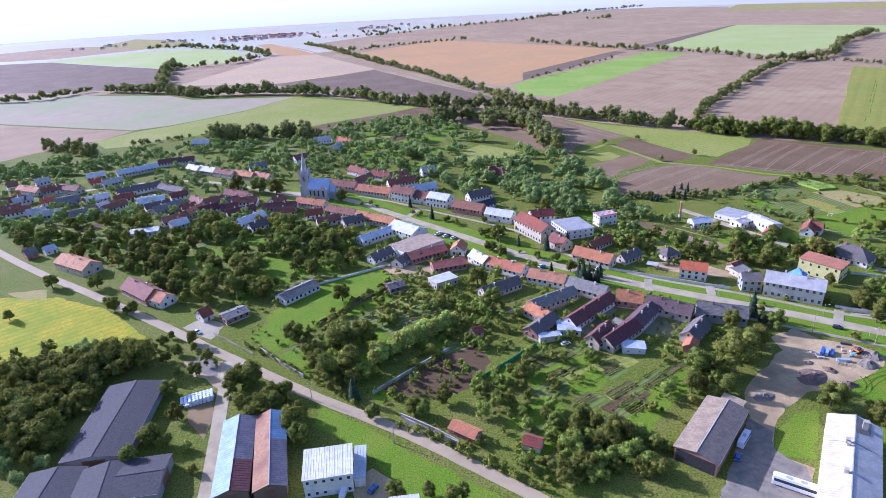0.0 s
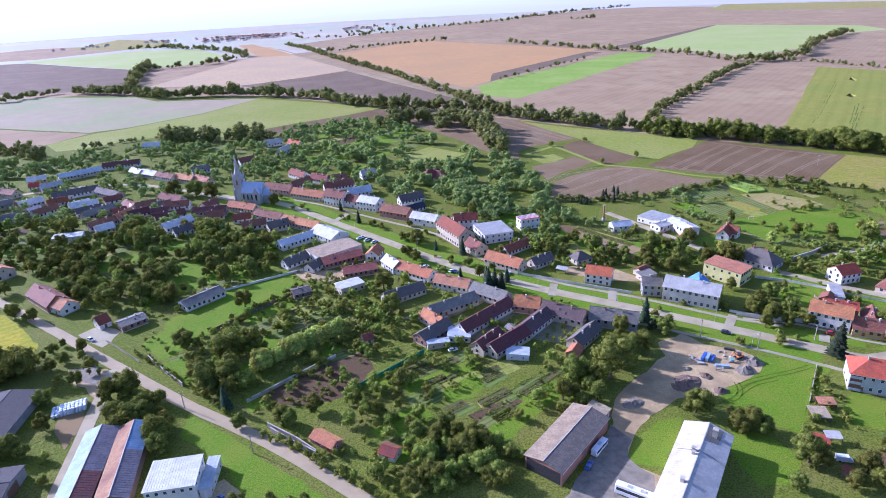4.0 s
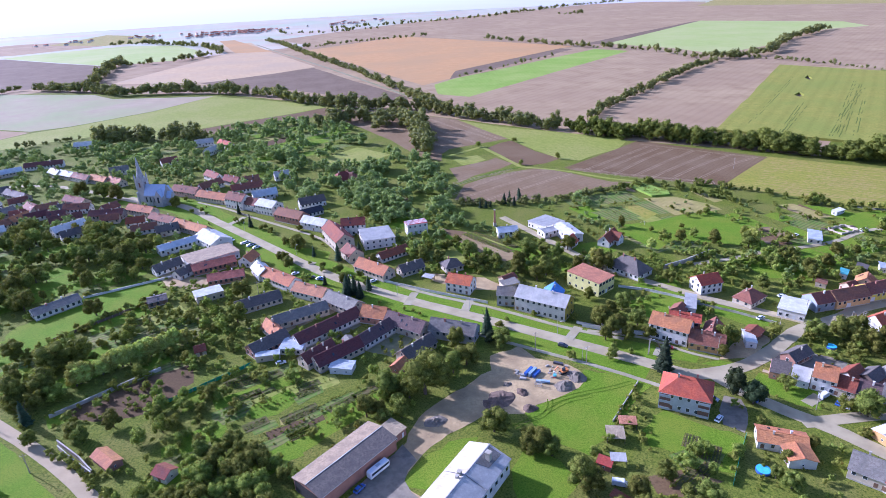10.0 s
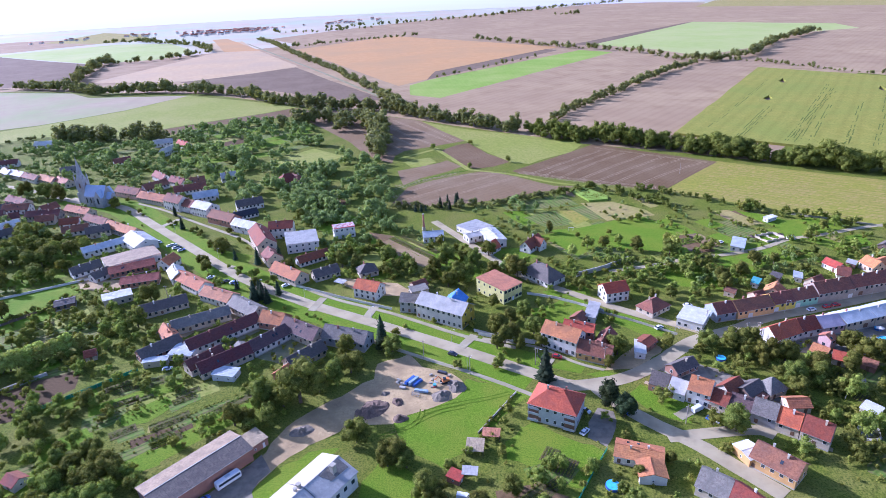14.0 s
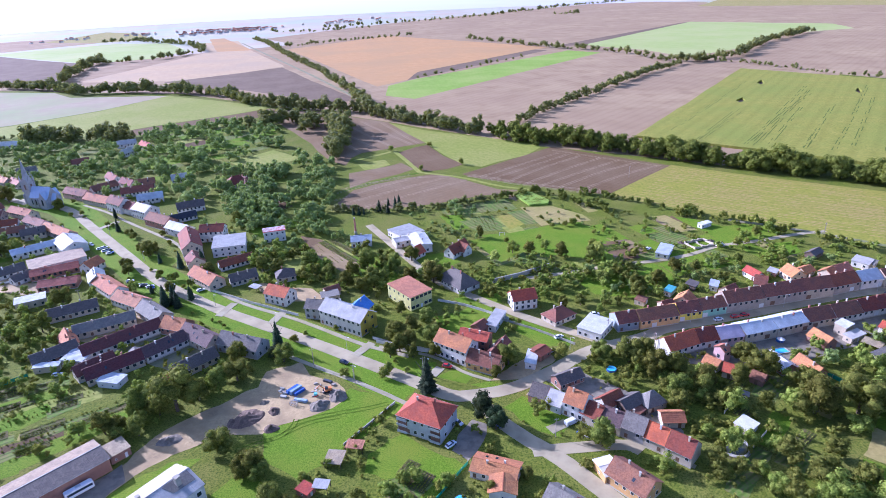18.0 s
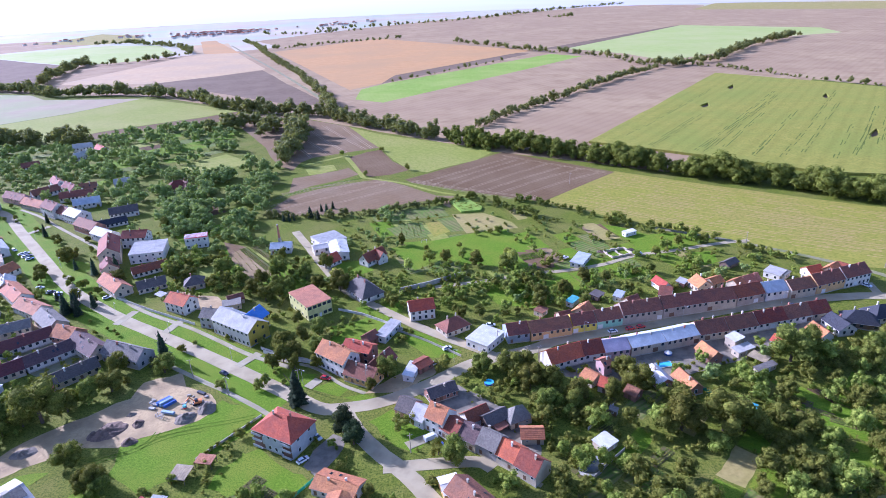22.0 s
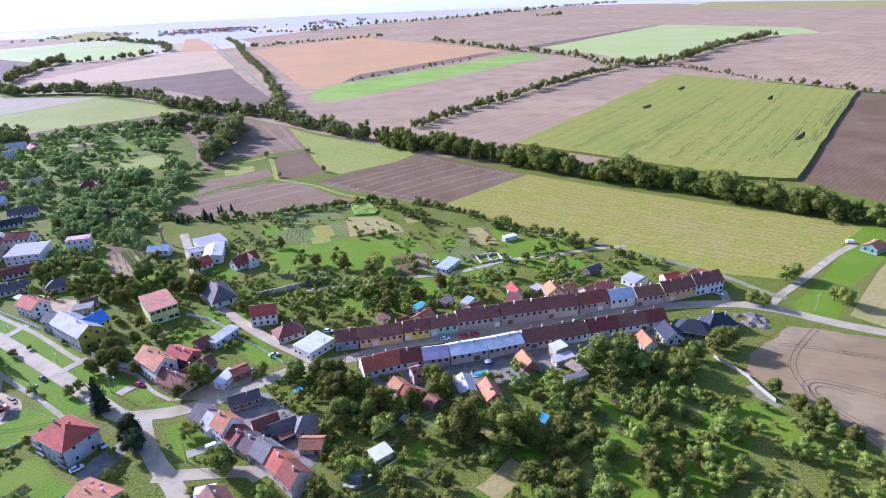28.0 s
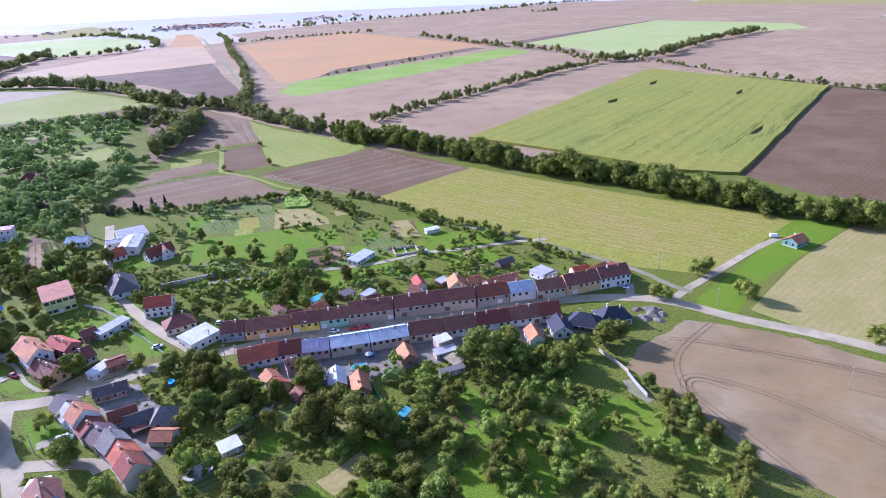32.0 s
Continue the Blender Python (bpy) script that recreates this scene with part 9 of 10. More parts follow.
plant("broad", [(27.5, 337.0, 8), (27.4, 311.7, 6), (22.7, 320.6, 5), (62.0, 288.2, 6), (103.5, 310.3, 8), (142.7, 300.7, 7), (74.5, 306.6, 7), (176.5, 307.5, 8), (63.5, 385.6, 8), (267.7, 319.5, 7), (284.1, 312.8, 8)])
plant("fruit", [(238.6, 188.0, 5), (242.7, 190.9, 4), (181.5, 211.4, 4), (183.2, 214.9, 4), (223.8, 214.0, 4), (253.0, 223.8, 5), (307.3, 316.0, 5), (285.9, 321.2, 8), (241.6, 325.7, 6), (251.2, 325.2, 6), (260.2, 329.6, 5), (351.4, 375.9, 5)])
plant("fruit", [(491.8, 297.4, 7), (496.8, 300.3, 7), (503.4, 276.8, 7), (505.5, 273.1, 8), (538.5, 235.9, 8), (470.1, 273.2, 6), (465.9, 275.9, 6)])
plant("broad", [(-113.1, 191.4, 6), (-104.3, 176.6, 6), (-108.3, 164.1, 7), (-110.4, 153.3, 7), (-102.3, 162.1, 5), (-108.5, 205.1, 5), (-20.6, 135.8, 5), (-10.4, 136.2, 5), (-3.5, 132.8, 6), (-0.1, 135.3, 5), (-55.5, 161.9, 7), (-88.8, 191.3, 4), (-31.6, 173.8, 5), (-222.7, 258.4, 5)])
plant("fruit", [(148.1, 564.1, 5), (183.8, 577.3, 4), (213.8, 511.4, 5), (180.4, 497.2, 4)])
plant("conifer", [(167.7, 404.5, 8), (156.8, 401.4, 7), (139.9, 395.9, 5), (143.8, 395.4, 5), (146.9, 396.4, 4)])
plant("pale", [(286.2, 313.2, 10), (230.9, 315.3, 6)])
plant("fruit", [(268.9, 362.2, 3), (277.4, 364.4, 3), (281.9, 365.7, 4), (282.5, 366.8, 3), (284.2, 368.6, 3), (258.6, 343.8, 3), (239.1, 340.9, 3), (366.4, 326.0, 5), (373.1, 336.0, 4), (376.5, 337.4, 4), (383.5, 340.7, 5), (392.5, 344.8, 6), (398.5, 343.1, 5), (356.6, 375.5, 5), (352.9, 374.1, 4)])
plant("bush", [(-90.5, 189.1, 2), (-85.1, 186.4, 3), (-73.4, 187.4, 3), (-94.5, 160.6, 3), (-88.3, 149.8, 3)])

plant("broad", [(-180.3, 271.1, 4), (-164.7, 260.4, 3.5), (-132.4, 229.1, 4.5), (-131.0, 234.7, 3.5), (-116.1, 223.3, 4), (-122.7, 221.1, 4.5), (-134.7, 225.5, 3), (-125.6, 216.0, 4)])

plant("pine", [(219.0, 186.0, 9.5), (223.5, 180.5, 8), (133.5, 226.5, 5)])

# hedgerows and belts of trees
belt([(-35.0, 207.9), (-22.1, 220.3), (-0.9, 236.3)], 'pale', 6.5, 8.5, 1.3, 2.6)
belt([(-871.9, 1042.8), (-715.7, 1046.5), (-664.3, 1132.9)], 'far', 8, 13, 7, 10)
belt([(-620.1, 1119.5), (-487.1, 1066.5), (-415.0, 1008.7), (-350.2, 1013.5), (-288.4, 995.3), (-228.7, 977.7), (-149.1, 932.1), (-73.0, 846.1), (-9.4, 802.7), (49.3, 779.3), (97.4, 755.0), (138.2, 707.9), (180.3, 664.7), (220.5, 634.3), (256.4, 604.0), (292.0, 570.6)], 'far', 10, 17, 5, 12)
belt([(261.4, 590.9), (313.5, 564.1), (366.2, 524.6), (411.6, 487.3), (451.4, 459.2), (487.5, 438.0), (518.6, 413.1), (545.8, 390.0), (571.7, 373.0), (595.3, 357.5), (627.8, 350.9), (669.7, 336.4)], 'far', 10, 17, 4.5, 12)
belt([(263.0, 612.0), (300.0, 583.0), (352.0, 548.0), (420.0, 494.0), (459.0, 467.0), (495.0, 446.0), (527.0, 420.0), (554.0, 397.0), (580.0, 379.0), (602.0, 364.0), (632.0, 356.0), (672.0, 341.0)], 'far', 8, 13, 5, 8)
belt([(-258.9, 643.3), (-236.0, 655.0), (-214.9, 662.4)], 'far', 13, 17, 5, 12)
belt([(-191.3, 657.7), (-172.0, 652.0), (-154.7, 639.6)], 'far', 12, 17, 5, 12)
belt([(-473.5, 2120.8), (-385.4, 1958.2), (-206.9, 1529.0), (-54.5, 1190.7), (8.9, 1028.7), (65.1, 891.1), (94.3, 788.4)], 'far', 9, 14, 8, 8)
belt([(-303.1, 1778.7), (-238.6, 1780.4), (-149.5, 1885.5), (-13.4, 1956.5), (77.2, 2018.8)], 'far', 8, 13, 14, 10)
belt([(238.3, 1797.8), (315.6, 1651.0), (411.9, 1462.0), (504.7, 1355.0), (557.9, 1252.0), (587.3, 1130.3), (652.2, 1100.9)], 'far', 8, 14, 12, 12)
belt([(559.8, 1160.5), (626.1, 1141.8), (693.2, 1067.8), (754.2, 922.6), (818.8, 809.3), (872.8, 746.3), (919.2, 686.4)], 'far', 4, 9, 9, 7)
belt([(278.5, 667.6), (313.4, 730.7), (399.6, 847.5), (512.3, 998.1), (596.0, 1088.4)], 'far', 7, 12, 6, 7)
belt([(603.9, 1103.6), (713.1, 1153.4), (879.9, 1393.1), (1080.4, 1583.8)], 'far', 10, 16, 9, 12)
belt([(131.4, 1021.5), (217.5, 1129.4), (353.5, 1292.0)], 'far', 5, 8, 22, 4)
belt([(-542.9, 1159.2), (-641.5, 1413.1), (-687.1, 1569.2)], 'far', 14, 20, 8, 14)
belt([(-645.8, 1503.5), (-550.4, 1549.8), (-517.5, 1629.5), (-486.2, 1735.8), (-647.6, 1999.2), (-938.4, 2269.9), (-1088.8, 2281.6)], 'far', 10, 17, 12, 16)
belt([(-346.1, 2631.7), (-64.8, 2726.1), (301.2, 2978.5), (895.4, 3835.7), (1294.7, 4152.9)], 'far', 12, 18, 22, 26)
belt([(650.4, 2887.6), (753.4, 2890.7)], 'far', 12, 18, 12, 40)
belt([(-503.8, 2470.3), (-317.3, 2403.8), (-148.7, 2480.5)], 'far', 10, 16, 18, 50)
belt([(-456.8, 662.7), (-392.6, 618.1), (-365.5, 601.6)], 'far', 9, 14, 6, 14)
belt([(-350.1, 642.7), (-320.1, 675.0), (-280.0, 690.3), (-229.4, 677.0)], 'far', 4, 8, 7, 5)
belt([(-270.9, 665.3), (-242.4, 676.7), (-204.5, 657.7), (-189.0, 671.7), (-158.6, 665.5), (-145.8, 648.7)], 'far', 9, 15, 6, 12)
belt([(123.4, 406.1), (155.9, 399.9), (194.4, 403.1), (245.6, 421.8), (270.9, 434.4)], 'far', 3, 6, 2.6, 5)
belt([(274.2, 427.6), (294.2, 401.9), (313.1, 384.0), (329.6, 377.5)], 'far', 3, 6, 4, 8)
belt([(351.8, 383.7), (370.8, 370.8), (391.9, 358.3), (409.9, 343.9)], 'bush', 3, 6, 4, 4)
belt([(413.2, 338.2), (424.6, 326.0), (435.2, 318.2)], 'bush', 2.5, 5, 3, 5)
belt([(445.8, 208.6), (454.5, 193.7), (461.3, 178.3), (463.3, 167.1)], 'broad', 5, 7, 5, 5)
belt([(53.1, 732.0), (69.9, 693.3), (88.5, 636.9), (96.7, 575.4), (94.6, 546.4)], 'far', 13, 17, 4, 12)
belt([(-32.1, 693.4), (4.5, 718.6), (37.5, 700.7), (54.4, 664.9)], 'far', 12, 17, 6, 20)
belt([(-96.0, 227.4), (-68.1, 206.0), (-46.4, 187.8), (-32.0, 175.3)], 'bush', 1.2, 2.5, 2.5, 1.5)
belt([(-23.3, 169.6), (-3.3, 157.7), (11.0, 146.6), (23.9, 136.7)], 'bush', 1.5, 3.5, 2.5, 3)

# gardens and orchards
orchard([(-156.1, 701.4), (4.7, 732.7), (37.4, 599.1), (2.0, 537.6), (-17.5, 468.5), (-46.8, 489.5), (-78.6, 512.3), (-109.5, 579.0)], ['far', 'fruit', 'fruit'], 3, 7.5, 10, far=True)
orchard([(-8.3, 501.0), (61.0, 507.9), (96.1, 484.1), (113.2, 420.0), (105.9, 361.4), (85.9, 353.6), (62.6, 389.0), (40.6, 403.9), (14.1, 448.4)], ['far', 'fruit'], 3, 7.5, 10, far=True)
orchard([(44.9, 551.1), (97.2, 545.9), (116.5, 451.4), (93.0, 467.7), (51.3, 509.6)], ['far', 'fruit'], 3.5, 8, 10, far=True)
orchard([(-299.2, 372.3), (-266.7, 404.2), (-198.7, 390.4), (-138.3, 388.8), (-59.2, 358.4), (-36.5, 305.7), (-76.2, 294.8), (-94.6, 270.0), (-137.6, 267.6), (-185.0, 304.9), (-250.8, 343.6), (-284.6, 356.2)], ['broad', 'broad', 'fruit'], 3.5, 8.5, 9.5)
orchard([(-436.5, 514.2), (-445.5, 571.7), (-352.4, 588.1), (-326.1, 618.2), (-243.3, 640.8), (-143.0, 634.6), (-126.3, 549.5), (-168.5, 546.4), (-267.6, 607.7), (-322.0, 551.7), (-380.4, 523.3)], ['far', 'fruit'], 3, 7, 9.5, far=True)
plant("broad", [(-253.5, 362.5, 8), (-211.4, 339.2, 8), (-162.7, 308.3, 9), (-135.7, 305.7, 9), (-201.9, 356.7, 8), (-130.9, 330.7, 8), (-81.4, 324.3, 9), (-72.6, 332.0, 9), (-67.3, 341.8, 8), (-109.6, 328.4, 8), (-88.4, 309.8, 8), (-163.9, 344.3, 7), (-223.0, 294.1, 7), (-196.4, 291.7, 7), (-109.9, 283.9, 7)])
orchard([(-354.7, 383.6), (-409.6, 478.3), (-298.6, 422.6), (-236.2, 427.4), (-155.0, 416.9), (-96.4, 397.4), (-60.8, 370.9), (-199.7, 392.8), (-268.1, 406.7), (-302.9, 377.8)], ['far', 'fruit'], 2.5, 6, 9, far=True)
orchard([(-92.7, 252.4), (-72.2, 274.3), (-32.2, 290.7), (-1.9, 262.1), (27.8, 227.8), (4.2, 203.3), (-25.6, 201.3), (-44.7, 243.3), (-63.4, 229.7)], ['fruit', 'bush'], 2, 5, 8)
orchard([(9.9, 184.4), (28.0, 209.9), (60.1, 216.2), (95.6, 197.3), (86.1, 173.4), (66.5, 151.5), (31.1, 138.6), (14.8, 148.9)], ['fruit', 'bush', 'fruit'], 2, 5, 9)
orchard([(30.6, 155.9), (50.5, 160.4), (72.2, 168.0), (71.0, 153.9), (57.3, 139.7), (30.7, 136.4)], ['broad', 'fruit'], 3.5, 6, 6)
orchard([(-208.1, 209.0), (-181.9, 213.5), (-151.6, 221.3), (-126.4, 215.3), (-143.5, 201.0), (-145.4, 180.1), (-140.9, 161.9), (-169.8, 157.9)], ['broad'], 6, 10, 5)
orchard([(-119.1, 195.8), (-118.0, 211.3), (-109.0, 191.6), (-104.1, 168.6), (-109.7, 163.1), (-114.6, 178.4)], ['broad', 'bush'], 3, 5.5, 7)
orchard([(215.8, 326.1), (258.6, 343.2), (311.3, 344.2), (342.4, 330.6), (292.2, 308.1), (245.3, 300.5), (220.6, 304.8)], ['fruit', 'bush'], 2, 5, 11)
orchard([(246.8, 291.0), (286.4, 301.8), (315.9, 307.0), (329.4, 293.5), (308.8, 274.1), (282.6, 262.0), (250.3, 268.3)], ['broad', 'fruit', 'bush'], 2.5, 7, 6)
orchard([(340.2, 312.6), (357.9, 329.7), (412.0, 334.4), (438.1, 314.5), (393.8, 303.2), (349.9, 298.9)], ['fruit', 'bush'], 2, 5, 6)
orchard([(311.3, 344.2), (276.4, 382.5), (327.3, 384.0), (357.9, 349.7), (342.8, 334.4)], ['bush', 'fruit'], 2, 4, 13)
orchard([(285.6, 201.8), (315.0, 211.2), (337.6, 207.3), (372.4, 206.6), (382.2, 224.0), (406.2, 235.3), (431.0, 226.6), (433.0, 179.4), (410.3, 143.5), (288.6, 143.8), (281.0, 159.8), (275.3, 181.5)], ['broad', 'fruit', 'bush', 'bush'], 3, 8, 7)
orchard([(86.3, 336.4), (115.4, 351.0), (163.7, 337.5), (177.3, 298.1), (147.1, 300.6), (105.7, 290.6)], ['broad', 'fruit'], 3, 7, 7.5)
orchard([(245.1, 356.4), (285.5, 352.2), (311.9, 349.5), (319.5, 314.7), (292.9, 275.6), (245.7, 285.8), (235.3, 314.8)], ['fruit', 'bush'], 2, 5, 8)
orchard([(28.2, 511.6), (102.7, 501.0), (121.6, 425.2), (116.7, 379.8), (80.2, 373.5), (50.3, 409.1), (10.8, 466.2)], ['far', 'fruit', 'broad'], 3, 7.5, 10, far=True)
orchard([(259.3, 226.2), (279.6, 229.4), (295.6, 207.7), (317.9, 202.6), (306.9, 186.1), (290.0, 180.7), (281.2, 201.1), (262.0, 205.8)], ['broad', 'bush'], 3, 7, 7)
orchard([(199.3, 162.6), (211.9, 162.0), (203.2, 143.8), (185.0, 144.5), (179.3, 151.3)], ['fruit', 'bush'], 2, 4.5, 6)
orchard([(356.2, 205.6), (397.3, 226.0), (435.6, 225.7), (457.3, 196.5), (464.0, 165.0), (454.6, 143.0), (349.2, 141.3), (337.8, 163.8)], ['fruit', 'bush', 'fruit', 'broad'], 2.5, 5.5, 8)
orchard([(-346.0, 428.5), (-315.1, 465.3), (-219.2, 438.3), (-157.3, 411.0), (-68.5, 371.8), (-72.9, 352.2), (-201.2, 396.3), (-283.1, 397.0)], ['fruit', 'bush'], 2, 6, 7, far=True)
orchard([(-35.3, 291.0), (-7.6, 302.9), (26.6, 265.7), (62.2, 225.2), (43.5, 204.7), (22.4, 223.5), (-7.5, 256.8)], ['bush', 'fruit'], 1.5, 4, 7.5, far=True)
orchard([(-95.9, 264.1), (-36.5, 305.7), (29.7, 223.0), (3.5, 184.8), (-36.8, 180.4), (-96.0, 227.4)], ['bush'], 1, 3, 7, far=True)
orchard([(7.8, 184.6), (46.7, 221.7), (99.3, 200.9), (70.1, 151.3), (30.7, 136.4), (11.0, 146.6)], ['bush', 'bush', 'fruit'], 1, 3, 9, far=True)
orchard([(210.3, 350.1), (291.0, 381.5), (359.3, 358.3), (443.8, 321.3), (392.0, 296.9), (319.7, 276.5), (282.7, 259.5), (250.7, 265.7), (220.6, 304.8)], ['bush', 'bush', 'fruit'], 1, 3.5, 9.5, far=True)
orchard([(262.6, 190.0), (293.7, 211.6), (336.1, 210.7), (383.4, 227.9), (437.1, 238.5), (438.0, 187.3), (424.4, 136.7), (279.9, 136.8)], ['bush', 'bush', 'fruit'], 1, 3.5, 8, far=True)
orchard([(65.6, 338.3), (118.9, 350.6), (180.4, 335.9), (182.6, 290.9), (141.3, 287.7), (93.6, 291.5)], ['bush', 'fruit'], 1, 4, 7.5, far=True)
orchard([(193.8, 404.4), (272.8, 407.0), (343.3, 365.6), (348.3, 328.1), (292.9, 275.6), (238.4, 280.0), (214.1, 301.9), (187.0, 335.3)], ['bush', 'fruit'], 1, 3.5, 12, far=True)
orchard([(240.3, 218.9), (270.7, 225.5), (329.0, 221.8), (295.3, 168.9), (284.0, 187.3), (251.4, 206.5)], ['bush'], 1, 3, 5, far=True)
orchard([(-244.8, 352.0), (-184.7, 385.5), (-58.2, 350.6), (-45.4, 299.1), (-95.5, 252.7), (-137.6, 267.6)], ['bush', 'fruit'], 1, 3.5, 7.5, far=True)
plant("broad", [(59.7, 239.1, 4), (117.6, 206.4, 8)])
plant("pale", [(138.5, 225.7, 6)])
plant("broad", [(-137.6, 448.1, 11), (-153.1, 456.0, 11), (-172.6, 461.7, 11), (-82.4, 424.4, 8), (-236.5, 492.7, 6)])
plant("broad", [(25.1, 337.1, 6), (17.8, 344.5, 4.5), (28.0, 341.8, 4), (2.7, 367.7, 3), (-2.5, 374.0, 3), (47.2, 308.3, 3.6), (57.7, 303.2, 4), (21.1, 367.7, 3.6), (-21.5, 386.1, 2.8), (68.8, 295.5, 3.5), (73.5, 285.5, 3)])
plant("bush", [(-53.9, 406.9, 1.6), (-24.6, 384.3, 1.5), (-59.7, 422.8, 1.2), (38.4, 315.5, 1.6), (66.2, 293.7, 1.8), (41.1, 340.6, 1.6), (32.7, 351.8, 1.5), (95.1, 257.9, 1.6), (99.4, 256.0, 1.5), (102.6, 252.7, 1.6), (-44.7, 386.4, 1.5), (82.7, 265.3, 1.6), (30.5, 305.4, 1.4)])
plant("conifer", [(69.0, 276.0, 9), (72.1, 272.9, 7)])
plant("bush", [(185.1, 220.6, 2), (190.2, 214.6, 2), (138.8, 238.8, 3), (142.5, 244.0, 2), (171.6, 264.5, 3), (168.5, 267.4, 3), (155.6, 248.2, 2), (165.7, 212.9, 3)])
orchard([(-177.8, 493.2), (-178.3, 563.2), (-112.3, 596.1), (-47.8, 566.3), (48.3, 516.6), (99.6, 463.4), (133.4, 376.5), (108.0, 359.5), (72.2, 381.6), (19.4, 407.6), (-42.2, 457.1), (-114.5, 494.1)], ['fruit', 'bush', 'far'], 2.5, 7, 9, far=True)
orchard([(28.8, 385.2), (84.6, 390.9), (151.2, 356.2), (195.3, 305.7), (179.3, 281.0), (136.1, 295.9), (92.3, 319.5)], ['fruit', 'bush', 'far'], 2, 6, 8, far=True)
orchard([(-78.3, 355.6), (-65.4, 393.1), (-2.5, 350.1), (70.3, 287.1), (126.4, 246.4), (120.4, 233.0), (59.4, 235.5), (0.0, 247.2)], ['fruit', 'bush'], 2, 5.5, 8, far=True)
orchard([(176.9, 306.9), (220.3, 333.9), (269.2, 315.0), (259.3, 254.8), (222.8, 242.0), (192.0, 258.1)], ['fruit', 'bush'], 1.5, 5, 8, far=True)
orchard([(226.4, 220.5), (270.4, 235.4), (306.3, 217.4), (303.0, 178.2), (276.3, 154.2), (244.3, 164.1), (262.2, 197.6)], ['bush', 'bush', 'fruit'], 1, 4, 7, far=True)
orchard([(-67.5, 283.2), (-34.2, 293.1), (22.9, 251.2), (27.3, 213.1), (-11.4, 216.1)], ['bush', 'fruit'], 1.5, 4, 7, far=True)
orchard([(-445.5, 571.7), (-346.0, 598.2), (-180.6, 591.9), (-78.6, 512.3), (-16.8, 438.4), (-39.5, 390.3), (-140.4, 441.5), (-259.4, 430.4), (-346.0, 428.5)], ['bush', 'fruit', 'far'], 2.5, 6, 10, far=True)
orchard([(-35.7, 338.8), (54.5, 263.3), (104.2, 213.1), (93.4, 197.4), (46.7, 221.7), (-1.9, 256.3), (-36.5, 305.7)], ['bush', 'fruit'], 1.5, 4.5, 8, far=True)
orchard([(-223.4, 222.6), (-157.2, 227.1), (-129.4, 216.3), (-143.9, 197.3), (-138.8, 161.8), (-135.5, 141.0), (-161.7, 142.1)], ['broad', 'far'], 5, 8, 9, far=True)
orchard([(239.5, 268.7), (282.6, 262.0), (273.8, 243.4), (253.4, 248.6)], ['bush', 'fruit'], 1.5, 4, 7, far=True)
orchard([(289.1, 222.6), (338.4, 225.2), (388.8, 244.3), (423.0, 247.7), (437.1, 238.5), (402.1, 219.8), (356.1, 206.9), (304.2, 204.7)], ['fruit', 'bush'], 2, 5, 7, far=True)
plant("conifer", [(-29.9, 404.9, 7), (54.1, 318.5, 9), (65.6, 273.9, 10), (72.3, 272.5, 8), (51.8, 288.4, 5), (38.7, 325.9, 6)])
plant("fruit", [(22.6, 345.2, 5), (18.8, 344.0, 4), (25.3, 348.7, 4), (32.2, 352.8, 3), (-4.7, 372.3, 3), (3.2, 364.1, 3), (-81.8, 440.7, 3), (-59.5, 414.1, 3), (-66.0, 411.2, 3), (-27.1, 389.2, 3), (40.3, 350.5, 3), (47.4, 305.1, 3), (55.1, 302.2, 4), (70.1, 295.7, 3), (-70.2, 395.0, 3), (-58.3, 388.7, 3)])
plant("broad", [(21.0, 321.2, 5), (183.7, 237.3, 7), (189.4, 232.6, 7), (182.5, 225.1, 6), (191.9, 224.7, 6), (123.0, 211.4, 8), (201.1, 225.9, 5)])
plant("pale", [(195.8, 297.8, 9)])
orchard([(83.0, 239.0), (118.3, 224.7), (124.1, 195.4), (99.3, 202.8)], ['bush', 'fruit'], 1.5, 4, 6, far=True)
plant("broad", [(140.7, 161.6, 6), (142.4, 159.9, 5), (148.6, 158.9, 6), (155.0, 147.5, 7), (157.8, 144.2, 7), (146.6, 135.2, 5), (170.6, 140.2, 7), (181.2, 147.2, 6), (189.5, 135.7, 8), (184.6, 135.9, 6), (170.6, 134.5, 6), (163.5, 134.9, 5)])
plant("fruit", [(256.4, 172.8, 6), (252.2, 175.1, 5)])
plant("fruit", [(168.5, 164.2, 3), (162.0, 158.4, 3), (183.4, 184.6, 3), (181.4, 178.3, 2.5), (194.2, 156.4, 3), (192.3, 157.9, 3)])
orchard([(178.0, 183.6), (185.0, 173.3), (179.8, 156.3), (161.9, 135.7), (153.1, 138.4), (163.6, 157.3)], ['bush'], 1, 2.6, 5, far=True)
orchard([(183.6, 153.5), (202.8, 152.3), (192.5, 131.9), (167.2, 133.3)], ['bush'], 0.8, 2.2, 6, far=True)
plant("broad", [(435.6, 236.4, 8), (442.2, 241.2, 7), (419.5, 223.4, 6), (419.0, 257.6, 5)])
orchard([(-70.3, 230.0), (-52.9, 240.9), (-38.3, 214.6), (-35.6, 195.3), (-46.5, 187.5), (-62.3, 208.1)], ['broad', 'fruit'], 4.5, 7.5, 6, far=True)
orchard([(-118.1, 225.0), (-94.7, 214.8), (-63.9, 183.8), (-58.3, 165.6), (-72.2, 169.3), (-92.7, 192.4)], ['broad', 'bush'], 5, 8, 6, far=True)
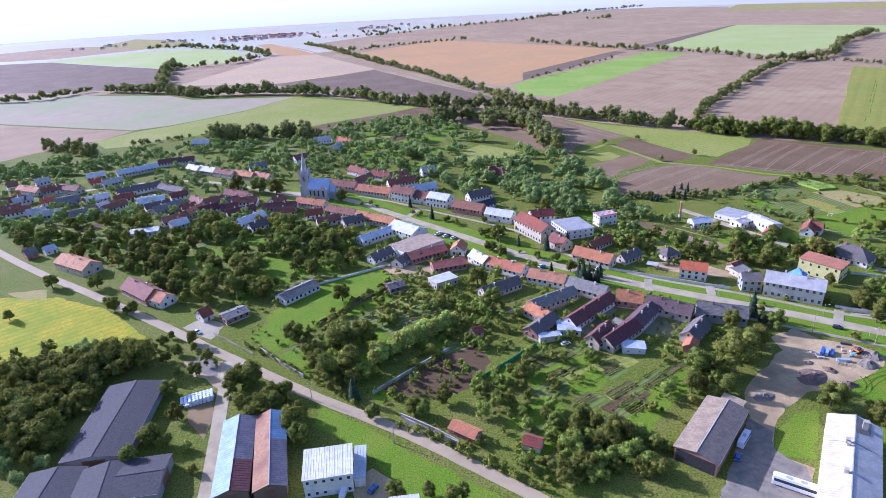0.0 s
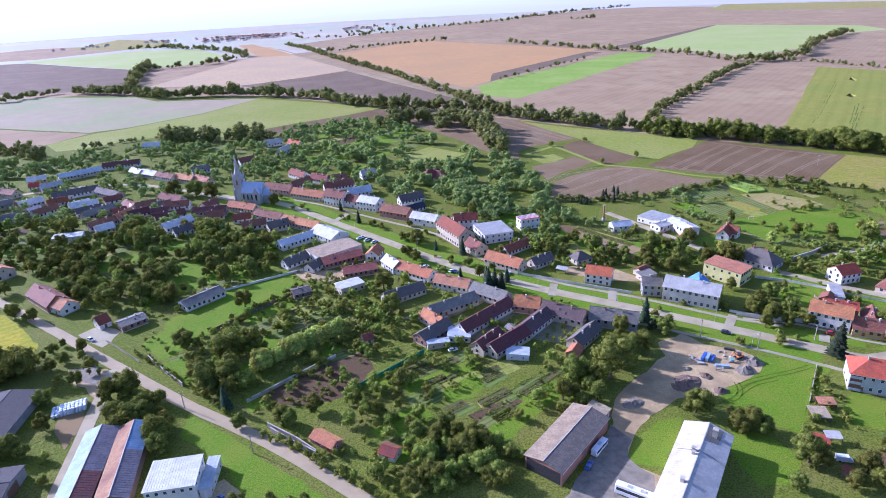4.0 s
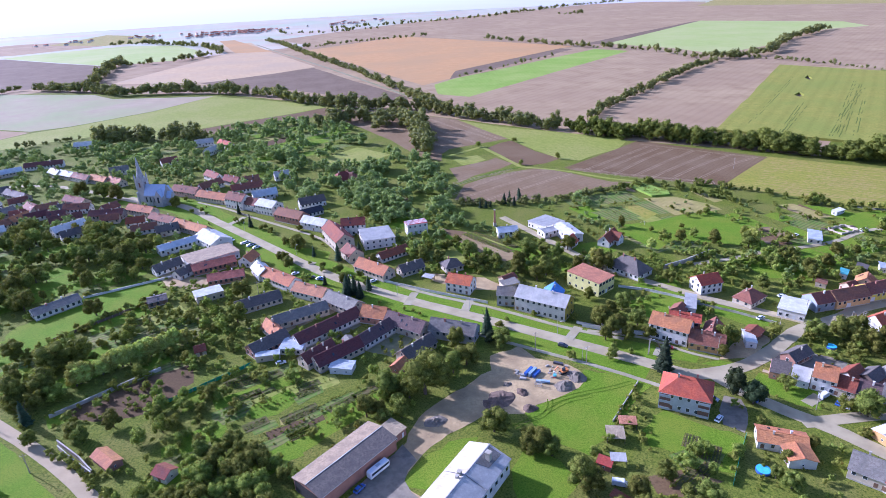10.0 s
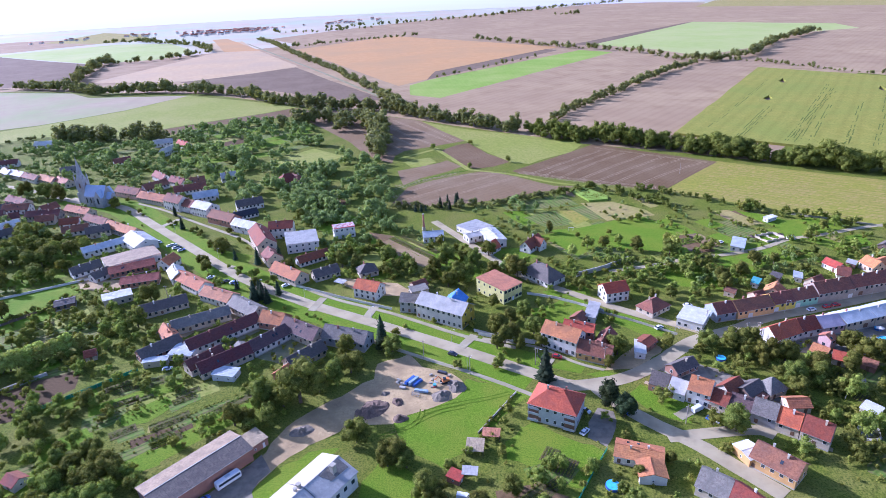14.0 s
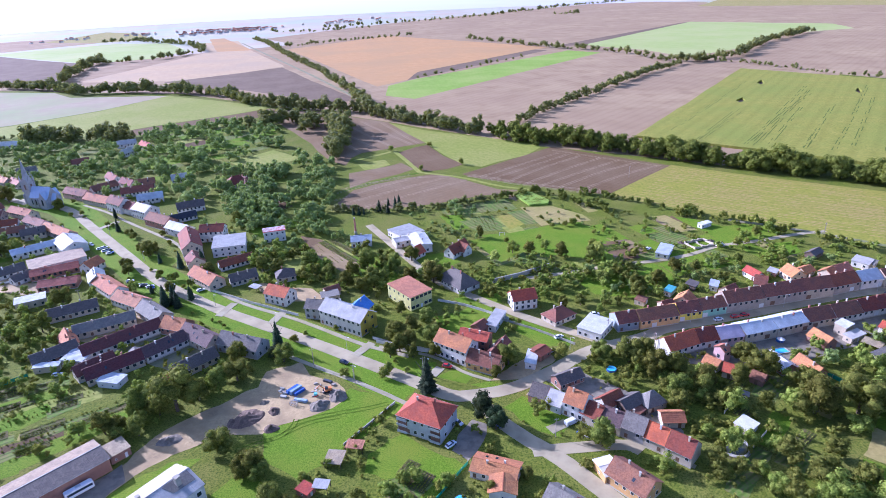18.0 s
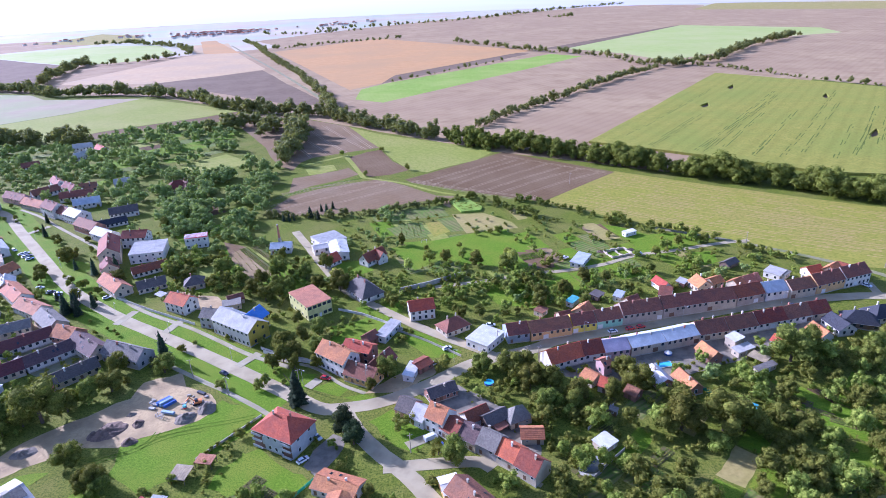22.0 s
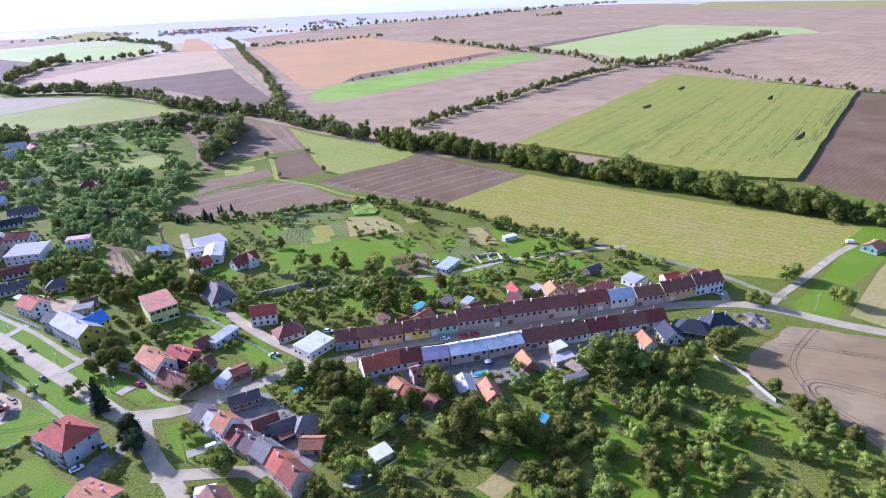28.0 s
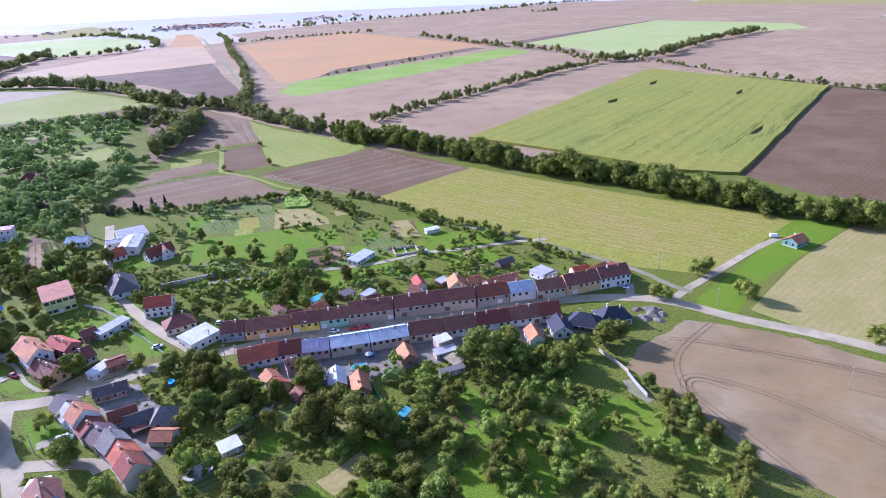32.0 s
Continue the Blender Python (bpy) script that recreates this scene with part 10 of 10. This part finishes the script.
orchard([(-22.3, 171.9), (-1.2, 164.9), (8.2, 151.3), (-4.0, 149.6), (-17.1, 160.4)], ['broad', 'bush'], 3, 6, 6, far=True)
orchard([(-38.3, 188.6), (-4.8, 229.3), (12.9, 214.7), (-9.8, 180.2)], ['bush', 'fruit'], 1, 3, 6, far=True)
orchard([(82.1, 187.0), (112.7, 215.2), (116.4, 198.9), (101.0, 172.8), (93.1, 173.3)], ['bush', 'fruit'], 2, 4.5, 5, far=True)
plant("broad", [(-88.8, 193.9, 8), (-58.5, 168.1, 8), (-71.3, 180.0, 7), (-58.8, 173.7, 6), (-16.9, 175.5, 6), (85.9, 181.5, 8), (92.5, 194.3, 9), (119.0, 224.0, 8), (111.5, 202.6, 6)])
house(1.4, 163.2, 10.4, 5.0, -35.6, 2.5, 3.8, "orange", "brick")
fence([(-21.5, 173.3), (-9.0, 164.8), (-1.1, 158.2)], 2.0, 0.3, "wall_beige", "garden_wall", "weathered plastered wall beside the lane")
plant("broad", [(172.4, 290.7, 8), (162.1, 283.3, 7), (153.1, 291.0, 7), (185.8, 294.6, 7), (197.4, 297.4, 6), (184.9, 240.0, 7), (230.6, 220.3, 4), (268.1, 264.7, 5), (259.4, 262.5, 5), (295.8, 270.3, 6), (278.5, 218.8, 6), (98.5, 180.5, 7), (92.5, 177.8, 5), (213.7, 145.9, 4), (216.3, 141.9, 5), (231.5, 158.0, 4), (220.0, 152.3, 4)])
plant("pale", [(139.6, 226.8, 5)])
plant("bush", [(121.6, 214.2, 3), (126.4, 216.3, 3), (172.7, 243.0, 3), (228.2, 247.4, 2), (235.0, 251.1, 2), (250.0, 221.2, 2), (241.3, 201.3, 2), (202.1, 239.4, 2), (161.5, 264.6, 2)])
orchard([(107.1, 304.5), (139.0, 312.4), (203.7, 317.1), (255.0, 289.3), (241.2, 271.0), (192.2, 275.7), (178.1, 264.9), (152.9, 279.5)], ['bush', 'fruit'], 1.5, 4.5, 6, far=True)
orchard([(205.4, 184.0), (228.7, 185.8), (255.4, 174.5), (228.7, 135.3), (202.3, 136.6), (208.7, 155.1)], ['bush', 'bush', 'fruit'], 1, 3.2, 7, far=True)
orchard([(196.9, 263.2), (238.8, 259.3), (239.3, 237.9), (210.2, 221.6), (188.9, 237.2)], ['bush', 'fruit'], 1.5, 4, 7, far=True)
orchard([(277.5, 259.7), (306.1, 274.2), (347.6, 283.8), (406.8, 299.4), (436.0, 309.1), (430.1, 301.5), (404.8, 293.2), (346.7, 278.1), (308.5, 266.2)], ['bush', 'fruit'], 1.2, 3.5, 5, far=True)
orchard([(302.3, 211.4), (337.8, 221.4), (379.0, 228.0), (418.8, 243.4), (434.7, 242.9), (405.2, 227.3), (373.4, 209.9), (334.6, 200.9), (304.0, 198.3)], ['bush', 'fruit', 'far'], 2.5, 6.5, 6, far=True)
orchard([(33.1, 190.6), (51.4, 200.5), (84.1, 206.0), (89.5, 190.4), (72.9, 171.6), (52.3, 166.8)], ['bush', 'fruit'], 1, 3, 6, far=True)
plant("broad", [(46.2, 163.7, 6), (52.5, 159.9, 7), (42.6, 168.3, 6), (32.7, 164.5, 6), (37.2, 155.9, 6), (89.7, 183.5, 5), (96.8, 186.5, 5), (95.6, 193.8, 5)])
orchard([(254.2, 311.2), (297.9, 299.9), (341.5, 307.9), (387.1, 319.7), (418.4, 325.5), (416.4, 305.0), (354.6, 283.1), (301.4, 268.4), (274.8, 269.2)], ['fruit', 'bush', 'far'], 2, 5.5, 5.5, far=True)
belt([(295.1, 427.9), (324.5, 409.7), (346.1, 387.3)], 'far', 3, 5, 3.5, 7)
belt([(349.4, 379.2), (376.3, 359.4), (399.3, 341.6)], 'bush', 2, 3.2, 4, 3)
orchard([(175.6, 389.2), (216.0, 407.8), (236.8, 385.7), (225.1, 326.5), (198.9, 327.6)], ['fruit', 'bush'], 2, 5, 7, far=True)
plant("broad", [(309.6, 283.8, 7), (321.5, 295.3, 7), (297.8, 278.5, 7), (283.0, 285.6, 6), (341.1, 284.6, 5), (317.2, 270.6, 6), (332.8, 296.9, 5), (357.5, 305.5, 5)])

belt([(186.0, 193.0), (173.0, 173.0), (160.0, 151.0)], 'bush', 1.0, 2.0, 1.7, 1.4)
belt([(216.0, 156.0), (206.0, 141.0)], 'bush', 1.0, 1.8, 1.7, 1.0)


def planted_rows(poly, heading, spacing, step, h0, h1, gaps=0.15):
    """Low plants in straight rows over a garden plot."""
    rng = random.Random(int(abs(poly[0][0]) * 11 + abs(poly[0][1]) * 3))
    c, s = math.cos(radians(heading)), math.sin(radians(heading))
    loc = [(x * c + y * s, -x * s + y * c) for x, y in poly]
    v = min(q[1] for q in loc)
    while v < max(q[1] for q in loc):
        u = min(q[0] for q in loc)
        while u < max(q[0] for q in loc):
            x, y = u * c - v * s, u * s + v * c
            if rng.random() > gaps and inside(x, y, poly):
                loose("garden_rows", "bush", x + rng.uniform(-0.2, 0.2), y + rng.uniform(-0.2, 0.2), rng.uniform(h0, h1))
            u += step * rng.uniform(0.8, 1.2)
        v += spacing


# maize and rows in the gardens
planted_rows([(251.2, 426.0), (263.8, 431.1), (273.8, 411.4), (272.2, 404.8), (260.1, 402.4)], 20, 1.6, 1.8, 1.4, 1.9, 0.35)
planted_rows([(44.0, 172.0), (78.0, 200.0), (90.0, 196.0), (62.0, 166.0)], 40, 3.4, 1.7, 0.5, 1.3, 0.3)
planted_rows([(36.0, 190.0), (58.0, 212.0), (70.0, 206.0), (46.0, 182.0)], 40, 2.8, 1.6, 0.5, 1.1, 0.3)
planted_rows([(219.0, 384.0), (232.0, 386.0), (238.0, 363.0), (224.0, 360.0)], 100, 2.4, 2.0, 0.5, 1.0, 0.25)
planted_rows([(186.0, 158.0), (198.0, 160.0), (203.0, 152.0), (190.0, 146.0)], 60, 2.4, 1.6, 0.5, 1.1, 0.3)
planted_rows([(138.0, 312.0), (150.0, 320.0), (136.0, 352.0), (122.0, 348.0)], 125, 3.2, 2.2, 0.4, 0.9, 0.45)


# fuller trees in the gardens behind the lane
orchard([(2.2, 200.1), (22.6, 203.9), (39.6, 187.9), (42.1, 167.6), (34.9, 155.5), (21.6, 161.1), (7.5, 169.6)], ["fruit", "broad", "fruit"], 3.5, 6.0, 7.5, far=True)
orchard([(28.2, 155.9), (46.5, 167.4), (58.9, 159.0), (66.2, 147.1), (60.7, 137.0), (41.1, 137.9), (29.2, 144.6)], ["broad", "fruit"], 4.0, 6.5, 6.5, far=True)
orchard([(0.9, 162.2), (18.2, 161.3), (27.6, 144.7), (24.2, 136.7), (8.7, 139.4)], ["fruit", "bush"], 2.5, 5.0, 7.0, far=True)

settle_loose()
